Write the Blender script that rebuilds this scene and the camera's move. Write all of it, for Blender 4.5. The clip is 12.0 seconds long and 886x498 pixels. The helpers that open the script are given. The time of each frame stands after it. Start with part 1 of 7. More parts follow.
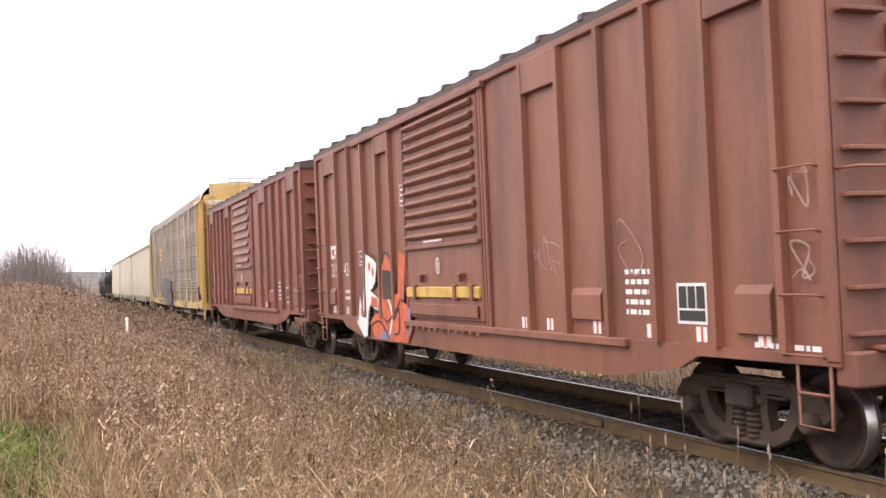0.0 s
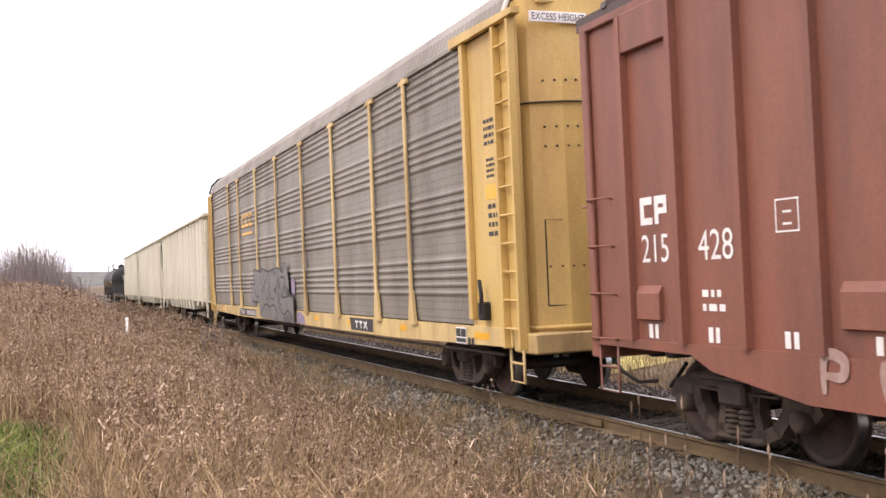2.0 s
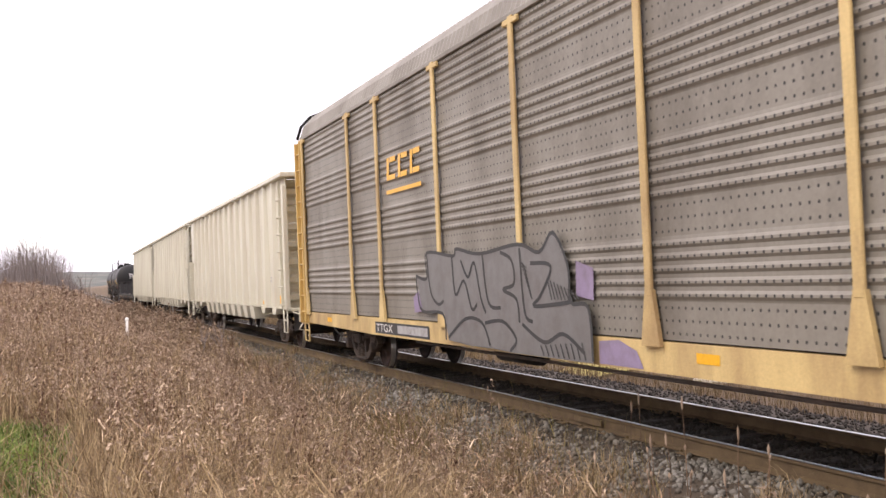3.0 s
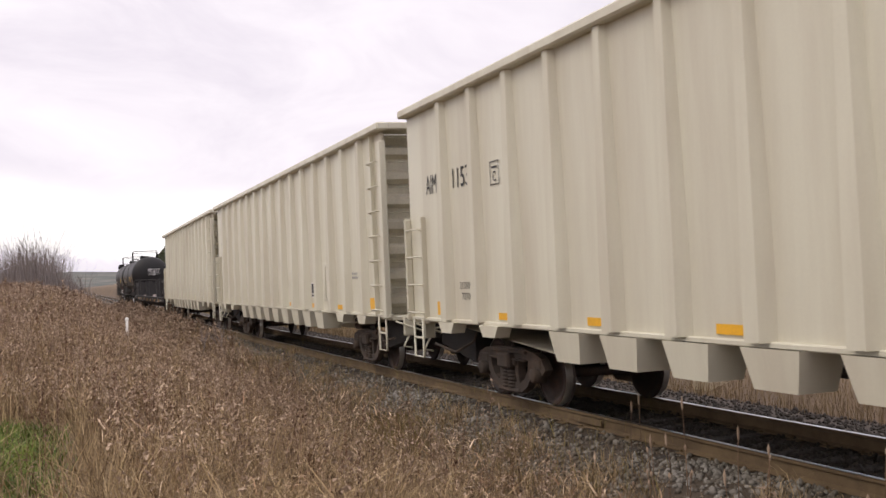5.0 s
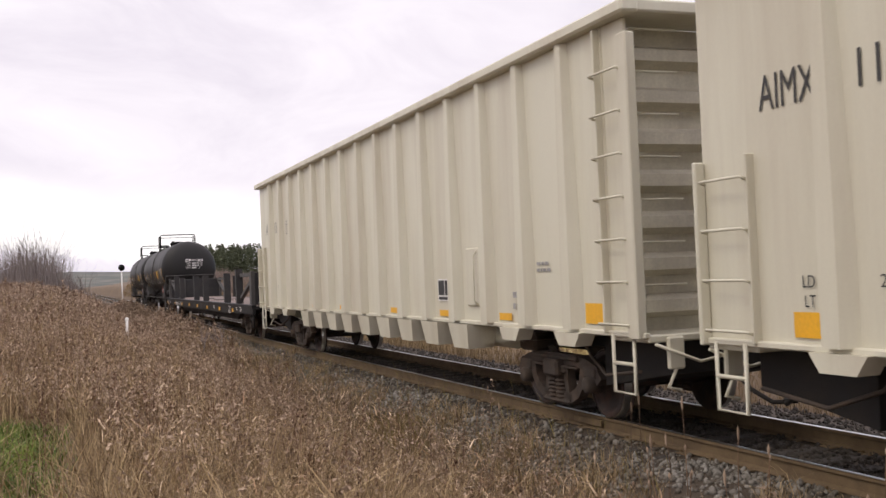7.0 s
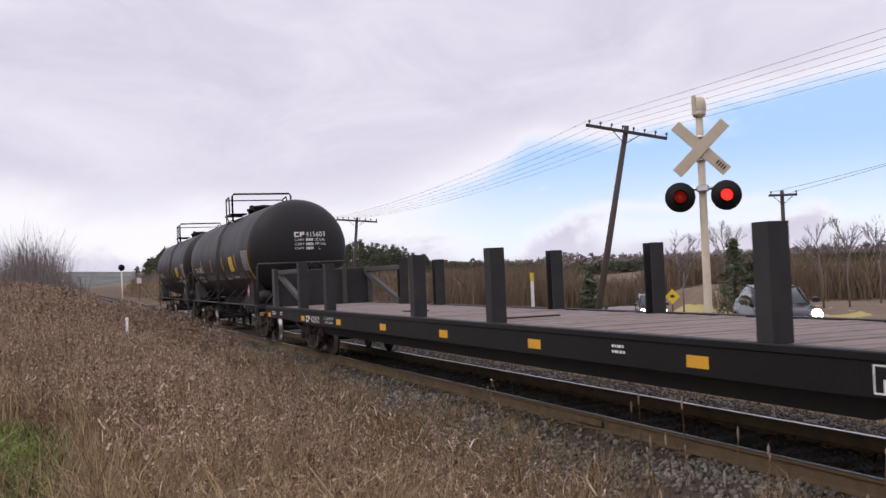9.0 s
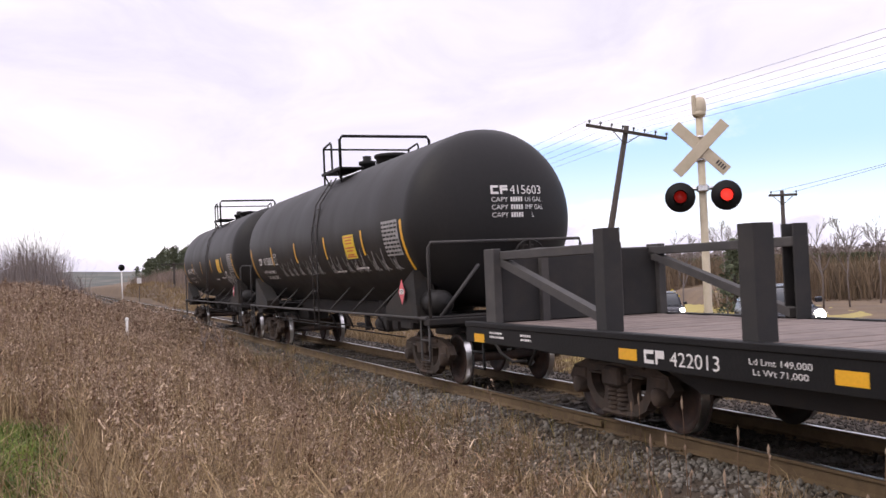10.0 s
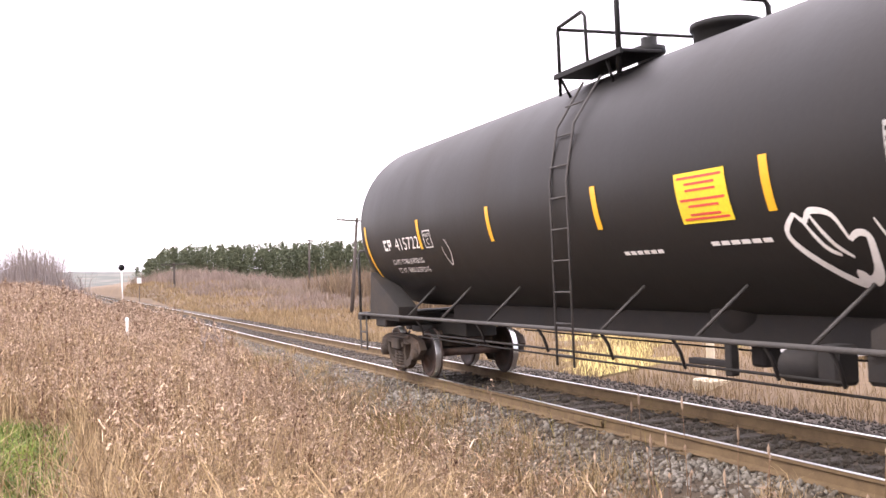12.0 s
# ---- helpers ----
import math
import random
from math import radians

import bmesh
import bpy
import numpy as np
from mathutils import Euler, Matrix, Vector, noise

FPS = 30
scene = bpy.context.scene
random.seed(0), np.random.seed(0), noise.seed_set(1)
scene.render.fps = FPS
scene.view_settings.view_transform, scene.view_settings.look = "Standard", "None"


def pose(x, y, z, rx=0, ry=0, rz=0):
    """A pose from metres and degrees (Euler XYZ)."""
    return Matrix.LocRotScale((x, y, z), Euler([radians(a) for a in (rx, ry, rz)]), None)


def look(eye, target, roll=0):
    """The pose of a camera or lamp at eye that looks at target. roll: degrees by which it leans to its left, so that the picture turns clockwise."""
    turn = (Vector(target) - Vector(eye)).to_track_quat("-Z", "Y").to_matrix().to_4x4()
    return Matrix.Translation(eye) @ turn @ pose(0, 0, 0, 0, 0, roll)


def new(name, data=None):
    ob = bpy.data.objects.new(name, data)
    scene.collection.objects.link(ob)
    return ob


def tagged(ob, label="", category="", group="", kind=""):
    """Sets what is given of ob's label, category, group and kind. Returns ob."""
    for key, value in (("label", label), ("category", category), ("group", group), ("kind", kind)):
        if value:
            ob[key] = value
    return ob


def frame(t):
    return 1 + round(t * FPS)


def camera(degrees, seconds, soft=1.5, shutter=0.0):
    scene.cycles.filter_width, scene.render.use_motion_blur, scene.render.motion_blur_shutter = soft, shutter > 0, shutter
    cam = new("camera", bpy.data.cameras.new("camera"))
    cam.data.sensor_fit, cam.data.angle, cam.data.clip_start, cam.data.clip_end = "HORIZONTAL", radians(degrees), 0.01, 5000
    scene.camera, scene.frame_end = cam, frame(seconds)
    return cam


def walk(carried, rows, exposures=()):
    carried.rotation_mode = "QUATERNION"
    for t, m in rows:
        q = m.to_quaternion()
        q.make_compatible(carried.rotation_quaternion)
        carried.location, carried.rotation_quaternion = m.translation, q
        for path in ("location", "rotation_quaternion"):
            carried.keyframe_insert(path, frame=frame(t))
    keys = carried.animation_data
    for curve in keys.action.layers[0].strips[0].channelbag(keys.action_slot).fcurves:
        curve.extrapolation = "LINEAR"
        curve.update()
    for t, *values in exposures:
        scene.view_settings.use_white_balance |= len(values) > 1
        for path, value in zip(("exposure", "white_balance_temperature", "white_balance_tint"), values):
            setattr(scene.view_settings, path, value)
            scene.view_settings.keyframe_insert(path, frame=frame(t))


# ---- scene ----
cam = camera(46.71, 12.0, soft=1.5, shutter=0.04)
EYE = (-7.2, 0.0, 1.867)
VIEW = Matrix.Translation(EYE) @ Matrix.Rotation(radians(-21.218), 4, "Z") @ Matrix.Rotation(radians(91.368), 4, "X") @ Matrix.Rotation(radians(-2.398), 4, "Z")
walk(cam, [(0.0, VIEW), (12.0, VIEW)],
     exposures=[(0.0, 0.74, 7100, 8), (3.2, 0.58, 7050, 7), (4.8, -0.08, 7050, 5), (7.2, -0.10, 7000, 5), (8.8, -0.42, 6500, 8), (9.6, -0.38, 6500, 8), (10.5, 0.68, 6950, 9), (11.4, 1.28, 6950, 10), (12.0, 1.38, 6950, 10)])

# ---- world and sun ----
world = bpy.data.worlds.new("overcast_sky")
scene.world = world
world.use_nodes = True
wn, wl = world.node_tree.nodes, world.node_tree.links
for n in list(wn):
    wn.remove(n)


def wnode(kind, **values):
    n = wn.new(kind)
    for k, v in values.items():
        n.inputs[k].default_value = v
    return n


sky = wn.new("ShaderNodeTexSky")
sky.sky_type, sky.sun_disc, sky.sun_elevation, sky.sun_rotation = "NISHITA", False, radians(47), radians(263)
tc = wn.new("ShaderNodeTexCoord")
mp = wn.new("ShaderNodeMapping")
mp.inputs["Scale"].default_value = (1.0, 1.0, 2.2)
mp.inputs["Location"].default_value = (0.35, 0.1, 0.0)
wl.new(tc.outputs["Generated"], mp.inputs["Vector"])
cloud = wnode("ShaderNodeTexNoise", Scale=2.1, Detail=9.0, Roughness=0.55, Distortion=0.3)
wl.new(mp.outputs["Vector"], cloud.inputs["Vector"])
billow = wnode("ShaderNodeTexNoise", Scale=5.5, Detail=10.0, Roughness=0.6, Distortion=0.6)
wl.new(mp.outputs["Vector"], billow.inputs["Vector"])
# a clearing low in the east, wide open cloud elsewhere
sep = wn.new("ShaderNodeSeparateXYZ")
wl.new(tc.outputs["Generated"], sep.inputs["Vector"])


def wmath(op, a, b=None, clamp=False):
    n = wn.new("ShaderNodeMath")
    n.operation, n.use_clamp = op, clamp
    for i, v in enumerate((a, b)):
        if v is None:
            continue
        if isinstance(v, (int, float)):
            n.inputs[i].default_value = v
        else:
            wl.new(v, n.inputs[i])
    return n.outputs[0]


def wstep(v, lo, hi):
    n = wn.new("ShaderNodeMapRange")
    n.interpolation_type = "SMOOTHSTEP"
    n.inputs["From Min"].default_value, n.inputs["From Max"].default_value = lo, hi
    wl.new(v, n.inputs["Value"])
    return n.outputs[0]


east = wstep(sep.outputs["X"], 0.26, 0.44)
# the edge of the cloud deck climbs towards the east, white puffs stand under it, and a hazy bank lies on the horizon
rough_edge = wmath("ADD", wmath("MULTIPLY", wmath("SUBTRACT", cloud.outputs["Fac"], 0.5), 0.10), wmath("MULTIPLY", wmath("SUBTRACT", billow.outputs["Fac"], 0.5), 0.10))
deck = wmath("MAXIMUM", wmath("ADD", wmath("MULTIPLY", sep.outputs["X"], 0.25), -0.012), 0.062)
over = wmath("ADD", wmath("SUBTRACT", sep.outputs["Z"], deck), rough_edge)
low = wmath("SUBTRACT", 1.0, wstep(over, -0.016, 0.014))
bank = wstep(wmath("ADD", sep.outputs["Z"], wmath("MULTIPLY", wmath("SUBTRACT", billow.outputs["Fac"], 0.5), 0.22)), 0.012, 0.060)
opening = wmath("MULTIPLY", wmath("MULTIPLY", east, low), bank)
cover = wmath("SUBTRACT", 1.0, opening)
tone = wn.new("ShaderNodeValToRGB")
tone.color_ramp.elements[0].position, tone.color_ramp.elements[0].color = 0.28, (0.64, 0.60, 0.74, 1)
tone.color_ramp.elements[1].position, tone.color_ramp.elements[1].color = 0.74, (0.84, 0.80, 0.93, 1)
wl.new(billow.outputs["Fac"], tone.inputs["Fac"])
# brighter rim and puffs along the deck's lower edge
rim = wmath("MULTIPLY", wmath("SUBTRACT", 1.0, wstep(over, -0.01, 0.050)), wstep(wmath("ADD", sep.outputs["Z"], wmath("MULTIPLY", wmath("SUBTRACT", billow.outputs["Fac"], 0.5), 0.15)), 0.016, 0.042))
puffs = wn.new("ShaderNodeMix")
puffs.data_type = "RGBA"
puffs.inputs["B"].default_value = (1.02, 0.99, 1.06, 1)
wl.new(wmath("MULTIPLY", rim, 0.85), puffs.inputs["Factor"])
wl.new(tone.outputs["Color"], puffs.inputs["A"])
blue = wnode("ShaderNodeBackground", Strength=0.11)
paler = wn.new("ShaderNodeMix")
paler.data_type = "RGBA"
paler.inputs["A"].default_value = (12.6, 13.4, 15.2, 1)
paler.inputs["B"].default_value = (6.3, 9.2, 14.6, 1)
wl.new(wstep(sep.outputs["Z"], 0.015, 0.12), paler.inputs["Factor"])
clear = wn.new("ShaderNodeMix")
clear.data_type = "RGBA"
clear.inputs["Factor"].default_value = 0.78
wl.new(paler.outputs["Result"], clear.inputs["B"])
wl.new(sky.outputs["Color"], clear.inputs["A"])
wl.new(clear.outputs["Result"], blue.inputs["Color"])
grey = wnode("ShaderNodeBackground", Strength=1.38)
wl.new(puffs.outputs["Result"], grey.inputs["Color"])
# an overcast deck is brightest overhead
wl.new(wmath("ADD", wmath("MULTIPLY", wstep(sep.outputs["Z"], 0.32, 0.95), 1.15), 1.36), grey.inputs["Strength"])
mixsky = wn.new("ShaderNodeMixShader")
wl.new(cover, mixsky.inputs["Fac"])
wl.new(blue.outputs[0], mixsky.inputs[1])
wl.new(grey.outputs[0], mixsky.inputs[2])
wout = wn.new("ShaderNodeOutputWorld")
wl.new(mixsky.outputs[0], wout.inputs["Surface"])

sun = new("sun", bpy.data.lights.new("sun", "SUN"))
sun.data.energy, sun.data.angle, sun.data.color = 0.9, radians(20), (1.0, 0.95, 0.87)
sun.matrix_world = look((-62, -8, 68), (0, 0, 0))


# ---- materials ----
def material(name, colour, rough=0.6, metal=0.0, dirt=(0.1, 0.08, 0.06), amount=0.3, streak=1.0, scale=1.5, grain=0.06, bump=0.15,
             glow=None, island=0.0, second=None, gloss=0.5):
    """Base colour with broad stains, fine grain and a little relief; streak below 1 draws the stains out downwards."""
    m = bpy.data.materials.new(name)
    m.use_nodes = True
    nt = m.node_tree
    bsdf = nt.nodes["Principled BSDF"]
    add = nt.nodes.new
    link = nt.links.new
    coord = add("ShaderNodeTexCoord")
    info = add("ShaderNodeObjectInfo")
    shift = add("ShaderNodeVectorMath")
    shift.operation = "ADD"
    link(coord.outputs["Object"], shift.inputs[0])
    link(info.outputs["Random"], shift.inputs[1])
    mapping = add("ShaderNodeMapping")
    mapping.inputs["Scale"].default_value = (1, 1, streak)
    link(shift.outputs[0], mapping.inputs["Vector"])
    broad = add("ShaderNodeTexNoise")
    broad.inputs["Scale"].default_value, broad.inputs["Detail"].default_value, broad.inputs["Roughness"].default_value = scale, 7, 0.62
    link(mapping.outputs[0], broad.inputs["Vector"])
    fine = add("ShaderNodeTexNoise")
    fine.inputs["Scale"].default_value, fine.inputs["Detail"].default_value = scale * 22, 5
    link(shift.outputs[0], fine.inputs["Vector"])
    ramp = add("ShaderNodeValToRGB")
    ramp.color_ramp.elements[0].position, ramp.color_ramp.elements[1].position = 0.42, 0.72
    ramp.color_ramp.elements[0].color, ramp.color_ramp.elements[1].color = (0, 0, 0, 1), (amount, amount, amount, 1)
    link(broad.outputs["Fac"], ramp.inputs["Fac"])
    mix = add("ShaderNodeMix")
    mix.data_type = "RGBA"
    mix.inputs["A"].default_value, mix.inputs["B"].default_value = (*colour, 1), (*dirt, 1)
    link(ramp.outputs["Color"], mix.inputs["Factor"])
    if second or island:
        geo = add("ShaderNodeNewGeometry")
        tint = add("ShaderNodeMix")
        tint.data_type = "RGBA"
        tint.inputs["A"].default_value = (*colour, 1)
        tint.inputs["B"].default_value = (*(second or [c * (1 - island) for c in colour]), 1)
        link(geo.outputs["Random Per Island"], tint.inputs["Factor"])
        link(tint.outputs["Result"], mix.inputs["A"])
    grainy = add("ShaderNodeHueSaturation")
    value = add("ShaderNodeMapRange")
    value.inputs["To Min"].default_value, value.inputs["To Max"].default_value = 1 - 3 * grain, 1 + 3 * grain
    link(fine.outputs["Fac"], value.inputs["Value"])
    link(value.outputs[0], grainy.inputs["Value"])
    link(mix.outputs["Result"], grainy.inputs["Color"])
    link(grainy.outputs["Color"], bsdf.inputs["Base Color"])
    r = add("ShaderNodeMapRange")
    r.inputs["To Min"].default_value, r.inputs["To Max"].default_value = max(0.03, rough - 0.12), min(1, rough + 0.15)
    link(broad.outputs["Fac"], r.inputs["Value"])
    link(r.outputs[0], bsdf.inputs["Roughness"])
    bsdf.inputs["Metallic"].default_value = metal
    bsdf.inputs["Specular IOR Level"].default_value = gloss
    if bump:
        b = add("ShaderNodeBump")
        b.inputs["Strength"].default_value, b.inputs["Distance"].default_value = bump, 0.02
        link(fine.outputs["Fac"], b.inputs["Height"])
        link(b.outputs[0], bsdf.inputs["Normal"])
    if glow:
        bsdf.inputs["Emission Color"].default_value, bsdf.inputs["Emission Strength"].default_value = (*glow[:3], 1), glow[3]
    return m


OXIDE = material("oxide_red_paint", (0.235, 0.094, 0.058), 0.5, dirt=(0.115, 0.052, 0.038), amount=0.85, streak=0.2, scale=1.3, grain=0.07, bump=0.06)
OXIDE2 = material("darker_oxide_paint", (0.225, 0.082, 0.052), 0.5, dirt=(0.115, 0.052, 0.038), amount=0.85, streak=0.2, scale=1.3, grain=0.07, bump=0.06)
ROOF = material("weathered_roof", (0.085, 0.06, 0.055), 0.55, 0.3, amount=0.5)
CREAM = material("cream_paint", (0.605, 0.575, 0.455), 0.4, dirt=(0.44, 0.38, 0.29), amount=0.6, streak=0.10, scale=1.6, grain=0.012, bump=0.02)
CREAM_DARK = material("cream_end_paint", (0.65, 0.61, 0.49), 0.55, dirt=(0.36, 0.32, 0.26), amount=0.6, streak=0.2)
YELLOW = material("railcar_yellow_paint", (0.58, 0.40, 0.135), 0.5, dirt=(0.30, 0.16, 0.05), amount=0.6, streak=0.25, scale=1.4)
PALE_YELLOW = material("faded_yellow_paint", (0.60, 0.44, 0.19), 0.55, dirt=(0.27, 0.165, 0.075), amount=0.9, streak=0.3)
GALV = material("galvanised_panel", (0.245, 0.221, 0.183), 0.5, 0.2, dirt=(0.125, 0.106, 0.083), amount=0.8, streak=0.5, scale=0.9)
BLACK = material("black_car_paint", (0.007, 0.0068, 0.0068), 0.55, dirt=(0.018, 0.016, 0.015), amount=0.55, streak=0.4, gloss=0.22)
TANK = material("tank_black_paint", (0.0155, 0.0145, 0.0140), 0.5, dirt=(0.026, 0.022, 0.019), amount=0.6, streak=0.35, scale=0.7, bump=0.05, gloss=0.25)
FRAME = material("bogie_steel", (0.046, 0.034, 0.026), 0.85, dirt=(0.115, 0.076, 0.052), amount=0.8, scale=3)
SADDLE = material("grimy_saddle_paint", (0.014, 0.012, 0.010), 0.85, dirt=(0.042, 0.030, 0.021), amount=0.9, scale=2)
WHEEL = material("wheel_steel", (0.045, 0.034, 0.030), 0.65, 0.3, dirt=(0.14, 0.075, 0.05), amount=0.7, scale=3)
TREAD = material("polished_tread", (0.60, 0.59, 0.575), 0.3, 1.0, amount=0.1, bump=0.02)
DARK = material("underframe_dark", (0.014, 0.012, 0.011), 0.85, dirt=(0.036, 0.028, 0.022), amount=0.6, scale=3)
DECK = material("worn_plank_deck", (0.20, 0.155, 0.135), 0.85, dirt=(0.11, 0.085, 0.075), amount=0.8, scale=2.5)
WHITE = material("white_stencil", (0.78, 0.76, 0.73), 0.6, dirt=(0.45, 0.38, 0.34), amount=0.4, scale=6, bump=0)
BLACKINK = material("black_stencil", (0.03, 0.03, 0.03), 0.6, bump=0)
GREYINK = material("grey_stencil", (0.36, 0.35, 0.34), 0.6, bump=0, scale=8, amount=0.5)
REFLECT = material("yellow_reflector", (0.78, 0.40, 0.02), 0.4, dirt=(0.5, 0.26, 0.03), amount=0.4, bump=0)
CHALK = material("faint_chalk", (0.36, 0.25, 0.215), 0.7, dirt=(0.24, 0.12, 0.09), amount=0.9, scale=7, bump=0)
RED = material("red_mark", (0.62, 0.07, 0.05), 0.5, bump=0)
PINK = material("placard_red", (0.75, 0.13, 0.15), 0.45, bump=0)
ORANGE = material("spray_orange", (0.60, 0.13, 0.05), 0.6, dirt=(0.25, 0.07, 0.05), amount=0.8, scale=4, bump=0)
PURPLE = material("spray_purple", (0.26, 0.20, 0.30), 0.6, scale=4, amount=0.5, bump=0)
BROWNBAR = material("dull_yellow_bar", (0.62, 0.42, 0.10), 0.6, dirt=(0.25, 0.12, 0.06), amount=0.8, scale=3)
RAILSIDE = material("rusty_rail", (0.150, 0.100, 0.050), 0.85, dirt=(0.062, 0.040, 0.024), amount=0.6, scale=4)
TIE = material("creosote_tie", (0.036, 0.028, 0.022), 0.9, dirt=(0.095, 0.076, 0.058), amount=0.7, scale=5, bump=0.4)
STONE = material("ballast_stone", (0.27, 0.25, 0.215), 0.9, dirt=(0.115, 0.086, 0.058), amount=0.8, scale=0.9, second=(0.066, 0.053, 0.038))
# oil between the rails, plus the shade under the train put into the colour
OILY_SHADED_STONE = material("oily_and_shaded_ballast", (0.058, 0.046, 0.036), 0.9, dirt=(0.05, 0.040, 0.031), amount=0.7, scale=1.2, second=(0.034, 0.028, 0.022))
GROUND = material("dry_meadow_soil", (0.12, 0.082, 0.05), 0.95, dirt=(0.18, 0.12, 0.066), amount=0.9, scale=0.25, bump=0.5, grain=0.12)
BED = material("ballast_bed", (0.066, 0.046, 0.028), 0.95, dirt=(0.042, 0.030, 0.019), amount=0.8, scale=4, bump=0.6, grain=0.15)
ROADMAT = material("pale_asphalt", (0.22, 0.205, 0.20), 0.9, dirt=(0.19, 0.175, 0.165), amount=0.6, scale=1.0, grain=0.1)
MEADOW = material("yellow_green_verge", (0.36, 0.30, 0.085), 0.95, dirt=(0.28, 0.19, 0.09), amount=0.7, scale=0.4, grain=0.12)
STRAW = material("dry_grass", (0.53, 0.385, 0.205), 0.85, second=(0.10, 0.064, 0.034), amount=0.8, dirt=(0.145, 0.088, 0.042), scale=1.1, bump=0)
FARSTRAW = material("browned_grass", (0.32, 0.225, 0.12), 0.9, second=(0.12, 0.078, 0.042), amount=0.6, dirt=(0.24, 0.18, 0.08), scale=0.5, bump=0)
CURLED = material("pale_dry_leaves", (0.74, 0.57, 0.39), 0.85, second=(0.34, 0.20, 0.11), amount=0.2, bump=0)
SEED = material("seed_heads", (0.56, 0.42, 0.30), 0.95, second=(0.13, 0.084, 0.056), amount=0.8, dirt=(0.165, 0.10, 0.064), scale=0.9, bump=0)
STALK = material("brown_stalks", (0.10, 0.055, 0.034), 0.9, second=(0.25, 0.15, 0.085), bump=0)
DOCK = material("rust_brown_seed_spikes", (0.085, 0.040, 0.024), 0.95, second=(0.17, 0.085, 0.045), bump=0)
GREEN = material("green_grass", (0.05, 0.10, 0.012), 0.7, second=(0.21, 0.27, 0.028), bump=0)
SAGE = material("olive_weeds", (0.24, 0.20, 0.055), 0.9, second=(0.20, 0.12, 0.06), bump=0)
PINE = material("pine_needles", (0.112, 0.126, 0.072), 0.9, second=(0.055, 0.070, 0.040), amount=0.4, dirt=(0.10, 0.10, 0.042), scale=0.1, bump=0)
TWIG_HAZE = material("twigs_and_far_haze", (0.27, 0.235, 0.22), 0.95, second=(0.14, 0.11, 0.10), bump=0)
BRUSH = material("bare_brush", (0.20, 0.135, 0.085), 0.95, second=(0.11, 0.08, 0.058), amount=0.5, dirt=(0.15, 0.115, 0.045), scale=0.12, bump=0)
FIELDBRUSH = material("dry_bushes", (0.27, 0.20, 0.165), 0.95, second=(0.16, 0.125, 0.108), amount=0.5, dirt=(0.20, 0.165, 0.09), scale=0.12, bump=0)
POLEWOOD = material("weathered_pole", (0.06, 0.048, 0.042), 0.9, dirt=(0.12, 0.10, 0.085), amount=0.5, streak=0.1, scale=4)
WIRE = material("wire", (0.30, 0.30, 0.34), 0.6, 0.4, bump=0)
MASTMAT = material("cream_mast_paint", (0.56, 0.48, 0.35), 0.5, dirt=(0.40, 0.32, 0.2), amount=0.5, scale=5)
LENS_ON = material("lit_red_lens", (0.6, 0.02, 0.02), 0.3, glow=(1.0, 0.04, 0.03, 1.5), bump=0)
LENS_OFF = material("dim_red_lens", (0.35, 0.02, 0.02), 0.3, glow=(1.0, 0.03, 0.02, 0.15), bump=0)
CARPAINT = material("dark_car_paint", (0.018, 0.019, 0.025), 0.25, 0.3, amount=0.1, bump=0)
GLASS = material("car_glass", (0.03, 0.035, 0.04), 0.08, amount=0.1, bump=0)
LAMPGLOW = material("headlamp_lit", (0.9, 0.9, 0.9), 0.3, glow=(1.0, 0.92, 0.85, 14.0), bump=0)
CHROME = material("chrome", (0.6, 0.6, 0.6), 0.2, 1.0, amount=0.1, bump=0)
RUBBER = material("tyre_rubber", (0.02, 0.02, 0.02), 0.9, bump=0)
NOTICE = material("yellow_notice", (0.78, 0.56, 0.03), 0.5, bump=0)
HILL = material("hazy_hillside", (0.070, 0.076, 0.066), 0.95, dirt=(0.19, 0.175, 0.14), amount=0.9, scale=0.02, bump=0)
SIGNYEL = material("sign_yellow", (0.70, 0.50, 0.02), 0.5, bump=0)


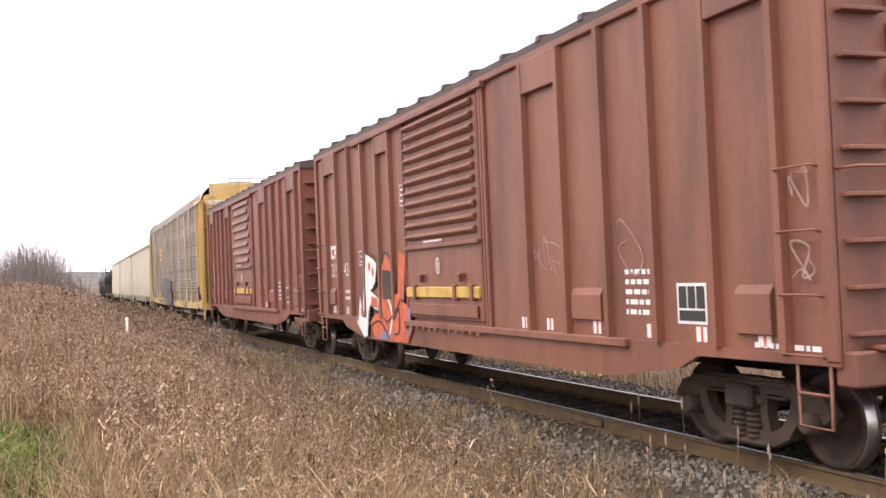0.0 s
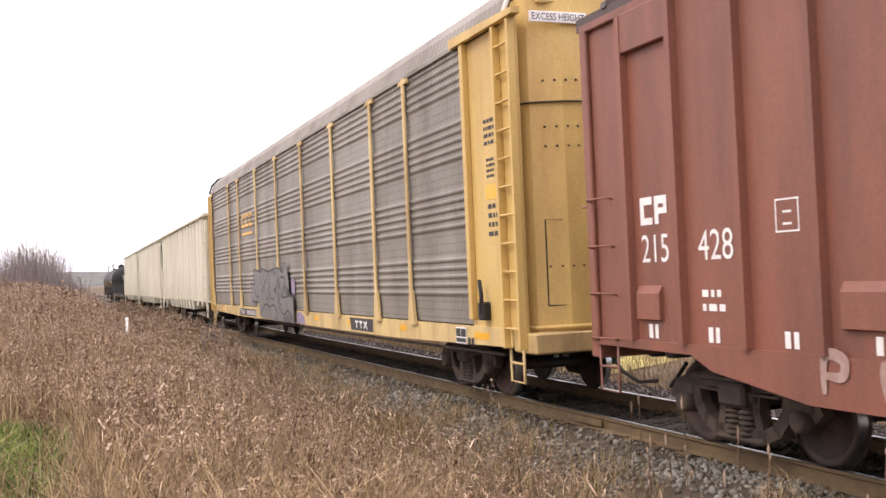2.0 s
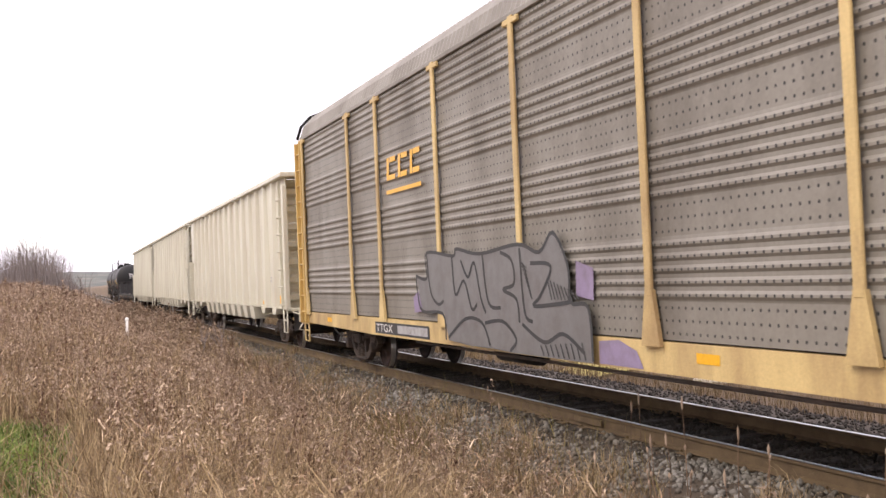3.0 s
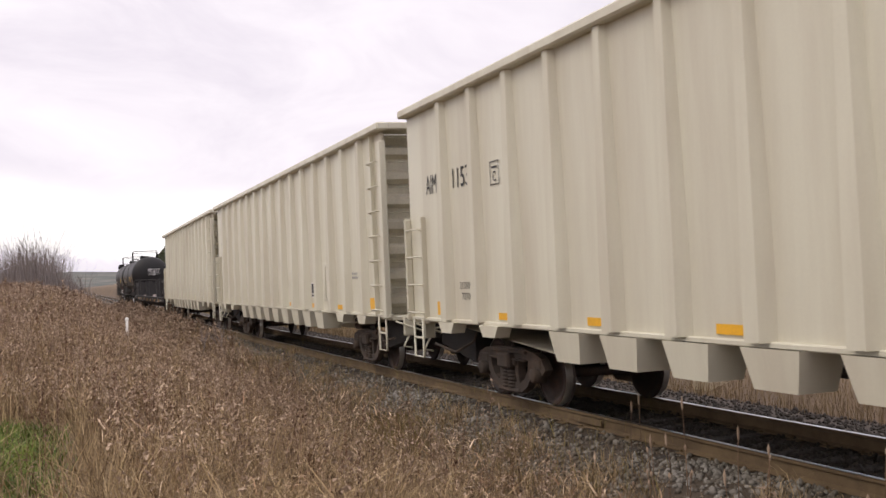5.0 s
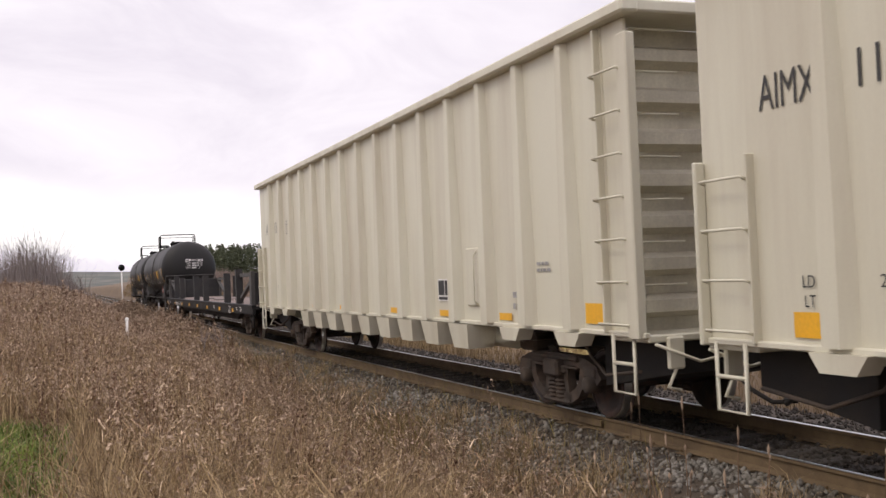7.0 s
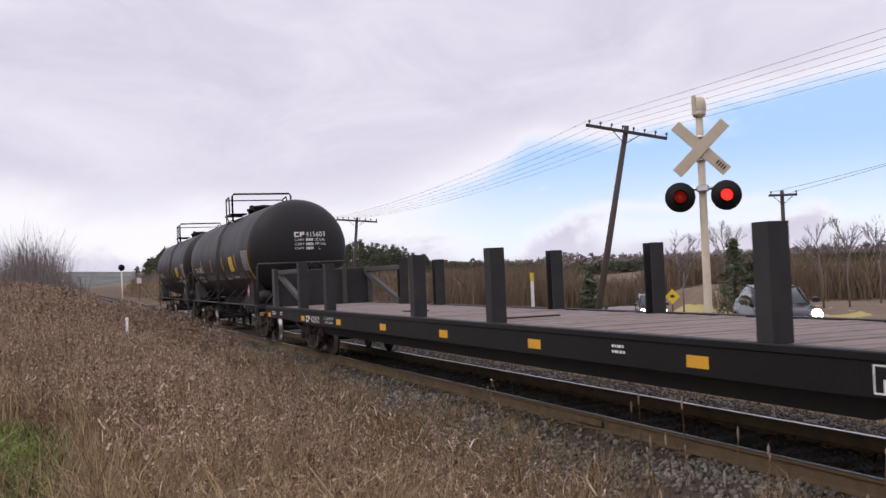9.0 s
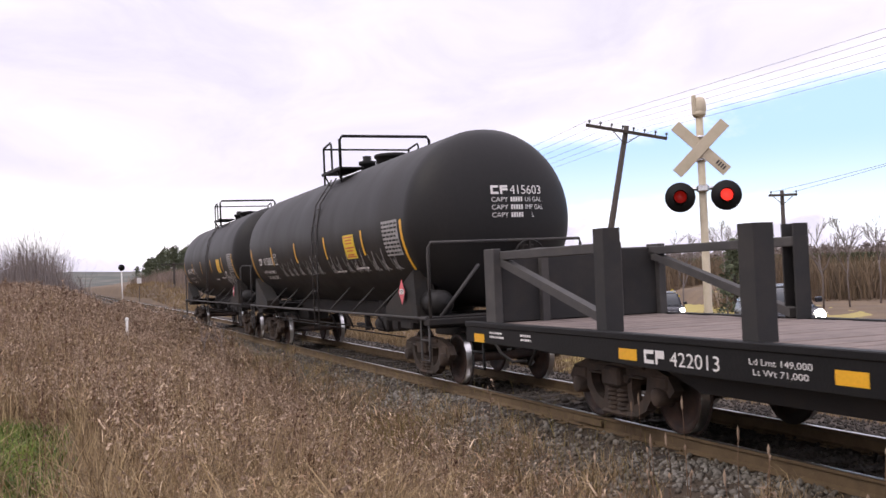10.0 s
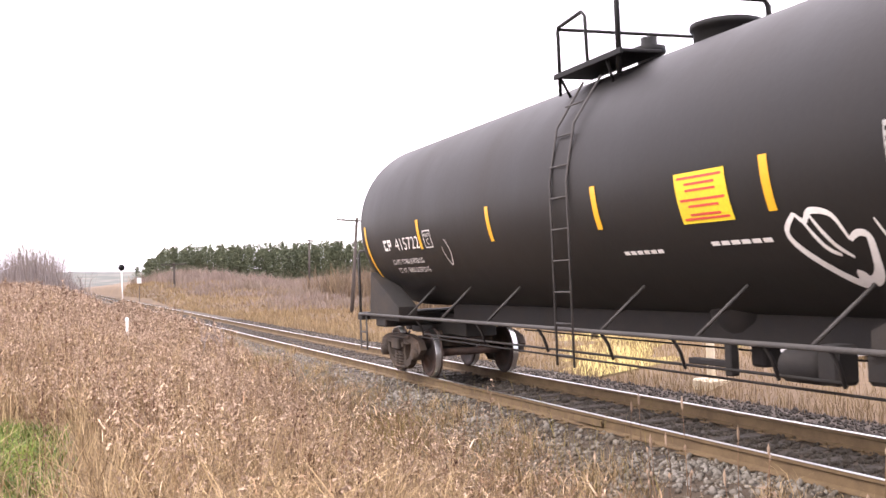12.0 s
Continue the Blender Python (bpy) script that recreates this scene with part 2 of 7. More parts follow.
# ---- mesh tools ----
class Shape:
    def __init__(self):
        self.v, self.f, self.s = [], [], []

    def face(self, ids, smooth=False):
        self.f.append(tuple(ids))
        self.s.append(smooth)

    def quad(self, a, b, c, d, smooth=False):
        n = len(self.v)
        self.v += [a, b, c, d]
        self.face((n, n + 1, n + 2, n + 3), smooth)
        return self

    def box(self, x0, x1, y0, y1, z0, z1, c=0.0):
        """A box; c chamfers its edges."""
        mx, my, mz = (x0 + x1) / 2, (y0 + y1) / 2, (z0 + z1) / 2
        hx, hy, hz = abs(x1 - x0) / 2, abs(y1 - y0) / 2, abs(z1 - z0) / 2
        base = len(self.v)
        if c <= 0:
            self.v += [(mx + i * hx, my + j * hy, mz + k * hz) for i in (-1, 1) for j in (-1, 1) for k in (-1, 1)]
            for q in ((0, 1, 3, 2), (4, 6, 7, 5), (0, 4, 5, 1), (2, 3, 7, 6), (0, 2, 6, 4), (1, 5, 7, 3)):
                self.face([base + i for i in q])
            return self
        c = min(c, hx * 0.9, hy * 0.9, hz * 0.9)
        at = {}
        for i in (-1, 1):
            for j in (-1, 1):
                for k in (-1, 1):
                    for a in range(3):
                        at[i, j, k, a] = len(self.v)
                        self.v.append((mx + i * (hx - (c if a != 0 else 0)), my + j * (hy - (c if a != 1 else 0)), mz + k * (hz - (c if a != 2 else 0))))
        faces = []
        for s in (-1, 1):
            faces.append([at[s, -1, -1, 0], at[s, 1, -1, 0], at[s, 1, 1, 0], at[s, -1, 1, 0]])
            faces.append([at[-1, s, -1, 1], at[1, s, -1, 1], at[1, s, 1, 1], at[-1, s, 1, 1]])
            faces.append([at[-1, -1, s, 2], at[1, -1, s, 2], at[1, 1, s, 2], at[-1, 1, s, 2]])
            for r in (-1, 1):
                faces.append([at[-1, s, r, 1], at[1, s, r, 1], at[1, s, r, 2], at[-1, s, r, 2]])
                faces.append([at[s, -1, r, 0], at[s, 1, r, 0], at[s, 1, r, 2], at[s, -1, r, 2]])
                faces.append([at[s, r, -1, 0], at[s, r, 1, 0], at[s, r, 1, 1], at[s, r, -1, 1]])
        for i in (-1, 1):
            for j in (-1, 1):
                for k in (-1, 1):
                    faces.append([at[i, j, k, 0], at[i, j, k, 1], at[i, j, k, 2]])
        mid = Vector((mx, my, mz))
        for q in faces:
            p = [Vector(self.v[i]) for i in q]
            if (p[1] - p[0]).cross(p[2] - p[1]).dot(sum(p, Vector()) / len(p) - mid) < 0:
                q.reverse()
            self.face(q)
        return self

    def prism(self, outline, axis, a, b):
        """A flat outline drawn out along an axis from a to b. x: outline is (y, z); y: (x, z); z: (x, y)."""
        put = {"x": lambda p, t: (t, p[0], p[1]), "y": lambda p, t: (p[0], t, p[1]), "z": lambda p, t: (p[0], p[1], t)}[axis]
        n, base = len(outline), len(self.v)
        self.v += [put(p, a) for p in outline] + [put(p, b) for p in outline]
        self.face([base + i for i in range(n)][::-1])
        self.face([base + n + i for i in range(n)])
        for i in range(n):
            j = (i + 1) % n
            self.face((base + i, base + j, base + n + j, base + n + i))
        return self

    def sheet(self, section, axis, a, b, steps=1, smooth=True):
        """An open section drawn out along an axis."""
        put = {"x": lambda p, t: (t, p[0], p[1]), "y": lambda p, t: (p[0], t, p[1])}[axis]
        n, base = len(section), len(self.v)
        for k in range(steps + 1):
            self.v += [put(p, a + (b - a) * k / steps) for p in section]
        for k in range(steps):
            for i in range(n - 1):
                o = base + k * n + i
                self.face((o, o + 1, o + n + 1, o + n), smooth)
        return self

    def tube(self, points, r, n=6, r2=None):
        """A round bar along points, tapering to r2."""
        P = [Vector(p) for p in points]
        base, up = len(self.v), None
        for i, p in enumerate(P):
            d = (P[min(i + 1, len(P) - 1)] - P[max(i - 1, 0)]).normalized()
            if up is None:
                up = d.orthogonal().normalized()
            up = (up - d * up.dot(d)).normalized()
            side = d.cross(up)
            rr = r if r2 is None else r + (r2 - r) * i / (len(P) - 1)
            self.v += [tuple(p + rr * (math.cos(2 * math.pi * k / n) * up + math.sin(2 * math.pi * k / n) * side)) for k in range(n)]
        for i in range(len(P) - 1):
            for k in range(n):
                o, q = base + i * n, (k + 1) % n
                self.face((o + k, o + q, o + n + q, o + n + k), True)
        self.face([base + k for k in range(n)][::-1])
        self.face([base + (len(P) - 1) * n + k for k in range(n)])
        return self

    def lathe(self, profile, centre, axis="x", n=24, arc=None):
        """A profile of (along, radius) turned about an axis through the centre."""
        base, m = len(self.v), len(profile)
        cx, cy, cz = centre
        for k in range(n):
            c, s = math.cos(2 * math.pi * k / n), math.sin(2 * math.pi * k / n)
            for a, r in profile:
                self.v.append({"x": (cx + a, cy + r * c, cz + r * s), "y": (cx + r * s, cy + a, cz + r * c), "z": (cx + r * c, cy + r * s, cz + a)}[axis])
        for k in range(n):
            for i in range(m - 1):
                p, q = base + k * m + i, base + ((k + 1) % n) * m + i
                self.face((p, q, q + 1, p + 1), True)
        return self

    def mesh(self, name):
        me = bpy.data.meshes.new(name)
        me.from_pydata(self.v, [], self.f)
        me.polygons.foreach_set("use_smooth", self.s)
        me.update()
        return me


def part(name, shape, mat, parent, label=""):
    """One mesh object under a thing or a part; a ready mesh is shared."""
    me = shape if isinstance(shape, bpy.types.Mesh) else shape.mesh(name)
    if mat is not None and not me.materials:
        me.materials.append(mat)
    ob = new(name, me)
    ob.parent = parent
    if label:
        tagged(ob, label)
    if name in ("stencil", "scrawl", "spray_paint", "owner_mark", "door_mark", "panel_mark", "head_mark"):
        tagged(ob, kind="stuff")
    return ob


def thing(name, label, category, group="", kind="", m=None):
    ob = new(name)
    ob.empty_display_size = 0.3
    if m is not None:
        ob.matrix_basis = m
    return tagged(ob, label, category, group, kind)


def solid(name, shape, mat, label, category, group="", kind="", m=None):
    ob = part(name, shape, mat, None)
    if m is not None:
        ob.matrix_basis = m
    return tagged(ob, label, category, group, kind)


def lettering(body, width, height, m, mat, parent, name="lettering"):
    """Raised letters fitted to a width and height; m puts their lower left corner."""
    cu = bpy.data.curves.new("letters", "FONT")
    cu.body, cu.size, cu.extrude = body, 1.0, 0.0
    tmp = bpy.data.objects.new("letters", cu)
    scene.collection.objects.link(tmp)
    me = bpy.data.meshes.new_from_object(tmp)
    bpy.data.objects.remove(tmp)
    co = np.empty(len(me.vertices) * 3, dtype=np.float32)
    me.vertices.foreach_get("co", co)
    co = co.reshape(-1, 3)
    lo, hi = co.min(0), co.max(0)
    co = (co - lo) / np.maximum(hi - lo, 1e-6) * (width, height, 0)
    me.vertices.foreach_set("co", co.ravel())
    me.transform(m)
    me.name = name
    me.materials.clear()
    me.materials.append(mat)
    ob = new(name, me)
    ob.parent = parent
    return ob


def on_side(x, y, z):
    """The frame of writing on a car's side that faces -x: it reads towards -y."""
    return Matrix(((0, 0, -1, x), (-1, 0, 0, y), (0, 1, 0, z), (0, 0, 0, 1)))


def on_front(y, x, z):
    """The frame of writing on a car's end that faces -y: it reads towards +x."""
    return Matrix(((1, 0, 0, x), (0, 0, -1, y), (0, 1, 0, z), (0, 0, 0, 1)))


def bars(lines, x, y, z, width, height, gap=0.5, rng=None):
    """Rows of short plain bars in place of writing that cannot be read, on a side that faces -x."""
    s = Shape()
    rng = rng or random.Random(3)
    pitch = height / lines
    for i in range(lines):
        zz, yy, end = z + height - (i + 1) * pitch, y, y - width * rng.uniform(0.75, 1.0)
        while yy > end:
            w = min(rng.uniform(0.4, 1.4) * pitch, yy - end + 0.01)
            s.quad((x, yy, zz), (x, yy - w, zz), (x, yy - w, zz + pitch * (1 - gap)), (x, yy, zz + pitch * (1 - gap)))
            yy -= w + pitch * 0.3
    return s


def ribbon(points, width, skin, s=None, taper=True):
    """A flat painted stroke through (y, z) points, laid on the surface x = skin(y, z)."""
    s = s or Shape()
    P = []
    for i in range(len(points) - 1):
        p0, p1, p2, p3 = points[max(i - 1, 0)], points[i], points[i + 1], points[min(i + 2, len(points) - 1)]
        for k in range(5):
            t = k / 5
            P.append(tuple(0.5 * (2 * b + (c - a) * t + (2 * a - 5 * b + 4 * c - d) * t * t + (3 * b - a - 3 * c + d) * t ** 3) for a, b, c, d in zip(p0, p1, p2, p3)))
    P.append(points[-1])
    base = len(s.v)
    for i, (y, z) in enumerate(P):
        a, b = P[max(i - 1, 0)], P[min(i + 1, len(P) - 1)]
        d = Vector((b[0] - a[0], b[1] - a[1]))
        d = d.normalized() if d.length > 1e-9 else Vector((1, 0))
        w = width / 2 * (0.45 + 0.55 * math.sin(math.pi * (i + 0.6) / (len(P) + 0.2)) if taper else 1)
        for k in (-1, 1):
            yy, zz = y - d.y * w * k, z + d.x * w * k
            s.v.append((skin(yy, zz), yy, zz))
    for i in range(len(P) - 1):
        o = base + 2 * i
        s.face((o, o + 1, o + 3, o + 2))
    return s


def patch(points, skin, s=None):
    s = s or Shape()
    base = len(s.v)
    s.v += [(skin(y, z), y, z) for y, z in points]
    s.face([base + i for i in range(len(points))])
    return s


def smooth(lo, hi, v):
    t = np.clip((v - lo) / (hi - lo), 0, 1)
    return t * t * (3 - 2 * t)


# ---- line of the track, and lie of the land ----
SPEED = 14.895


def bend(y):
    """How far the track's centre has swung to the right at y."""
    return 0.16 * np.log1p(np.exp((np.asarray(y, dtype=float) - 32) / 8))


def road_x(y):
    return 1.97 + 0.512 * np.asarray(y, dtype=float)


def road_z(y):
    y = np.asarray(y, dtype=float)
    return np.maximum(np.minimum(-0.30 - 0.045 * (y - 23), -0.16), -3.2 + 0.012 * np.maximum(y - 90, 0))


def land(x, y):
    x, y = np.asarray(x, dtype=float), np.asarray(y, dtype=float)
    u = x - bend(y)
    left = -0.75 + 0.85 * smooth(-3.0, -6.3, u) + 0.25 * smooth(-6, -9, u) + 1.08 * smooth(14, 55, y) * smooth(-2.6, -8.5, u)
    left = left + smooth(70, 260, y) * smooth(-3, -12, u) * 2.3
    right = -0.75 - 0.15 * smooth(3, 8, u) + 2.9 * smooth(90, 148, y) * smooth(2.8, 4.8, u) * smooth(30, 11, u)
    rx = x - road_x(y)
    near_road = smooth(8, 4.0, np.abs(rx)) * smooth(3.0, 7.0, u)
    right = right + (road_z(y) - 0.10 - right) * near_road
    right = right + smooth(110, 300, y) * 2.0 * smooth(4, 20, u)
    z = np.where(u < 0, left, right)
    far = np.hypot(x, y)
    z = z + smooth(300, 1500, far) * 8 * smooth(20, 80, np.abs(u))
    lumps = 0.07 * np.sin(x * 1.3 + 0.7 * y) * np.sin(0.9 * y - 0.4 * x) + 0.10 * np.sin(0.31 * x + 1.1) * np.sin(0.23 * y)
    return z + lumps * smooth(2.4, 4.5, np.abs(u)) * (1 - near_road)


def footing(x, y):
    """What plants stand on: the soil, or the ballast where that lies higher."""
    u = x - bend(y)
    bed = np.where(u < 0, -0.25 - (np.abs(u) - 1.75) * 0.42, -0.28 - (np.abs(u) - 1.75) * 0.125)
    reach = np.where(u < 0, 3.1, 3.9)
    return np.where(np.abs(u) < reach, np.maximum(land(x, y), bed), land(x, y))


# ---- ground, track and road ----
def build_ground():
    xs = np.concatenate([-np.geomspace(2600, 30, 26), np.arange(-29, -12, 1.0), np.arange(-12, 14, 0.35), np.arange(14, 60, 1.2), np.geomspace(62, 2600, 34)])
    ys = np.concatenate([-np.geomspace(900, 12, 14), np.arange(-11, 60, 0.6), np.arange(60, 160, 2.0), np.geomspace(162, 3200, 36)])
    X, Y = np.meshgrid(xs, ys)
    u = X - bend(Y)
    Z = land(X, Y)
    # under the ballast the soil lies lower
    Z = np.where(np.abs(u) < 2.6, np.minimum(Z, -0.80), Z)
    Z = np.where((np.abs(X - road_x(Y)) < 3.2) & (Y > 16.6), Z - 0.15, Z)
    nx, ny = len(xs), len(ys)
    idx = np.arange(nx * ny).reshape(ny, nx)
    faces = np.stack([idx[:-1, :-1], idx[:-1, 1:], idx[1:, 1:], idx[1:, :-1]], -1).reshape(-1, 4)
    me = bpy.data.meshes.new("ground")
    me.from_pydata(np.stack([X, Y, Z], -1).reshape(-1, 3).tolist(), [], faces.tolist())
    me.polygons.foreach_set("use_smooth", [True] * len(faces))
    solid("ground", me, GROUND, "dry meadow soil under dead autumn grass", "ground", kind="structure")


build_ground()


def build_road():
    s = Shape()
    ys = list(np.arange(16.5, 60, 1.0)) + list(np.arange(60, 112, 6.0))
    for y in ys:
        z, x = float(road_z(y)), float(road_x(y))
        s.v += [(x - 3.6, y, z - 0.16), (x - 3.3, y, z - 0.03), (x, y, z + 0.02), (x + 3.3, y, z - 0.03), (x + 3.6, y, z - 0.16)]
    for k in range(len(ys) - 1):
        for i in range(4):
            o = 5 * k + i
            s.face((o, o + 1, o + 6, o + 5), True)
    solid("road", s, ROADMAT, "pale worn asphalt country road running downhill", "road", kind="structure")
    v = Shape()
    for side, w0, w1 in ((-1, 3.62, 9.0), (1, 3.62, 8.0)):
        b = len(v.v)
        yy = list(np.arange(22.0, 90, 2.0))
        for y in yy:
            for w in (w0, (w0 + w1) / 2, w1):
                x = float(road_x(y)) + side * w
                v.v.append((x, y, float(land(x, y)) + 0.03 - (0.05 if w == w1 else 0)))
        for k in range(len(yy) - 1):
            for i in range(2):
                o = b + 3 * k + i
                v.face((o, o + 1, o + 4, o + 3), True)
    solid("verge", v, MEADOW, "yellowish green mown grass verge beside the road", "verge", kind="structure")


build_road()


def build_track():
    track = thing("railway_track", "single railway track on grey ballast", "railway track", kind="structure")
    ys = list(np.arange(-60, 90, 1.5)) + list(np.arange(90, 420, 6.0))
    # ballast bed
    s = Shape()
    sect = ((-3.1, -0.82), (-1.75, -0.25), (-1.3, -0.19), (-0.88, -0.19), (-0.6, -0.202), (0.6, -0.202), (0.88, -0.19), (1.3, -0.20), (1.75, -0.28), (3.9, -0.55), (4.5, -1.05))
    for y in ys:
        s.v += [(a + float(bend(y)), y, b) for a, b in sect]
    for k in range(len(ys) - 1):
        for i in range(len(sect) - 1):
            o = k * len(sect) + i
            s.face((o, o + 1, o + 1 + len(sect), o + len(sect)), True)
    part("ballast_bed", s, BED, track)
    foot = ((-0.070, -0.18), (-0.070, -0.168), (-0.012, -0.145), (-0.010, -0.048), (-0.036, -0.036), (-0.036, -0.004), (0.036, -0.004), (0.036, -0.036), (0.010, -0.048), (0.012, -0.145), (0.070, -0.168), (0.070, -0.18))
    for x in (-0.745, 0.745):
        r, top, n = Shape(), Shape(), len(foot)
        for y in ys:
            r.v += [(x + a + float(bend(y)), y, b) for a, b in foot]
            top.v += [(x + a + float(bend(y)), y, b) for a, b in ((-0.030, -0.0035), (-0.016, 0.0), (0.016, 0.0), (0.030, -0.0035))]
        for k in range(len(ys) - 1):
            for i in range(n):
                o, j = k * n, (i + 1) % n
                r.face((o + i, o + n + i, o + n + j, o + j))
            for i in range(3):
                o = 4 * k + i
                top.face((o, o + 1, o + 5, o + 4), True)
        rail = part("rail", r, RAILSIDE, track)
        part("rail_head", top, TREAD, rail, "bright running surface")
    rng = random.Random(5)
    ties = [Shape().box(-1.28, 1.28, -0.115, 0.115, -0.35, -0.182 + 0.006 * k, 0.015).mesh("tie") for k in (-1, 0, 1)]
    plate = Shape()
    for sx in (-1, 1):
        plate.box(sx * 0.745 - 0.16, sx * 0.745 + 0.16, -0.09, 0.09, -0.186, -0.172, 0.004)
        for dx in (-0.1, 0.1):
            plate.box(sx * 0.745 + dx - 0.014, sx * 0.745 + dx + 0.014, 0.045, 0.075, -0.18, -0.145, 0.004)
    plate = plate.mesh("tie_plate")
    far_ties = Shape()
    y, k = -6.0, 0
    while y < 260:
        if y < 75:
            ob = part("tie", ties[k % 3], TIE, track)
            ob.matrix_basis = pose(float(bend(y)) + rng.uniform(-0.04, 0.04), y, rng.uniform(-0.012, 0.004), rng.uniform(-0.6, 0.6), 0, rng.uniform(-1.2, 1.2))
            if 3 < y < 45:
                p = part("tie_plate", plate, RAILSIDE, track)
                p.matrix_basis = pose(float(bend(y)), y, 0)
        else:
            far_ties.box(float(bend(y)) - 1.28, float(bend(y)) + 1.28, y - 0.11, y + 0.11, -0.35, -0.182)
        y += 0.55 + rng.uniform(-0.03, 0.03)
        k += 1
    tagged(part("far_ties", far_ties, TIE, track), kind="stuff")
    # splice bars near the rail joint
    for x in (-0.79, -0.70):
        part("splice_bar", Shape().box(x - 0.012, x + 0.012, 11.3, 12.0, -0.13, -0.05, 0.006), RAILSIDE, track)


build_track()


def build_ballast():
    """Loose stones, thick on the near shoulder and thinner further along."""
    rg = np.random.default_rng(11)
    n = 52000
    y = 4.5 + 60 * rg.random(n) ** 2.0
    side = rg.random(n)
    u = np.where(side < 0.66, rg.uniform(-3.15, -0.85, n), np.where(side < 0.84, rg.uniform(-0.7, 0.7, n), 0.85 + 3.0 * rg.random(n)))
    h = np.where(u > 1.75, -0.285 - (u - 1.75) * 0.125, np.where(u < -1.75, -0.255 - (-u - 1.75) * 0.42, np.where(np.abs(u) > 1.3, -0.20 - (np.abs(u) - 1.3) * 0.12, np.where(np.abs(u) > 0.8, -0.195, -0.205))))
    bare = (u > -1.45 - 0.65 * smooth(11, 7.5, y)) & (u < -0.85) & (np.sin(1.7 * y + 3 * u) + np.sin(0.63 * y) > -0.9) & (rg.random(n) < 0.72)
    y, u, h = y[~bare], u[~bare], h[~bare]
    n = len(y)
    r = rg.uniform(0.015, 0.042, n) * (1 + 0.5 * (rg.random(n) > 0.93))
    octa = np.array([(1, 0, 0), (0, 1, 0), (-1, 0, 0), (0, -1, 0), (0, 0, 1), (0, 0, -1), (0.6, 0.6, 0.55), (-0.6, -0.55, 0.6)])
    tri = np.array([(0, 1, 6), (1, 4, 6), (4, 0, 6), (1, 2, 4), (2, 3, 7), (3, 4, 7), (4, 2, 7), (3, 0, 4), (1, 0, 5), (2, 1, 5), (3, 2, 5), (0, 3, 5)])
    V = octa[None] * rg.uniform(0.6, 1.2, (n, 8, 1)) * r[:, None, None] * rg.uniform(0.7, 1.25, (n, 1, 3))
    a = rg.uniform(0, 2 * np.pi, n)
    c, s_ = np.cos(a)[:, None], np.sin(a)[:, None]
    V = np.stack([V[..., 0] * c - V[..., 1] * s_, V[..., 0] * s_ + V[..., 1] * c, V[..., 2]], -1)
    V += np.stack([u + bend(y), y, h + r * 0.35], -1)[:, None]
    # stones from the near rail outwards get the darker colour that holds train shade
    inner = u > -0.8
    for name, pick, mat, label in (("oily_stones", inner, OILY_SHADED_STONE, "dark ballast, oily between the rails, with the train's shade in its colour"),):
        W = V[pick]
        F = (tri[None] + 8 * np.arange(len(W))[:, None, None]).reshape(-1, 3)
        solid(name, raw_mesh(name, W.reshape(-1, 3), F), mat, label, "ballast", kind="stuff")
    V = V[~inner]
    F = (tri[None] + 8 * np.arange(len(V))[:, None, None]).reshape(-1, 3)
    solid("ballast_stones", raw_mesh("ballast_stones", V.reshape(-1, 3), F), STONE, "loose grey crushed stone ballast beside the rails", "ballast", kind="stuff")


def raw_mesh(name, V, F, smooth_faces=False):
    me = bpy.data.meshes.new(name)
    V, F = np.ascontiguousarray(V, dtype=np.float32), np.ascontiguousarray(F, dtype=np.int32)
    k = F.shape[1]
    me.vertices.add(len(V))
    me.vertices.foreach_set("co", V.ravel())
    me.loops.add(F.size)
    me.loops.foreach_set("vertex_index", F.ravel())
    me.polygons.add(len(F))
    me.polygons.foreach_set("loop_start", np.arange(0, F.size, k, dtype=np.int32))
    me.polygons.foreach_set("loop_total", np.full(len(F), k, dtype=np.int32))
    if smooth_faces:
        me.polygons.foreach_set("use_smooth", np.ones(len(F), dtype=bool))
    me.update(calc_edges=True)
    return me


build_ballast()


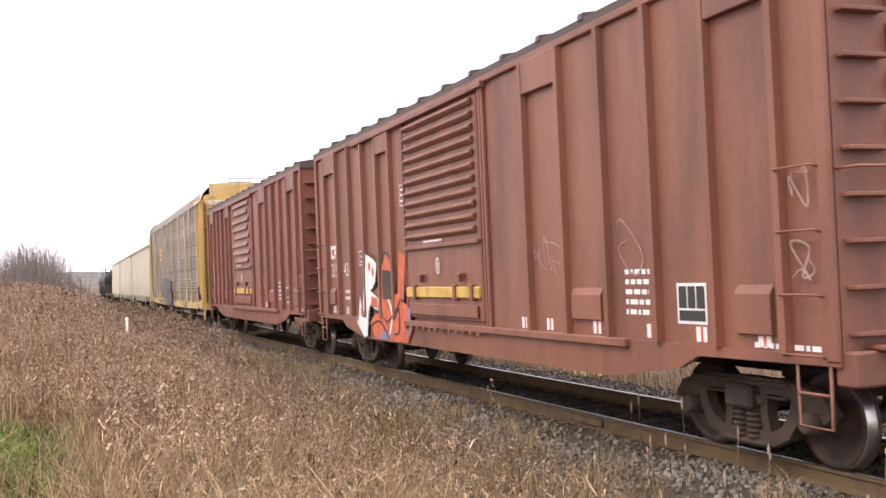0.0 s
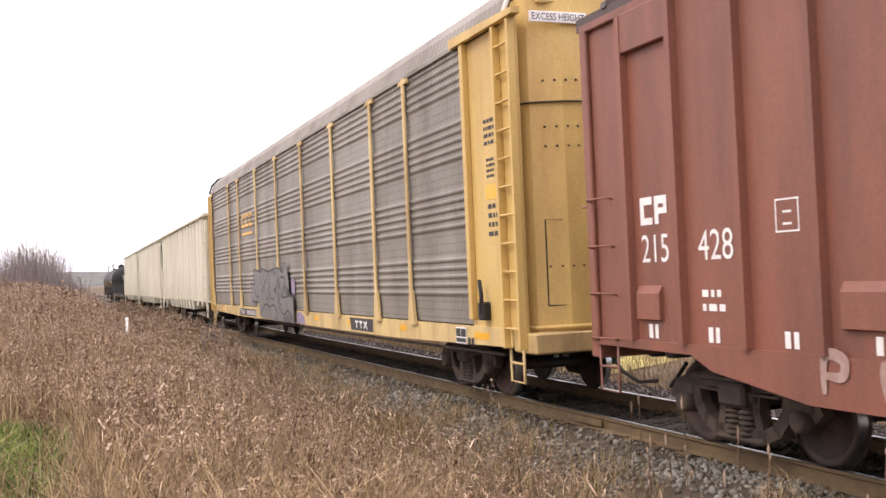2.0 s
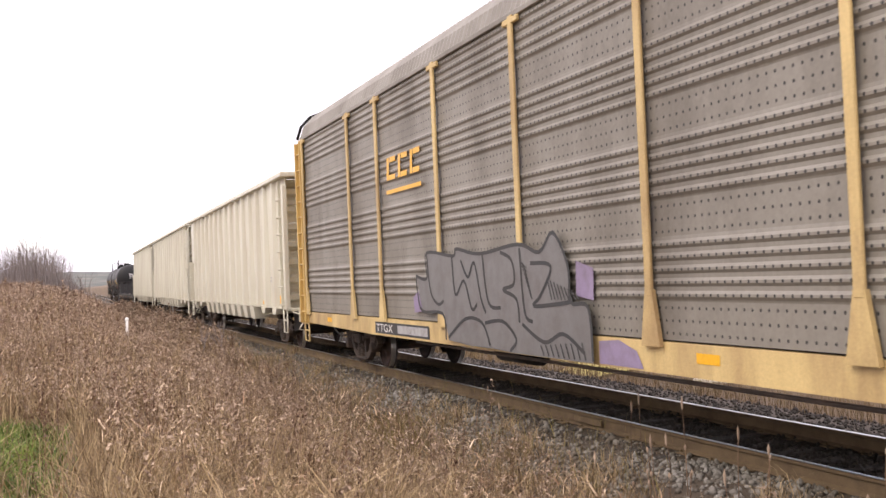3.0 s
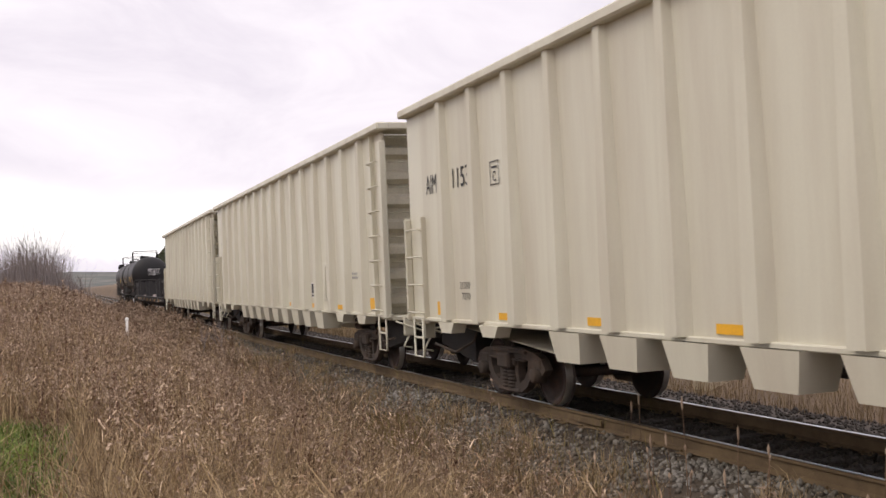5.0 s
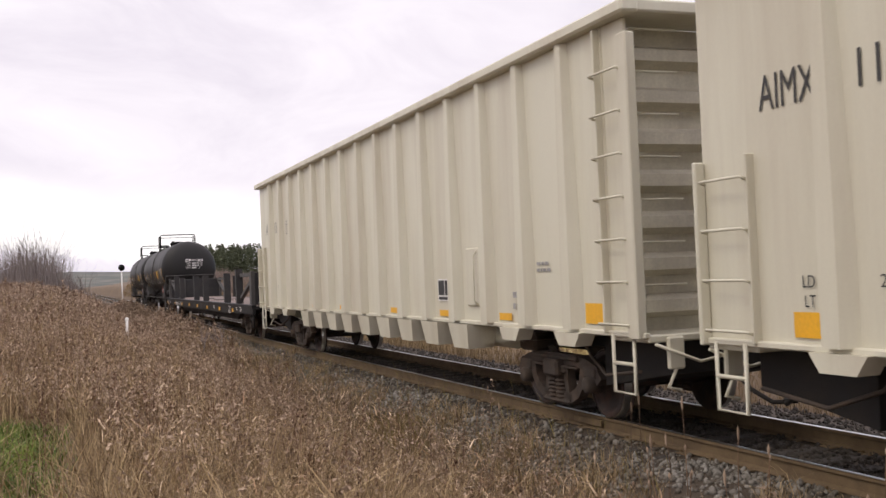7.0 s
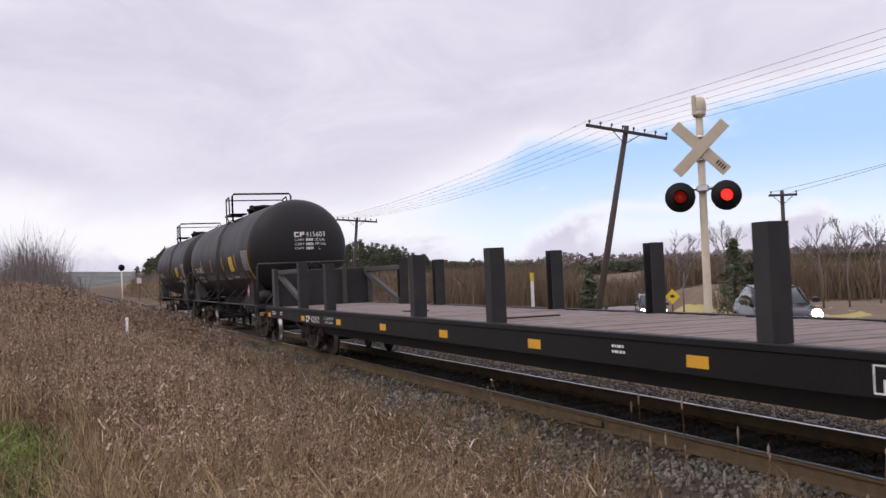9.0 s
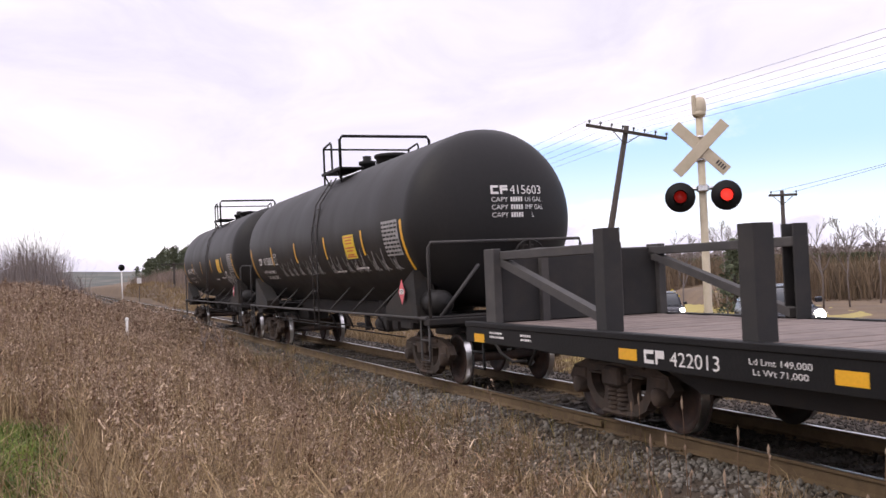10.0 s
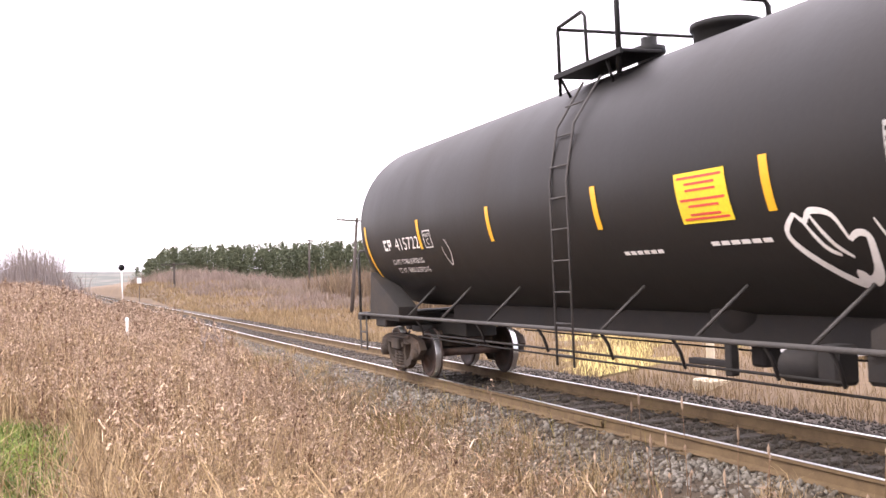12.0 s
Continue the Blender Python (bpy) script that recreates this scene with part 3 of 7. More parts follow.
# ---- rolling stock: shared running gear ----
def side_frame(x):
    """A cast bogie side: arched top chord, sloping bottom, two windows and the spring nest."""
    s = Shape()
    sx = -1 if x < 0 else 1
    a, b = x - 0.06, x + 0.06

    def bar(pts, w):
        for (y0, z0), (y1, z1) in zip(pts, pts[1:]):
            d = Vector((y1 - y0, z1 - z0))
            nrm = Vector((-d.y, d.x)).normalized() * w / 2
            e = d.normalized() * w * 0.25
            s.prism([(y0 - nrm.x - e.x, z0 - nrm.y - e.y), (y1 - nrm.x + e.x, z1 - nrm.y + e.y), (y1 + nrm.x + e.x, z1 + nrm.y + e.y), (y0 + nrm.x - e.x, z0 + nrm.y - e.y)], "x", a, b)
    bar([(-1.08, 0.50), (-1.00, 0.60), (-0.80, 0.66), (-0.50, 0.70), (0.0, 0.71), (0.50, 0.70), (0.80, 0.66), (1.00, 0.60), (1.08, 0.50)], 0.14)
    bar([(-0.70, 0.60), (-0.66, 0.44), (-0.54, 0.30), (-0.36, 0.22), (0.36, 0.22), (0.54, 0.30), (0.66, 0.44), (0.70, 0.60)], 0.13)
    bar([(-0.27, 0.68), (-0.25, 0.45), (-0.30, 0.24)], 0.10)
    bar([(0.27, 0.68), (0.25, 0.45), (0.30, 0.24)], 0.10)
    s.box(x - 0.10, x + 0.10, -0.36, 0.36, 0.13, 0.20, 0.03)
    # flanges along the outer edges of the casting
    edge = x + sx * 0.06
    for z0, h in ((0.752, 0.05), (0.625, 0.03)):
        s.box(min(edge, edge + sx * 0.045), max(edge, edge + sx * 0.045), -0.62, 0.62, z0 - h, z0, 0.012)
    for y in (-0.88, 0.88):
        s.box(x - 0.08, x + 0.08, y - 0.17, y + 0.17, 0.50, 0.66, 0.03)
        s.lathe([(-0.02, 0.0), (-0.02, 0.085), (sx * 0.10 if sx > 0 else 0.02, 0.10), (0.10, 0.10), (0.10, 0.0)] if sx > 0 else [(-0.14, 0.0), (-0.14, 0.07), (-0.12, 0.10), (0.06, 0.115), (0.06, 0.0)], (x, y, 0.43), "x", 14)
    return s.mesh("side_frame")


def springs(x):
    s = Shape()
    for y in (-0.10, 0.10):
        prof = []
        for k in range(6):
            z = 0.20 + 0.052 * k
            prof += [(z, 0.062), (z + 0.010, 0.094), (z + 0.030, 0.094), (z + 0.040, 0.062)]
        s.lathe(prof, (x + (0.03 if x > 0 else -0.03), y, 0), "z", 12)
    s.box(x - 0.10, x + 0.10, -0.28, 0.28, 0.525, 0.62, 0.02)
    return s.mesh("spring_nest")


def wheelset():
    """Two flanged wheels on an axle, about its own centre."""
    disc, rim = Shape(), Shape()
    for sx in (-1, 1):
        prof = [(0.05, 0.0), (0.05, 0.10), (0.015, 0.13), (-0.01, 0.30), (0.035, 0.34), (0.055, 0.36), (0.055, 0.40), (0.048, 0.418), (-0.05, 0.43), (-0.062, 0.452), (-0.075, 0.452), (-0.080, 0.43), (-0.080, 0.36), (-0.03, 0.32), (-0.03, 0.14), (-0.06, 0.10), (-0.06, 0.0)]
        disc.lathe([(sx * p, r) for p, r in prof], (sx * 0.755, 0, 0), "x", 32)
        rim.lathe([(sx * 0.052, 0.4195), (sx * 0.040, 0.4235), (sx * -0.048, 0.4325)], (sx * 0.755, 0, 0), "x", 32)
    disc.tube([(-0.95, 0, 0), (0.95, 0, 0)], 0.075, 10)
    for sx in (-1, 1):
        for k in range(3):
            a = 2 * math.pi * k / 3
            disc.tube([(sx * 1.03, 0.05 * math.cos(a), 0.05 * math.sin(a)), (sx * 1.075, 0.05 * math.cos(a), 0.05 * math.sin(a))], 0.014, 6)
    return disc.mesh("wheelset"), rim.mesh("tread")


GEAR = {"frames": [side_frame(-0.98), side_frame(0.98)], "springs": [springs(-0.98), springs(0.98)], "wheels": wheelset(),
        "bolster": Shape().box(-1.15, 1.15, -0.2, 0.2, 0.48, 0.70, 0.03).box(-0.35, 0.35, -0.35, 0.35, 0.68, 0.80, 0.03).mesh("bolster"),
        "brake": Shape().box(-0.7, 0.7, -0.50, -0.42, 0.33, 0.42, 0.02).box(-0.7, 0.7, 0.42, 0.50, 0.33, 0.42, 0.02).tube([(0, -0.46, 0.42), (0, 0.46, 0.36)], 0.03).mesh("brake_beam")}
WHEELS = []


def truck(car, y):
    """A two-axle bogie under a car: bolster with side frames, springs and wheelsets."""
    t = part("truck", GEAR["bolster"], FRAME, car, "dusty cast steel bogie")
    t.matrix_basis = pose(0, y, 0)
    for i in (0, 1):
        part("side_frame", GEAR["frames"][i], FRAME, t)
        part("spring_nest", GEAR["springs"][i], FRAME, t)
    part("brake_beam", GEAR["brake"], DARK, t)
    if not GEAR["wheels"][0].materials:
        for sl, m in ((0, WHEEL),):
            GEAR["wheels"][0].materials.append(m)
        # the worn tread is a second slot on the same wheel
        n0 = len(GEAR["wheels"][0].polygons)
        GEAR["wheels"][0].materials.append(TREAD)
        bm = bmesh.new()
        bm.from_mesh(GEAR["wheels"][0])
        bm.from_mesh(GEAR["wheels"][1])
        bm.faces.ensure_lookup_table()
        for f in bm.faces[n0:]:
            f.material_index = 1
        bm.to_mesh(GEAR["wheels"][0])
        bm.free()
    for dy in (-0.88, 0.88):
        w = part("wheelset", GEAR["wheels"][0], None, t)
        w.matrix_basis = pose(0, dy, 0.43)
        WHEELS.append((w, dy))
    return t


def coupler(car, end, reach=0.75):
    s = Shape()
    e = 1 if end > 0 else -1
    s.box(-0.07, 0.07, end, end + e * reach * 0.75, 0.78, 0.94, 0.02)
    s.box(-0.17, 0.15, end + e * reach * 0.72, end + e * reach, 0.72, 1.0, 0.04)
    s.box(-0.2, 0.2, end - e * 0.15, end + e * 0.08, 0.70, 1.02, 0.03)
    part("coupler", s, DARK, car)
    part("air_hose", Shape().tube([(-0.35, end, 0.72), (-0.33, end + e * 0.25, 0.52), (-0.25, end + e * 0.5, 0.40), (-0.1, end + e * 0.7, 0.42)], 0.025, 6), DARK, car)


def rung(x, y0, y1, z, out=0.07, r=0.011):
    """A grab iron on a side that faces -x."""
    return Shape().tube([(x, y0, z - 0.02), (x - out, y0, z), (x - out, y1, z), (x, y1, z - 0.02)], r, 5)


def sill_step(x, y0, y1, z0, z1, r=0.016):
    s = Shape()
    s.tube([(x, y0, z1), (x, y0, z0), (x, y1, z0), (x, y1, z1)], r, 5)
    s.tube([(x, y0, (z0 + z1) / 2), (x, y1, (z0 + z1) / 2)], r, 5)
    return s


# ---- boxcars ----
def boxcar(name, label, paint, number, door_ribs, painted):
    car = thing(name, label, "boxcar", "cars of the train")
    H, W = 8.05, 1.52
    body = Shape()
    body.box(-W, W, -H, H, 1.08, 4.50)
    part("body", body, paint, car)
    roof = Shape()
    prof = [(-W - 0.05, 4.50), (-W - 0.05, 4.64), (-1.0, 4.73), (0, 4.82), (1.0, 4.73), (W + 0.05, 4.64), (W + 0.05, 4.50)]
    roof.prism(prof, "y", -H - 0.05, H + 0.05)
    r = part("roof", roof, ROOF, car, "weathered metal roof with raised seams")
    for k in range(15):
        y = -H + 0.55 + k * 1.07
        seam = Shape().prism([(-W - 0.07, 4.62), (-W - 0.05, 4.70), (-1.0, 4.79), (0, 4.875), (1.0, 4.79), (W + 0.05, 4.70), (W + 0.07, 4.62), (0, 4.80)], "y", y - 0.05, y + 0.05)
        part("roof_seam", seam, ROOF, r)
    for sx in (-1, 1):
        lo, hi = sorted((sx * W, sx * (W + 0.055)))
        lo2, hi2 = sorted((sx * W, sx * (W + 0.10)))
        # posts between the side panels
        for y in (7.2, 6.3, 5.35, 4.4, 3.48, 2.72, -2.70, -3.67, -4.62, -5.56, -6.52, -7.45):
            part("side_post", Shape().prism([(sx * W, y - 0.05), (sx * (W + 0.085), y - 0.042), (sx * (W + 0.085), y + 0.042), (sx * W, y + 0.05)][::sx], "z", 1.1, 4.46), paint, car)
        # stiffened bays with a deep header
        for y0, y1 in ((3.48, 2.72), (-2.70, -3.67), (-6.52, -7.45), (7.2, 6.3)):
            part("panel_header", Shape().box(*sorted((sx * W, sx * (W + 0.075))), y1 + 0.02, y0 - 0.02, 4.06, 4.47, 0.01), paint, car)
        part("corner_post", Shape().box(lo, hi, -H, -H + 0.14, 1.05, 4.5, 0.015), paint, car)
        part("corner_post", Shape().box(lo, hi, H - 0.14, H, 1.05, 4.5, 0.015), paint, car)
        part("top_chord", Shape().box(lo, hi2, -H, H, 4.46, 4.56, 0.015), paint, car)
        part("side_sill", Shape().prism([(-H, 1.10), (-H, 1.02), (-6.2, 1.00), (-5.9, 0.87), (-4.6, 0.69), (4.6, 0.69), (5.9, 0.87), (6.2, 1.0), (H, 1.02), (H, 1.10)], "x", sx * (W - 0.02), sx * (W + 0.035)), paint, car)
        # plug door with its frame, tracks and lock bars
        door = part("door", Shape().box(lo, hi2 - sx * 0.02, -1.22, 1.92, 1.16, 4.36, 0.02), paint, car, "corrugated sliding plug door")
        n = door_ribs
        pitch = 1.98 / n
        for k in range(n):
            z = 2.42 + k * pitch
            y1 = 1.80 if n > 9 or k % 3 else 1.45
            y0 = -1.10 if n > 9 or k % 2 else -0.85
            if n > 9:
                prof = [(sx * (W + 0.078), z), (sx * (W + 0.128), z + pitch * 0.26), (sx * (W + 0.128), z + pitch * 0.36), (sx * (W + 0.078), z + pitch * 0.62)]
            else:
                prof = [(sx * (W + 0.078), z + 0.04), (sx * (W + 0.112), z + 0.055), (sx * (W + 0.112), z + 0.075), (sx * (W + 0.078), z + 0.19)]
            part("door_rib", Shape().prism(prof, "y", y0, y1), paint, door)
        part("door_seam", Shape().box(lo, sx * (W + 0.115) if sx > 0 else hi, -1.22, 1.92, 2.27, 2.33, 0.01) if sx > 0 else Shape().box(-W - 0.115, -W, -1.22, 1.92, 2.27, 2.33, 0.01), paint, door)
        xo = sx * (W + 0.10)
        part("lock_bar", Shape().box(min(xo, xo - sx * 0.05), max(xo, xo - sx * 0.05) + 0.0, -1.18, 1.88, 1.50, 1.665, 0.01), BROWNBAR, door, "worn yellow bar across the door")
        for y in (-0.95, -0.3, 1.45):
            part("lock_bracket", Shape().box(xo - 0.035, xo + 0.035, y - 0.05, y + 0.05, 1.46, 1.70, 0.01), paint, door)
        for y in (-0.55, 1.1):
            part("door_handle", Shape().box(xo - 0.06, xo + 0.02, y - 0.10, y + 0.10, 1.83, 1.87, 0.01).box(xo - 0.05, xo + 0.02, y - 0.03, y + 0.03, 1.74, 1.85, 0.01), paint, door)
        part("door_panel", Shape().box(min(sx * (W + 0.08), sx * (W + 0.10)), max(sx * (W + 0.08), sx * (W + 0.10)), -1.1, 1.75, 1.22, 1.40, 0.008), paint, door)
        for y in (-1.32, -1.42, 2.02):
            part("door_post", Shape().box(lo, hi2, y - 0.03, y + 0.03, 1.05, 4.48, 0.01), paint, car)
        for z, y0, y1 in ((1.02, -5.0, 2.1), (4.40, -1.5, 5.0)):
            part("door_track", Shape().box(lo2, hi2 + (0.04 if sx > 0 else 0), y0, y1, z, z + 0.09, 0.01), paint, car)
        for k in range(12):
            part("door_roller", Shape().box(min(xo, xo + sx * 0.03), max(xo, xo + sx * 0.03), 1.9 - k * 0.28, 1.98 - k * 0.28, 0.97, 1.03, 0.005), paint, car)
        # placard boards
        for y0, y1, z0, z1 in ((-4.45, -3.78, 1.27, 1.64), (-7.28, -6.8, 1.22, 1.66), (3.6, 4.2, 1.30, 1.68), (6.68, 7.1, 1.30, 1.66)):
            part("placard_board", Shape().prism([(sx * W, z0), (sx * (W + 0.05), z0 + 0.02), (sx * (W + 0.05), z1 - 0.08), (sx * (W + 0.005), z1)], "y", y0, y1), paint, car)
        # grab irons and end ladder
        for z in (1.10, 1.58, 2.09, 2.60):
            for y0, y1 in ((-7.92, -7.48), (7.48, 7.92)):
                g = rung(-W - 0.05, y0, y1, z)
                if sx > 0:
                    g.v = [(-a, b, c) for a, b, c in g.v]
                part("grab_iron", g, paint, car)
        for ye in (-H + 0.12, H - 0.5):
            st = sill_step(-W - 0.02, ye, ye + 0.38, 0.52, 1.05)
            if sx > 0:
                st.v = [(-a, b, c) for a, b, c in st.v]
            part("sill_step", st, paint, car)
    # ends: horizontal corrugations and ladder treads at the corner
    for e in (-1, 1):
        for k in range(9):
            z = 1.30 + k * 0.36
            part("end_rib", Shape().prism([(e * H, z), (e * (H + 0.07), z + 0.10), (e * (H + 0.07), z + 0.15), (e * H, z + 0.25)], "x", -0.95, 1.3), paint, car)
        for k in range(9):
            z = 1.25 + k * 0.36
            part("ladder_tread", Shape().box(-1.45, -1.02, min(e * H, e * (H + 0.10)), max(e * H, e * (H + 0.10)), z, z + 0.035, 0.006), paint, car)
        part("end_sill", Shape().box(-W, W, min(e * (H - 0.1), e * (H + 0.12)), max(e * (H - 0.1), e * (H + 0.12)), 0.86, 1.14, 0.02), paint, car)
        part("crossover_platform", Shape().box(-1.3, 1.3, min(e * H, e * (H + 0.3)), max(e * H, e * (H + 0.3)), 1.14, 1.18, 0.01), paint, car)
        part("end_handrail", Shape().tube([(-1.5, e * H, 2.55), (-1.5, e * (H + 0.22), 2.55), (1.2, e * (H + 0.22), 2.55), (1.2, e * H, 2.55)], 0.014, 5), paint, car)
        coupler(car, e * H)
        truck(car, e * 6.2)
    part("centre_sill", Shape().box(-0.22, 0.22, -H, H, 0.72, 1.08, 0.02).box(-1.3, 1.3, -1.0, -0.5, 0.78, 1.08, 0.02).box(-0.9, -0.3, 0.4, 1.6, 0.62, 1.0, 0.1), DARK, car)
    X = -W - 0.006
    # writing on the near side
    letter = lambda body, y, z, w, h, mat=WHITE: lettering(body, w, h, on_side(X, y, z), mat, car)
    mark = Shape()
    for k, (y, w) in enumerate(((7.02, 0.22), (6.76, 0.22))):
        mark.quad((X, y, 2.27), (X, y - 0.07, 2.27), (X, y - 0.07, 2.55), (X, y, 2.55))
        mark.quad((X, y - 0.07, 2.47), (X, y - w, 2.47), (X, y - w, 2.55), (X, y - 0.07, 2.55))
        if k:
            mark.quad((X, y - 0.07, 2.37), (X, y - w, 2.37), (X, y - w, 2.43), (X, y - 0.07, 2.43))
            mark.quad((X, y - w + 0.06, 2.43), (X, y - w, 2.43), (X, y - w, 2.47), (X, y - w + 0.06, 2.47))
        else:
            mark.quad((X, y - 0.07, 2.27), (X, y - w, 2.27), (X, y - w, 2.34), (X, y - 0.07, 2.34))
    part("owner_mark", mark, WHITE, car, "white painted owner mark")
    letter(number[:3], 7.02, 1.89, 0.48, 0.28)
    letter(number[3:], 6.05, 1.89, 0.52, 0.28)
    rng = random.Random(int(number))
    part("stencil", bars(2, X, 7.08, 1.42, 0.4, 0.26, rng=rng), WHITE, car)
    part("stencil", bars(2, X, 6.02, 1.42, 0.36, 0.26, rng=rng), WHITE, car)
    part("stencil", bars(5, X, -4.92, 1.36, 0.52, 0.52, rng=rng), WHITE, car)
    part("stencil", bars(1, X, -7.0, 1.12, 0.9, 0.09, rng=rng), WHITE, car)
    part("stencil", bars(1, X - 0.13, 0.9, 2.36, 0.9, 0.07, rng=rng), WHITE, car)
    sign = part("inspection_panel", patch([(-5.86, 1.29), (-6.34, 1.29), (-6.34, 1.68), (-5.86, 1.68)], lambda y, z: X), WHITE, car, "black and white stencilled panel")
    for y0, y1, z0, z1 in ((-5.89, -6.02, 1.44, 1.65), (-6.04, -6.16, 1.44, 1.65), (-6.18, -6.31, 1.44, 1.65), (-5.89, -6.31, 1.32, 1.42)):
        part("panel_square", patch([(y0, z0), (y1, z0), (y1, z1), (y0, z1)], lambda y, z: X - 0.004), BLACKINK, sign)
    fr = Shape()
    for a, b, c, d in ((4.95, 4.66, 2.09, 2.105), (4.95, 4.66, 2.355, 2.37), (4.95, 4.935, 2.09, 2.37), (4.675, 4.66, 2.09, 2.37), (4.86, 4.75, 2.15, 2.17), (4.86, 4.75, 2.25, 2.27)):
        patch([(a, c), (b, c), (b, d), (a, d)], lambda y, z: X, fr)
    for a, b, c, d in ((2.35, 2.12, 3.05, 3.065), (2.35, 2.12, 3.40, 3.415), (2.35, 2.335, 3.05, 3.41), (2.30, 2.17, 3.12, 3.15), (2.30, 2.17, 3.22, 3.25), (2.30, 2.17, 3.31, 3.34)):
        patch([(a, c), (b, c), (b, d), (a, d)], lambda y, z: X, fr)
    part("stencil", fr, WHITE, car)
    for y in (6.95, 5.95, 4.9, 3.9, 2.35, -2.35, -3.05, -4.2, -5.3, -6.15, -7.05):
        part("reflector_mark", patch([(y, 1.13), (y - 0.07, 1.13), (y - 0.07, 1.27), (y, 1.27)], lambda a, z: X), WHITE, car)
        part("reflector_mark", patch([(y - 0.11, 1.13), (y - 0.17, 1.13), (y - 0.17, 1.27), (y - 0.11, 1.27)], lambda a, z: X), WHITE, car)
        if y < 3:
            part("reflector_mark", patch([(y - 0.07, 1.13), (y - 0.11, 1.13), (y - 0.11, 1.27), (y - 0.07, 1.27)], lambda a, z: X), RED, car)
    ring = Shape()
    ribbon([(0.42 + 0.07 * math.sin(a), 1.99 + 0.12 * math.cos(a)) for a in np.linspace(0, 6.3, 9)], 0.025, lambda y, z: -W - 0.088, ring, False)
    ribbon([(0.42, 1.93), (0.42, 2.05)], 0.03, lambda y, z: -W - 0.088, ring, False)
    part("door_mark", ring, WHITE, car)
    g = Shape()
    for j in range(4):
        y, z = rng.uniform(-3.6, -2.9) if j < 3 else -5.0, rng.uniform(1.65, 2.1)
        ribbon([(y + rng.uniform(-0.3, 0.3), z + rng.uniform(-0.3, 0.35)) for _ in range(6)], 0.022, lambda a, b: X - 0.001 * j, g)
    for j, (yy, zz) in enumerate(((-7.72, 1.85), (-7.7, 2.45))):
        ribbon([(yy + rng.uniform(-0.16, 0.16), zz + rng.uniform(-0.2, 0.2)) for _ in range(8)], 0.02, lambda a, b: X - 0.05, g)
    part("scrawl", g, CHALK, car, "faint chalky scrawl")
    # spray paint
    if painted:
        skin = lambda k: (lambda y, z: X - 0.0 - 0.004 * k - (0.04 if z < 1.1 else 0.0))
        part("spray_paint", patch([(4.15, 1.0), (3.85, 0.72), (2.9, 0.71), (2.0, 0.73), (1.78, 0.95), (1.82, 1.3), (2.15, 1.42), (2.0, 2.2), (2.35, 2.28), (2.45, 1.55), (2.62, 1.55), (2.78, 2.1), (3.05, 2.24), (3.32, 2.05), (3.4, 1.3), (3.75, 1.2)], lambda y, z: X - 0.062), ORANGE, car, "orange spray painted lettering")
        w = Shape()
        patch([(5.0, 0.98), (4.75, 1.55), (4.6, 1.15), (4.35, 2.3), (4.0, 2.25), (3.6, 2.1), (3.75, 1.75), (4.0, 1.6), (3.55, 1.45), (3.6, 1.25), (4.1, 1.3), (4.3, 0.75), (4.55, 0.72)], lambda y, z: X - 0.066, w)
        ribbon([(3.0, 0.8), (2.8, 1.2), (3.05, 1.5)], 0.08, lambda y, z: X - 0.066, w)
        part("spray_paint", w, WHITE, car, "white spray painted lettering")
        rd = Shape()
        for yy, zz in ((4.65, 1.2), (4.05, 2.05), (3.85, 1.95)):
            patch([(yy + 0.07 * math.cos(a), zz + 0.09 * math.sin(a)) for a in np.linspace(0, 5.4, 7)], lambda y, z: X - 0.070, rd)
        patch([(4.05, 1.32), (3.62, 1.28), (3.62, 1.46), (4.0, 1.5)], lambda y, z: X - 0.070, rd)
        part("spray_paint", rd, ORANGE, car)
        k = Shape()
        patch([(3.30, 1.45), (2.72, 1.45), (2.74, 1.95), (3.28, 1.98)], lambda y, z: X - 0.07, k)
        part("spray_paint", k, FRAME, car)
        k = Shape()
        patch([(3.6, 0.73), (2.9, 0.72), (3.0, 0.86), (3.4, 0.9)], lambda y, z: X - 0.07, k)
        patch([(2.05, 0.75), (1.80, 0.95), (1.84, 1.3), (2.0, 1.35), (1.95, 1.0)], lambda y, z: X - 0.07, k)
        part("spray_paint", k, PURPLE, car)
        k = Shape()
        for p in ([(4.9, 1.0), (4.7, 1.6), (4.5, 1.1), (4.3, 2.3)], [(4.3, 2.32), (3.6, 2.12), (3.72, 1.72), (4.02, 1.6)], [(3.5, 1.45), (3.6, 1.2), (4.1, 1.3), (4.3, 0.72)], [(2.7, 1.1), (2.4, 1.3), (2.45, 0.9), (2.7, 0.85)], [(3.4, 1.25), (3.1, 1.05), (2.6, 1.25), (2.3, 1.45), (2.1, 1.4)], [(3.45, 2.0), (3.1, 2.28), (2.7, 2.1), (2.6, 1.5)], [(4.1, 0.95), (3.5, 1.05), (3.0, 0.75)]):
            ribbon(p, 0.035, lambda y, z: X - 0.074, k, False)
        part("spray_paint", k, BLACKINK, car)
    else:
        w = Shape()
        for p in ([(4.42, 0.80), (4.40, 1.1), (4.2, 1.08), (4.22, 0.95), (4.4, 0.95)], [(3.75, 0.76), (3.78, 1.05), (3.55, 1.03)], [(3.76, 0.9), (3.6, 0.9)], [(3.76, 0.76), (3.55, 0.78)], [(3.05, 0.76), (3.08, 1.02)], [(2.85, 1.0), (3.05, 0.88), (2.8, 0.76)], [(2.4, 0.78), (2.3, 0.98)]):
            ribbon(p, 0.10, lambda y, z: X - 0.042, w)
        part("spray_paint", w, CHALK, car, "flaking white block letters on the sill")
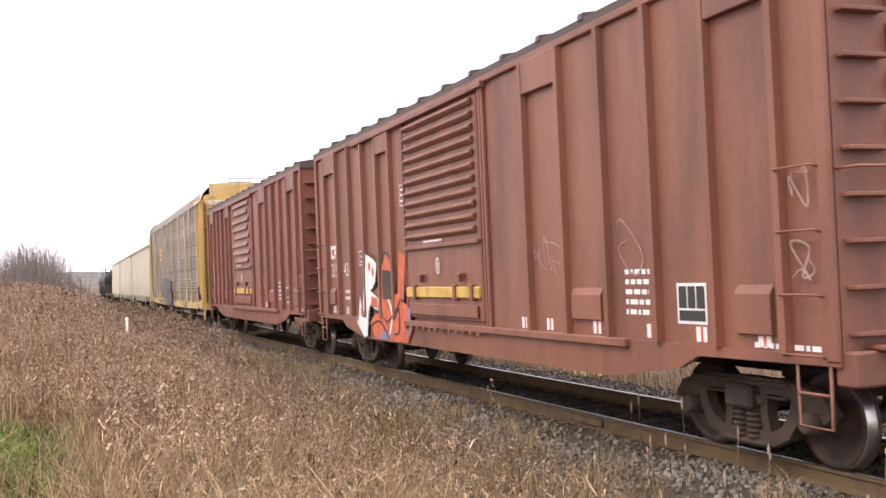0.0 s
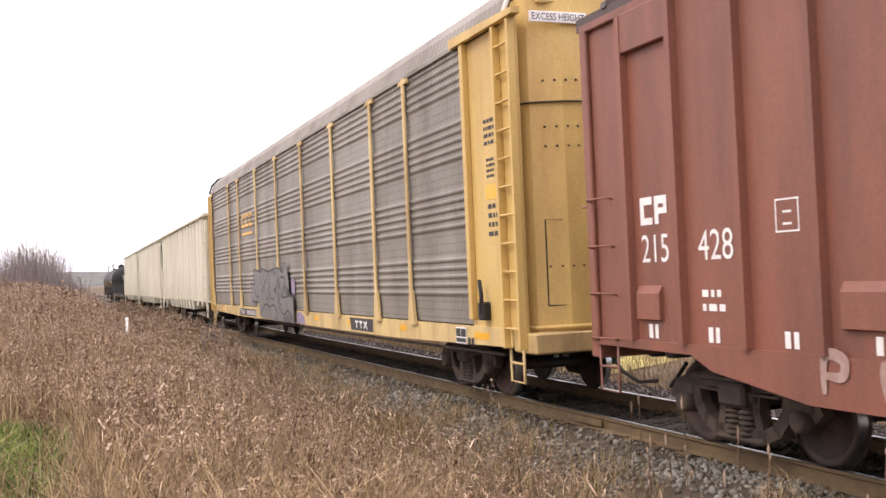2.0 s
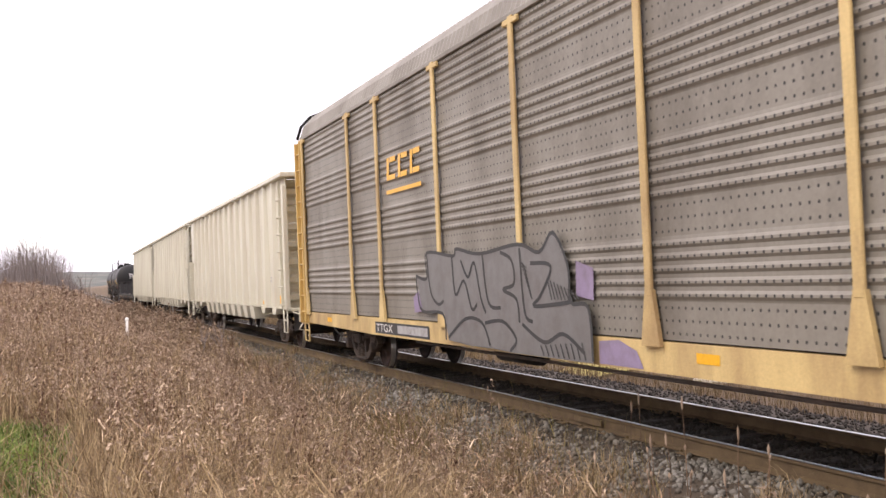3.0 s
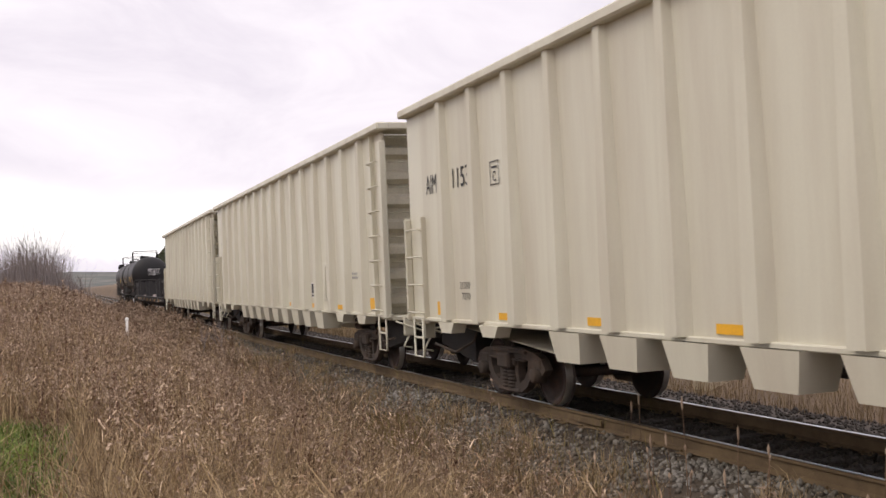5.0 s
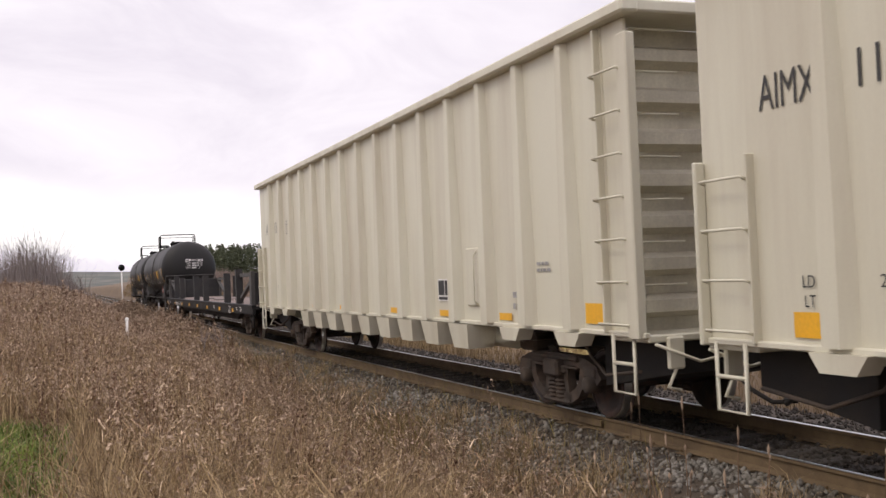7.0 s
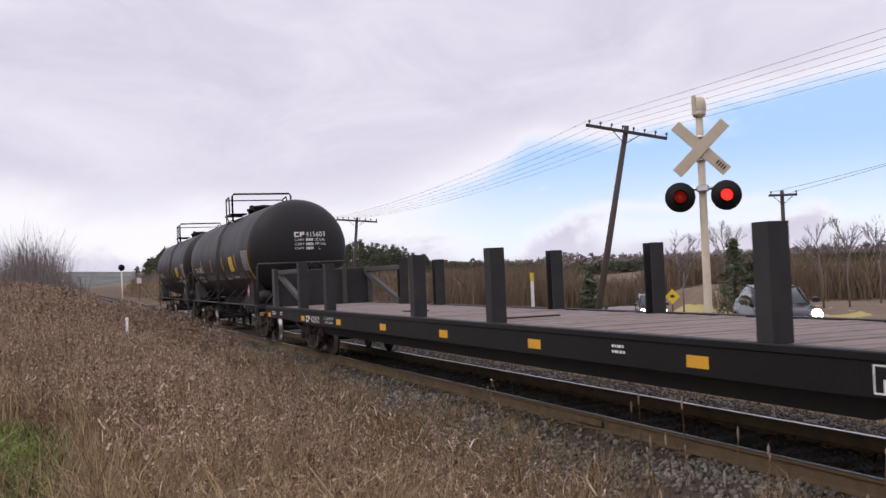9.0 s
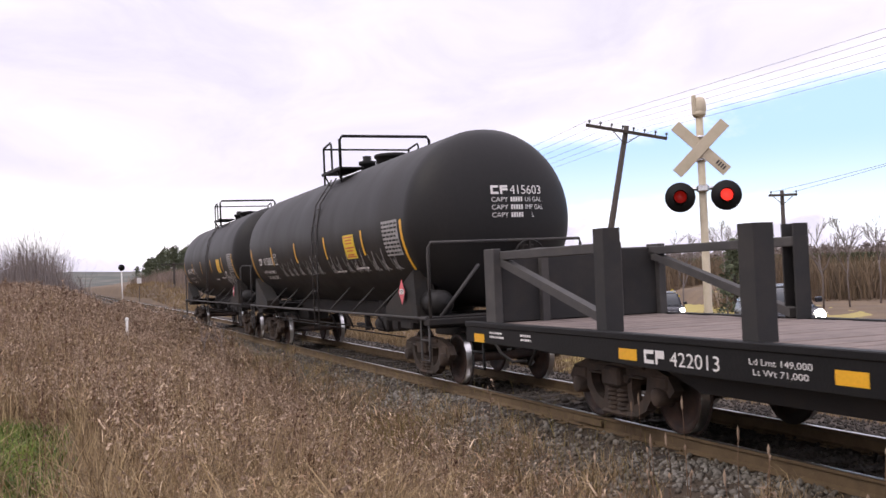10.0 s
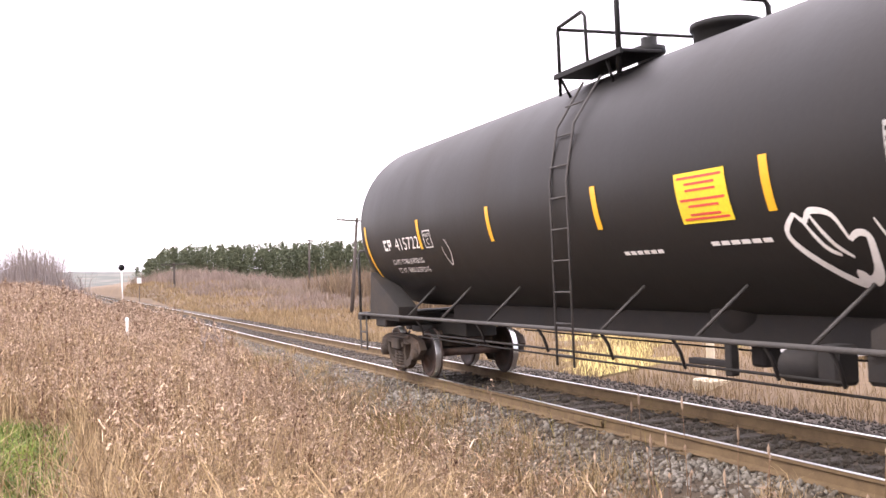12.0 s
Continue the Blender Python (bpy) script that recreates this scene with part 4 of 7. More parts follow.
        part("patch_panel", Shape().box(-W - 0.02, -W, 2.62, 3.3, 1.6, 2.0, 0.005), FRAME, car, "grey repair patch")
        g2 = Shape()
        for j in range(5):
            y, z = -2.2 - 0.25 * j, 1.75
            ribbon([(y + rng.uniform(-0.15, 0.15), z + rng.uniform(-0.3, 0.3)) for _ in range(5)], 0.03, lambda a, b: X - 0.001 * j, g2)
        part("scrawl", g2, CHALK, car, "pale sprayed scrawl")
    return car


# ---- covered car carrier ----
def car_carrier():
    car = thing("car_carrier", "yellow covered car carrier wagon with grey corrugated panels", "autorack", "cars of the train")
    H, W = 13.65, 1.50
    for sx in (-1, 1):
        part("side_sill", Shape().prism([(-13.2, 1.10), (-13.2, 0.86), (-8.0, 0.78), (8.0, 0.78), (13.2, 0.86), (13.2, 1.10)], "x", sx * (W - 0.10), sx * (W + 0.02)), PALE_YELLOW, car, "stained yellow side sill")
    posts = (-9.33, -7.36, -4.51, -1.64, 1.34, 4.22, 7.22, 9.12)
    edges = (-11.85,) + posts + (12.95,)
    section = [(-W, 1.12)]
    for tier in range(4):
        z0 = 1.14 + tier * 1.0
        section += [(-W, z0), (-W, z0 + 0.36)]
        for k in range(5):
            zz = z0 + 0.36 + k * 0.125
            section += [(-W - 0.006, zz + 0.02), (-W - 0.026, zz + 0.05), (-W - 0.026, zz + 0.075), (-W - 0.006, zz + 0.105)]
    section.append((-W, 5.14))
    for sx in (-1, 1):
        for a, b in zip(edges, edges[1:]):
            sh = Shape()
            sh.sheet([(x * -sx, zz) for x, zz in section], "y", a + 0.01, b - 0.01, 1, False)
            sh.sheet([((-W + 0.03) * -sx, 1.12), ((-W + 0.03) * -sx, 5.14)], "y", a + 0.01, b - 0.01, 1, False)
            part("side_panel", sh, GALV_DOTS, car, "perforated galvanised corrugated panel")
        for y in edges[1:]:
            x0, x1 = sx * (W + 0.042), sx * (W + 0.082)
            pst = Shape().box(min(x0, x1), max(x0, x1), y - 0.06, y + 0.06, 1.55, 5.14, 0.01)
            pst.prism([(y - 0.17, 1.05), (y + 0.17, 1.05), (y + 0.062, 1.62), (y - 0.062, 1.62)], "x", min(x0, x1) + 0.004, max(x0, x1) + 0.012)
            pst.box(min(x0, x1), max(x0, x1) + 0.01, y - 0.22, y + 0.22, 5.03, 5.11, 0.01)
            part("side_post", pst, PALE_YELLOW, car, "yellow side post with flared foot")
        x0, x1 = sorted((sx * (W - 0.02), sx * (W + 0.05)))
        part("top_rail", Shape().box(x0, x1, -13.2, 13.2, 5.12, 5.20, 0.01), GALV, car)
        # corner sections with ladders
        for e in (-1, 1):
            ys = sorted((e * 11.85, e * 13.6)) if e < 0 else [12.95, 13.6]
            x0, x1 = sorted((sx * (W - 0.05), sx * W))
            corner = part("corner_panel", Shape().box(x0, x1, ys[0], ys[1], 0.98, 5.18, 0.01), YELLOW, car, "yellow end corner panel")
            yc = e * 13.35
            for yy in ((yc - 0.24, yc + 0.24) if e < 0 else (13.05, 13.5)):
                x0, x1 = sorted((sx * W, sx * (W + 0.11)))
                part("ladder_stile", Shape().box(x0, x1, yy - 0.03, yy + 0.03, 0.85, 5.1, 0.008), YELLOW, corner)
            for k in range(11):
                x0, x1 = sorted((sx * (W + 0.05), sx * (W + 0.09)))
                y0, y1 = (yc - 0.24, yc + 0.24) if e < 0 else (13.05, 13.5)
                part("ladder_rung", Shape().box(x0, x1, y0, y1, 1.1 + k * 0.37, 1.13 + k * 0.37, 0.008), YELLOW, corner)
            if e < 0:
                x0, x1 = sorted((sx * W, sx * (W + 0.09)))
                part("door_edge_post", Shape().box(x0, x1, -12.02, -11.9, 1.2, 5.15, 0.01), YELLOW, corner)
                part("lock_lever", Shape().tube([(sx * (W + 0.1), -12.35, 1.75), (sx * (W + 0.12), -12.45, 1.55), (sx * (W + 0.1), -12.4, 1.3)], 0.03, 6).box(min(sx * W, sx * (W + 0.12)), max(sx * W, sx * (W + 0.12)), -12.5, -12.3, 1.2, 1.45, 0.02), DARK, corner)
                part("eave_bracket", Shape().prism([(-11.6, 5.12), (-13.8, 5.12), (-13.8, 5.2), (-11.6, 5.26)], "x", sx * (W + 0.0), sx * (W + 0.12)), YELLOW, corner)
    # roof: curved sides with fine cross corrugation
    prof = [(-W - 0.02, 5.16), (-1.42, 5.46), (-1.20, 5.70), (-0.8, 5.86), (0, 5.93), (0.8, 5.86), (1.20, 5.70), (1.42, 5.46), (W + 0.02, 5.16)]
    roof = Shape()
    n, steps = len(prof), 320
    for k in range(steps + 1):
        y = -13.3 + 26.6 * k / steps
        lift = 0.018 if k % 2 else 0.0
        roof.v += [(x * (1 + lift * 0.6), y, zz + lift * (zz - 5.1)) for x, zz in prof]
    for k in range(steps):
        for i in range(n - 1):
            o = k * n + i
            roof.face((o, o + 1, o + n + 1, o + n))
    part("roof", roof, GALV, car, "grey corrugated rounded roof")
    for e in (-1, 1):
        arch = Shape()
        arch.tube([(x * 1.02, e * 13.4, zz + 0.03) for x, zz in prof], 0.035, 6)
        part("roof_hoop", arch, BLACK if e > 0 else WHITE, car)
        # end doors: rounded double leaves up to the roof
        for sx in (-1, 1):
            leaf = Shape()
            pts = [(sx * 1.42, e * 13.35), (sx * 1.30, e * 13.55), (sx * 0.9, e * 13.72), (0.0, e * 13.80)]
            for (x0, y0), (x1, y1) in zip(pts, pts[1:]):
                top0, top1 = (5.35 + 0.5 * (1 - abs(x0) / 1.5)), (5.35 + 0.5 * (1 - abs(x1) / 1.5))
                leaf.quad((x0, y0, 1.05), (x1, y1, 1.05), (x1, y1, top1), (x0, y0, top0), True)
            lf = part("end_door", leaf, YELLOW, car, "yellow end door with small square frames")
            part("door_seam", Shape().tube([(x * 1.004, y * 1.0015, 4.02) for x, y in pts], 0.014, 4), DARK, lf)
            part("door_kick_rail", Shape().tube([(x * 1.004, y * 1.0015, 1.12) for x, y in pts], 0.03, 5), YELLOW, lf)
            hx, hy = sx * 1.06, e * 13.665
            part("hatch_outline", Shape().tube([(hx - 0.16, hy * 1.003, 1.4), (hx - 0.16, hy * 1.003, 2.5), (hx + 0.16, hy * 1.001, 2.5), (hx + 0.16, hy * 1.001, 1.4), (hx - 0.16, hy * 1.003, 1.4)], 0.010, 4), DARK, lf)
            riv = Shape()
            for zz in (1.9, 3.45, 3.7, 4.3):
                for k in range(8):
                    xx = sx * (0.15 + 0.14 * k)
                    yy = e * (13.80 - 0.08 * abs(xx) / 0.9 if abs(xx) < 0.9 else 13.72 - 0.17 * (abs(xx) - 0.9) / 0.4)
                    riv.box(xx - 0.012, xx + 0.012, yy - 0.012, yy + 0.012, zz - 0.012, zz + 0.012)
            tagged(part("rivets", riv, DARK, lf), kind="stuff")
        part("end_sill", Shape().box(-1.5, 1.5, min(e * 13.2, e * 13.85), max(e * 13.2, e * 13.85), 0.80, 1.06, 0.02), PALE_YELLOW, car)
        coupler(car, e * 13.7)
        truck(car, e * 10.4)
        for sx in (-1, 1):
            part("sill_step", sill_step(sx * 1.5, e * 13.5, e * 13.1, 0.42, 0.9, 0.022), PALE_YELLOW, car)
    sign = part("height_sign", Shape().box(-1.36, -0.55, -13.80, -13.76, 5.02, 5.16, 0.004), WHITE, car, "white height warning sign")
    lettering("EXCESS HEIGHT", 0.75, 0.09, on_front(-13.805, -1.33, 5.045), BLACKINK, sign)
    part("upper_end_panel", Shape().box(-1.2, 1.2, -13.70, -13.62, 5.30, 5.86, 0.02), PALE_YELLOW, car)
    part("end_railing", Shape().tube([(-1.2, -13.6, 5.75), (-1.2, -13.6, 6.05), (1.2, -13.6, 6.05), (1.2, -13.6, 5.75)], 0.015, 5).tube([(-0.4, -13.6, 5.8), (-0.4, -13.6, 6.05)], 0.012, 5).tube([(0.4, -13.6, 5.8), (0.4, -13.6, 6.05)], 0.012, 5), DARK, car)
    part("floor", Shape().box(-1.42, 1.42, -13.3, 13.3, 0.98, 1.10).box(-0.3, 0.3, -13.5, 13.5, 0.70, 0.98), DARK, car)
    part("brake_pipe", Shape().tube([(-1.35, -12.6, 0.72), (-1.4, -10.5, 0.72), (-1.4, -4.0, 0.70), (-1.35, 6.0, 0.72)], 0.025, 6), FRAME, car)
    part("brake_cylinder", Shape().tube([(-1.0, 2.0, 0.72), (-1.0, 3.2, 0.72)], 0.16, 12), DARK, car)
    X = -W - 0.024
    for y in (-11.9, -8.55, -5.20, -2.34, 0.60, 3.45, 6.6, 11.3):
        part("reflector", patch([(y, 0.92), (y - (0.55 if y < -11 else 0.36), 0.92), (y - (0.55 if y < -11 else 0.36), 1.02), (y, 1.02)], lambda a, b: X), REFLECT, car)
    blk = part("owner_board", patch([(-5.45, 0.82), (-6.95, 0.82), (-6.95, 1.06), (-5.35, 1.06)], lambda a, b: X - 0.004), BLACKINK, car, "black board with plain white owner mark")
    m = Shape()
    for y in (-5.75, -6.05):
        patch([(y, 1.01), (y - 0.22, 1.01), (y - 0.22, 0.97), (y, 0.97)], lambda a, b: X - 0.008, m)
        patch([(y - 0.08, 0.97), (y - 0.14, 0.97), (y - 0.14, 0.87), (y - 0.08, 0.87)], lambda a, b: X - 0.008, m)
    ribbon([(-6.35, 1.01), (-6.58, 0.87)], 0.05, lambda a, b: X - 0.008, m, False)
    ribbon([(-6.58, 1.01), (-6.35, 0.87)], 0.05, lambda a, b: X - 0.010, m, False)
    part("owner_mark", m, WHITE, blk)
    pan = part("inspection_panel", patch([(-11.2, 0.83), (-11.62, 0.83), (-11.62, 1.07), (-11.2, 1.07)], lambda a, b: X - 0.004), WHITE, car, "black and white stencilled panel")
    for y0, y1, z0, z1 in ((-11.22, -11.40, 0.93, 1.05), (-11.42, -11.60, 0.93, 1.05), (-11.22, -11.60, 0.85, 0.91), (-11.68, -11.78, 0.83, 0.93), (-11.82, -11.90, 0.83, 0.93)):
        part("panel_square", patch([(y0, z0), (y1, z0), (y1, z1), (y0, z1)], lambda a, b: X - 0.008), BLACKINK, pan)
    # plain block mark, spray paint
    lm = Shape()
    flat = lambda lift: (lambda a, b: -W - lift)
    for y in (6.72, 6.10, 5.48):
        patch([(y, 3.54), (y - 0.12, 3.54), (y - 0.16, 3.94), (y - 0.04, 3.94)], flat(0.044), lm)
        patch([(y - 0.14, 3.54), (y - 0.46, 3.54), (y - 0.47, 3.63), (y - 0.15, 3.63)], flat(0.044), lm)
        patch([(y - 0.18, 3.85), (y - 0.50, 3.85), (y - 0.51, 3.94), (y - 0.19, 3.94)], flat(0.044), lm)
    patch([(6.76, 3.30), (4.95, 3.30), (4.95, 3.37), (6.76, 3.37)], flat(0.044), lm)
    part("panel_mark", lm, REFLECT, car, "faded yellow block mark")
    # big outlined letters reaching from the panels down over the sill
    fill = [(5.25, 1.85), (4.75, 1.80), (4.72, 2.20), (3.60, 2.12), (3.45, 2.22), (2.60, 2.12), (1.35, 2.20), (0.75, 2.08), (0.36, 2.30), (0.02, 1.90), (-0.02, 1.48), (-0.42, 1.42),
            (-0.48, 0.80), (0.70, 0.80), (1.70, 0.80), (2.20, 0.82), (3.10, 0.82), (3.90, 0.86), (4.05, 1.25), (5.0, 1.28)]
    part("spray_paint", patch(fill, flat(0.086)), SILVER, car, "silver sprayed letter fill")
    g = Shape()
    for p in ([(5.25, 1.85), (4.75, 1.80), (4.72, 2.20), (3.60, 2.12), (3.45, 2.22), (2.60, 2.12), (1.35, 2.20), (0.75, 2.08), (0.36, 2.30), (0.02, 1.90), (-0.02, 1.48), (-0.42, 1.42), (-0.48, 0.82)],
              [(5.25, 1.85), (5.2, 1.55), (5.0, 1.28), (4.1, 1.25), (4.0, 0.86)], [(4.72, 2.20), (4.60, 1.60), (4.30, 1.40), (4.05, 1.45)], [(3.65, 2.12), (3.55, 1.55), (3.20, 1.75), (2.95, 1.35), (2.75, 1.42)],
              [(3.30, 2.05), (3.05, 1.80), (2.80, 2.0), (2.60, 1.50), (2.45, 1.30)], [(2.50, 2.10), (2.35, 1.45), (1.95, 1.38)], [(1.90, 2.12), (1.55, 2.0), (1.50, 1.70), (1.85, 1.62), (1.45, 1.50), (1.38, 1.20)],
              [(1.30, 2.15), (1.22, 1.35), (1.0, 1.22)], [(1.0, 1.95), (0.45, 1.90), (0.75, 1.55), (0.95, 1.42), (0.30, 1.45), (-0.02, 1.48)], [(3.9, 0.90), (3.2, 1.20), (2.6, 1.16), (2.35, 0.86)],
              [(2.5, 1.16), (1.9, 1.20), (1.5, 0.98), (1.7, 0.82)], [(1.3, 1.18), (0.7, 0.98), (0.2, 1.10), (-0.3, 0.90)]):
        ribbon(p, 0.05, flat(0.090), g, False)
    for k in range(9):
        ribbon([(0.55 - 0.085 * k, 1.75 - 0.02 * k), (0.45 - 0.085 * k, 1.50)], 0.025, flat(0.092), g, False)
        ribbon([(0.80 - 0.13 * k, 0.94 + 0.01 * k), (0.72 - 0.13 * k, 0.82)], 0.03, flat(0.092), g, False)
        ribbon([(1.28 - 0.03 * k, 1.98 - 0.05 * k), (1.14 - 0.02 * k, 1.90 - 0.05 * k)], 0.025, flat(0.092), g, False)
    part("spray_paint", g, BLACKINK, car, "black outlined spray painted letters")
    pu = Shape()
    patch([(-0.52, 1.05), (-0.95, 1.08), (-1.30, 0.98), (-1.42, 0.80), (-0.52, 0.80)], flat(0.028), pu)
    patch([(-0.10, 1.95), (-0.50, 1.86), (-0.48, 1.50), (-0.08, 1.55)], flat(0.046), pu)
    patch([(5.55, 1.50), (5.28, 1.60), (5.1, 1.27), (5.5, 1.24)], flat(0.046), pu)
    part("spray_paint", pu, PURPLE, car, "faded purple spray paint")
    num = part("number_board", patch([(7.80, 0.82), (4.90, 0.82), (4.90, 1.03), (7.80, 1.03)], flat(0.027)), BLACKINK, car, "black board with white wagon number")
    lettering("TTGX", 0.95, 0.14, on_side(-W - 0.031, 7.72, 0.855), WHITE, num)
    part("number_bar", patch([(6.50, 0.855), (4.98, 0.855), (4.98, 0.995), (6.50, 0.995)], flat(0.0305)), GREYINK, num)
    st = Shape()
    for y, z, w, h in ((-12.5, 3.6, 0.4, 0.4), (-12.55, 3.15, 0.3, 0.3), (-12.55, 2.35, 0.35, 0.5)):
        b = bars(4, -W - 0.006, y, z, w, h)
        o = len(st.v)
        st.v += b.v
        st.f += [tuple(i + o for i in q) for q in b.f]
        st.s += b.s
    part("stencil", st, BLACKINK, car)
    part("notice", patch([(-12.5, 2.85), (-13.0, 2.85), (-13.0, 3.05), (-12.5, 3.05)], lambda a, b: -W - 0.006), REFLECT, car)
    return car


GALV_DOTS = GALV.copy()
GALV_DOTS.name = "perforated_panel"


def perforate(m):
    """Rows of small punched holes, 9 cm by 12.5 cm apart."""
    nt = m.node_tree
    bsdf = nt.nodes["Principled BSDF"]
    coord = nt.nodes.new("ShaderNodeTexCoord")
    sc = nt.nodes.new("ShaderNodeVectorMath")
    sc.operation = "MULTIPLY"
    sc.inputs[1].default_value = (0.0, 9.0, 8.0)
    nt.links.new(coord.outputs["Object"], sc.inputs[0])
    fr = nt.nodes.new("ShaderNodeVectorMath")
    fr.operation = "FRACTION"
    nt.links.new(sc.outputs[0], fr.inputs[0])
    sb = nt.nodes.new("ShaderNodeVectorMath")
    sb.operation = "SUBTRACT"
    sb.inputs[1].default_value = (0.0, 0.5, 0.5)
    nt.links.new(fr.outputs[0], sb.inputs[0])
    ln = nt.nodes.new("ShaderNodeVectorMath")
    ln.operation = "LENGTH"
    nt.links.new(sb.outputs[0], ln.inputs[0])
    lt = nt.nodes.new("ShaderNodeMath")
    lt.operation = "LESS_THAN"
    lt.inputs[1].default_value = 0.13
    nt.links.new(ln.outputs["Value"], lt.inputs[0])
    old = bsdf.inputs["Base Color"].links[0].from_socket
    mx = nt.nodes.new("ShaderNodeMix")
    mx.data_type = "RGBA"
    mx.inputs["B"].default_value = (0.03, 0.028, 0.025, 1)
    nt.links.new(lt.outputs[0], mx.inputs["Factor"])
    nt.links.new(old, mx.inputs["A"])
    nt.links.new(mx.outputs["Result"], bsdf.inputs["Base Color"])


perforate(GALV_DOTS)


# ---- cream gondola hoppers ----
def hopper(label, number, seed):
    car = thing("hopper_wagon", label, "hopper wagon", "cars of the train")
    H, W = 10.2, 1.44
    # sides slope a little outwards to the top chord; open bin with a floor
    for sx in (-1, 1):
        part("side_wall", Shape().prism([(sx * W, 1.14), (sx * (W + 0.01), 4.50), (sx * (W - 0.05), 4.50), (sx * (W - 0.06), 1.14)], "y", -H + 0.7, H - 0.7), CREAM, car)
    part("floor", Shape().box(-W + 0.07, W - 0.07, -H + 0.76, H - 0.76, 1.12, 1.18), CREAM, car)
    ribs = [-8.66 + 1.222 * k for k in range(15)]
    for sx in (-1, 1):
        o = sx * W
        for y in ribs:
            rib = Shape()
            # hat section that grows deeper towards the bottom
            lo = [(o, y - 0.19), (o + sx * 0.135, y - 0.105), (o + sx * 0.15, y + 0.08), (o, y + 0.12)]
            hi = [(o, y - 0.085), (o + sx * 0.095, y - 0.035), (o + sx * 0.108, y + 0.075), (o, y + 0.095)]
            b = len(rib.v)
            rib.v += [(a, c, 1.16) for a, c in lo] + [(a, c, 1.95) for a, c in lo] + [(a, c, 4.50) for a, c in hi]
            for lay in (0, 4):
                for i in range(3):
                    rib.face((b + lay + i, b + lay + i + 1, b + lay + i + 5, b + lay + i + 4))
            rib.face((b, b + 1, b + 2, b + 3))
            part("side_rib", rib, CREAM, car)
        x0, x1 = sorted((o - sx * 0.06, o + sx * 0.16))
        part("top_chord", Shape().box(x0, x1, -H, H, 4.50, 4.64, 0.025), CREAM, car)
        x0, x1 = sorted((o - sx * 0.02, o + sx * 0.055))
        part("side_sill", Shape().box(x0, x1, -H, H, 1.11, 1.17, 0.012), CREAM, car)
        # discharge chutes below the sill
        for k in range(9):
            y = -5.22 + 1.222 * k
            ch = Shape()
            b = len(ch.v)
            top, bot = [(o + sx * 0.14, y - 0.38), (o + sx * 0.14, y + 0.38), (o - sx * 0.35, y + 0.38), (o - sx * 0.35, y - 0.38)], [(o + sx * 0.10, y - 0.30), (o + sx * 0.10, y + 0.26), (o - sx * 0.30, y + 0.26), (o - sx * 0.30, y - 0.30)]
            ch.v += [(a, c, 1.12) for a, c in top] + [(a, c, 0.76) for a, c in bot]
            for i in range(4):
                j = (i + 1) % 4
                ch.face((b + i, b + j, b + 4 + j, b + 4 + i))
            ch.face((b + 4, b + 5, b + 6, b + 7))
            part("discharge_chute", ch, CREAM, car)
        for y in (-7.0, -8.6, 6.8, 8.4):
            x0, x1 = sorted((o - sx * 0.1, o + sx * 0.12))
            part("jack_pad", Shape().prism([(y - 0.32, 1.12), (y + 0.32, 1.12), (y + 0.2, 0.96), (y - 0.2, 0.96)], "x", x0, x1), CREAM, car)
        # corner posts, ladders, steps
        for e in (-1, 1):
            x0, x1 = sorted((o, o + sx * 0.09))
            # the leading corner carries a full ladder, the trailing one only four rungs
            top, n, wide = (4.30, 7, 0.22) if e < 0 else (2.80, 4, 0.07)
            part("corner_post", Shape().box(x0 - 0.03, x1, min(e * (H - wide), e * (H - 0.02)), max(e * (H - wide), e * (H - 0.02)), 1.1, top, 0.015), CREAM, car)
            back = H - 0.25 if e < 0 else H - 0.03
            part("corner_sheet", Shape().box(min(o, o - sx * 0.05), max(o, o - sx * 0.05), min(e * (H - 0.72), e * back), max(e * (H - 0.72), e * back), 1.14, 4.50, 0.01), CREAM, car)
            part("ladder_stile", Shape().box(x0, x1 + 0.01, min(e * (H - 0.78), e * (H - 0.74)), max(e * (H - 0.78), e * (H - 0.74)), 1.14, 4.48 if e < 0 else top, 0.008), CREAM, car)
            for k in range(n):
                z = 1.25 + 0.45 * k
                g = rung(-W - 0.09, e * (H - 0.76), e * (H - 0.18), z, 0.06, 0.015)
                if sx > 0:
                    g.v = [(-a, c, d) for a, c, d in g.v]
                part("grab_iron", g, CREAM, car)
            x = o + sx * 0.06
            part("sill_step", sill_step(x, e * (H - 0.62), e * (H - 0.20), 0.52, 1.14, 0.022), CREAM, car)
    for e in (-1, 1):
        sheet = part("end_wall", Shape().box(-W, W, min(e * (H - 0.75), e * (H - 0.70)), max(e * (H - 0.75), e * (H - 0.70)), 1.14, 4.50), CREAM_DARK, car)
        for k in range(7):
            z = 1.38 + 0.46 * k
            y0, y1 = sorted((e * (H - 0.71), e * (H - 0.50)))
            part("end_rib", Shape().prism([(e * (H - 0.71), z - 0.10), (e * (H - 0.52), z - 0.03), (e * (H - 0.52), z + 0.10), (e * (H - 0.71), z + 0.17)], "x", -W + 0.02, W - 0.02), CREAM_DARK, sheet)
            part("end_rung", Shape().tube([(-1.30, e * (H - 0.35), z + 0.27), (-0.72, e * (H - 0.35), z + 0.27)], 0.013, 5), CREAM, sheet)
        part("end_chord", Shape().box(-W - 0.10, W + 0.10, min(e * (H - 0.75), e * (H - 0.02)), max(e * (H - 0.75), e * (H - 0.02)), 4.51, 4.645, 0.02), CREAM, car)
        part("end_platform", Shape().box(-W, W, min(e * (H - 0.72), e * H), max(e * (H - 0.72), e * H), 1.06, 1.14, 0.015), CREAM, car)
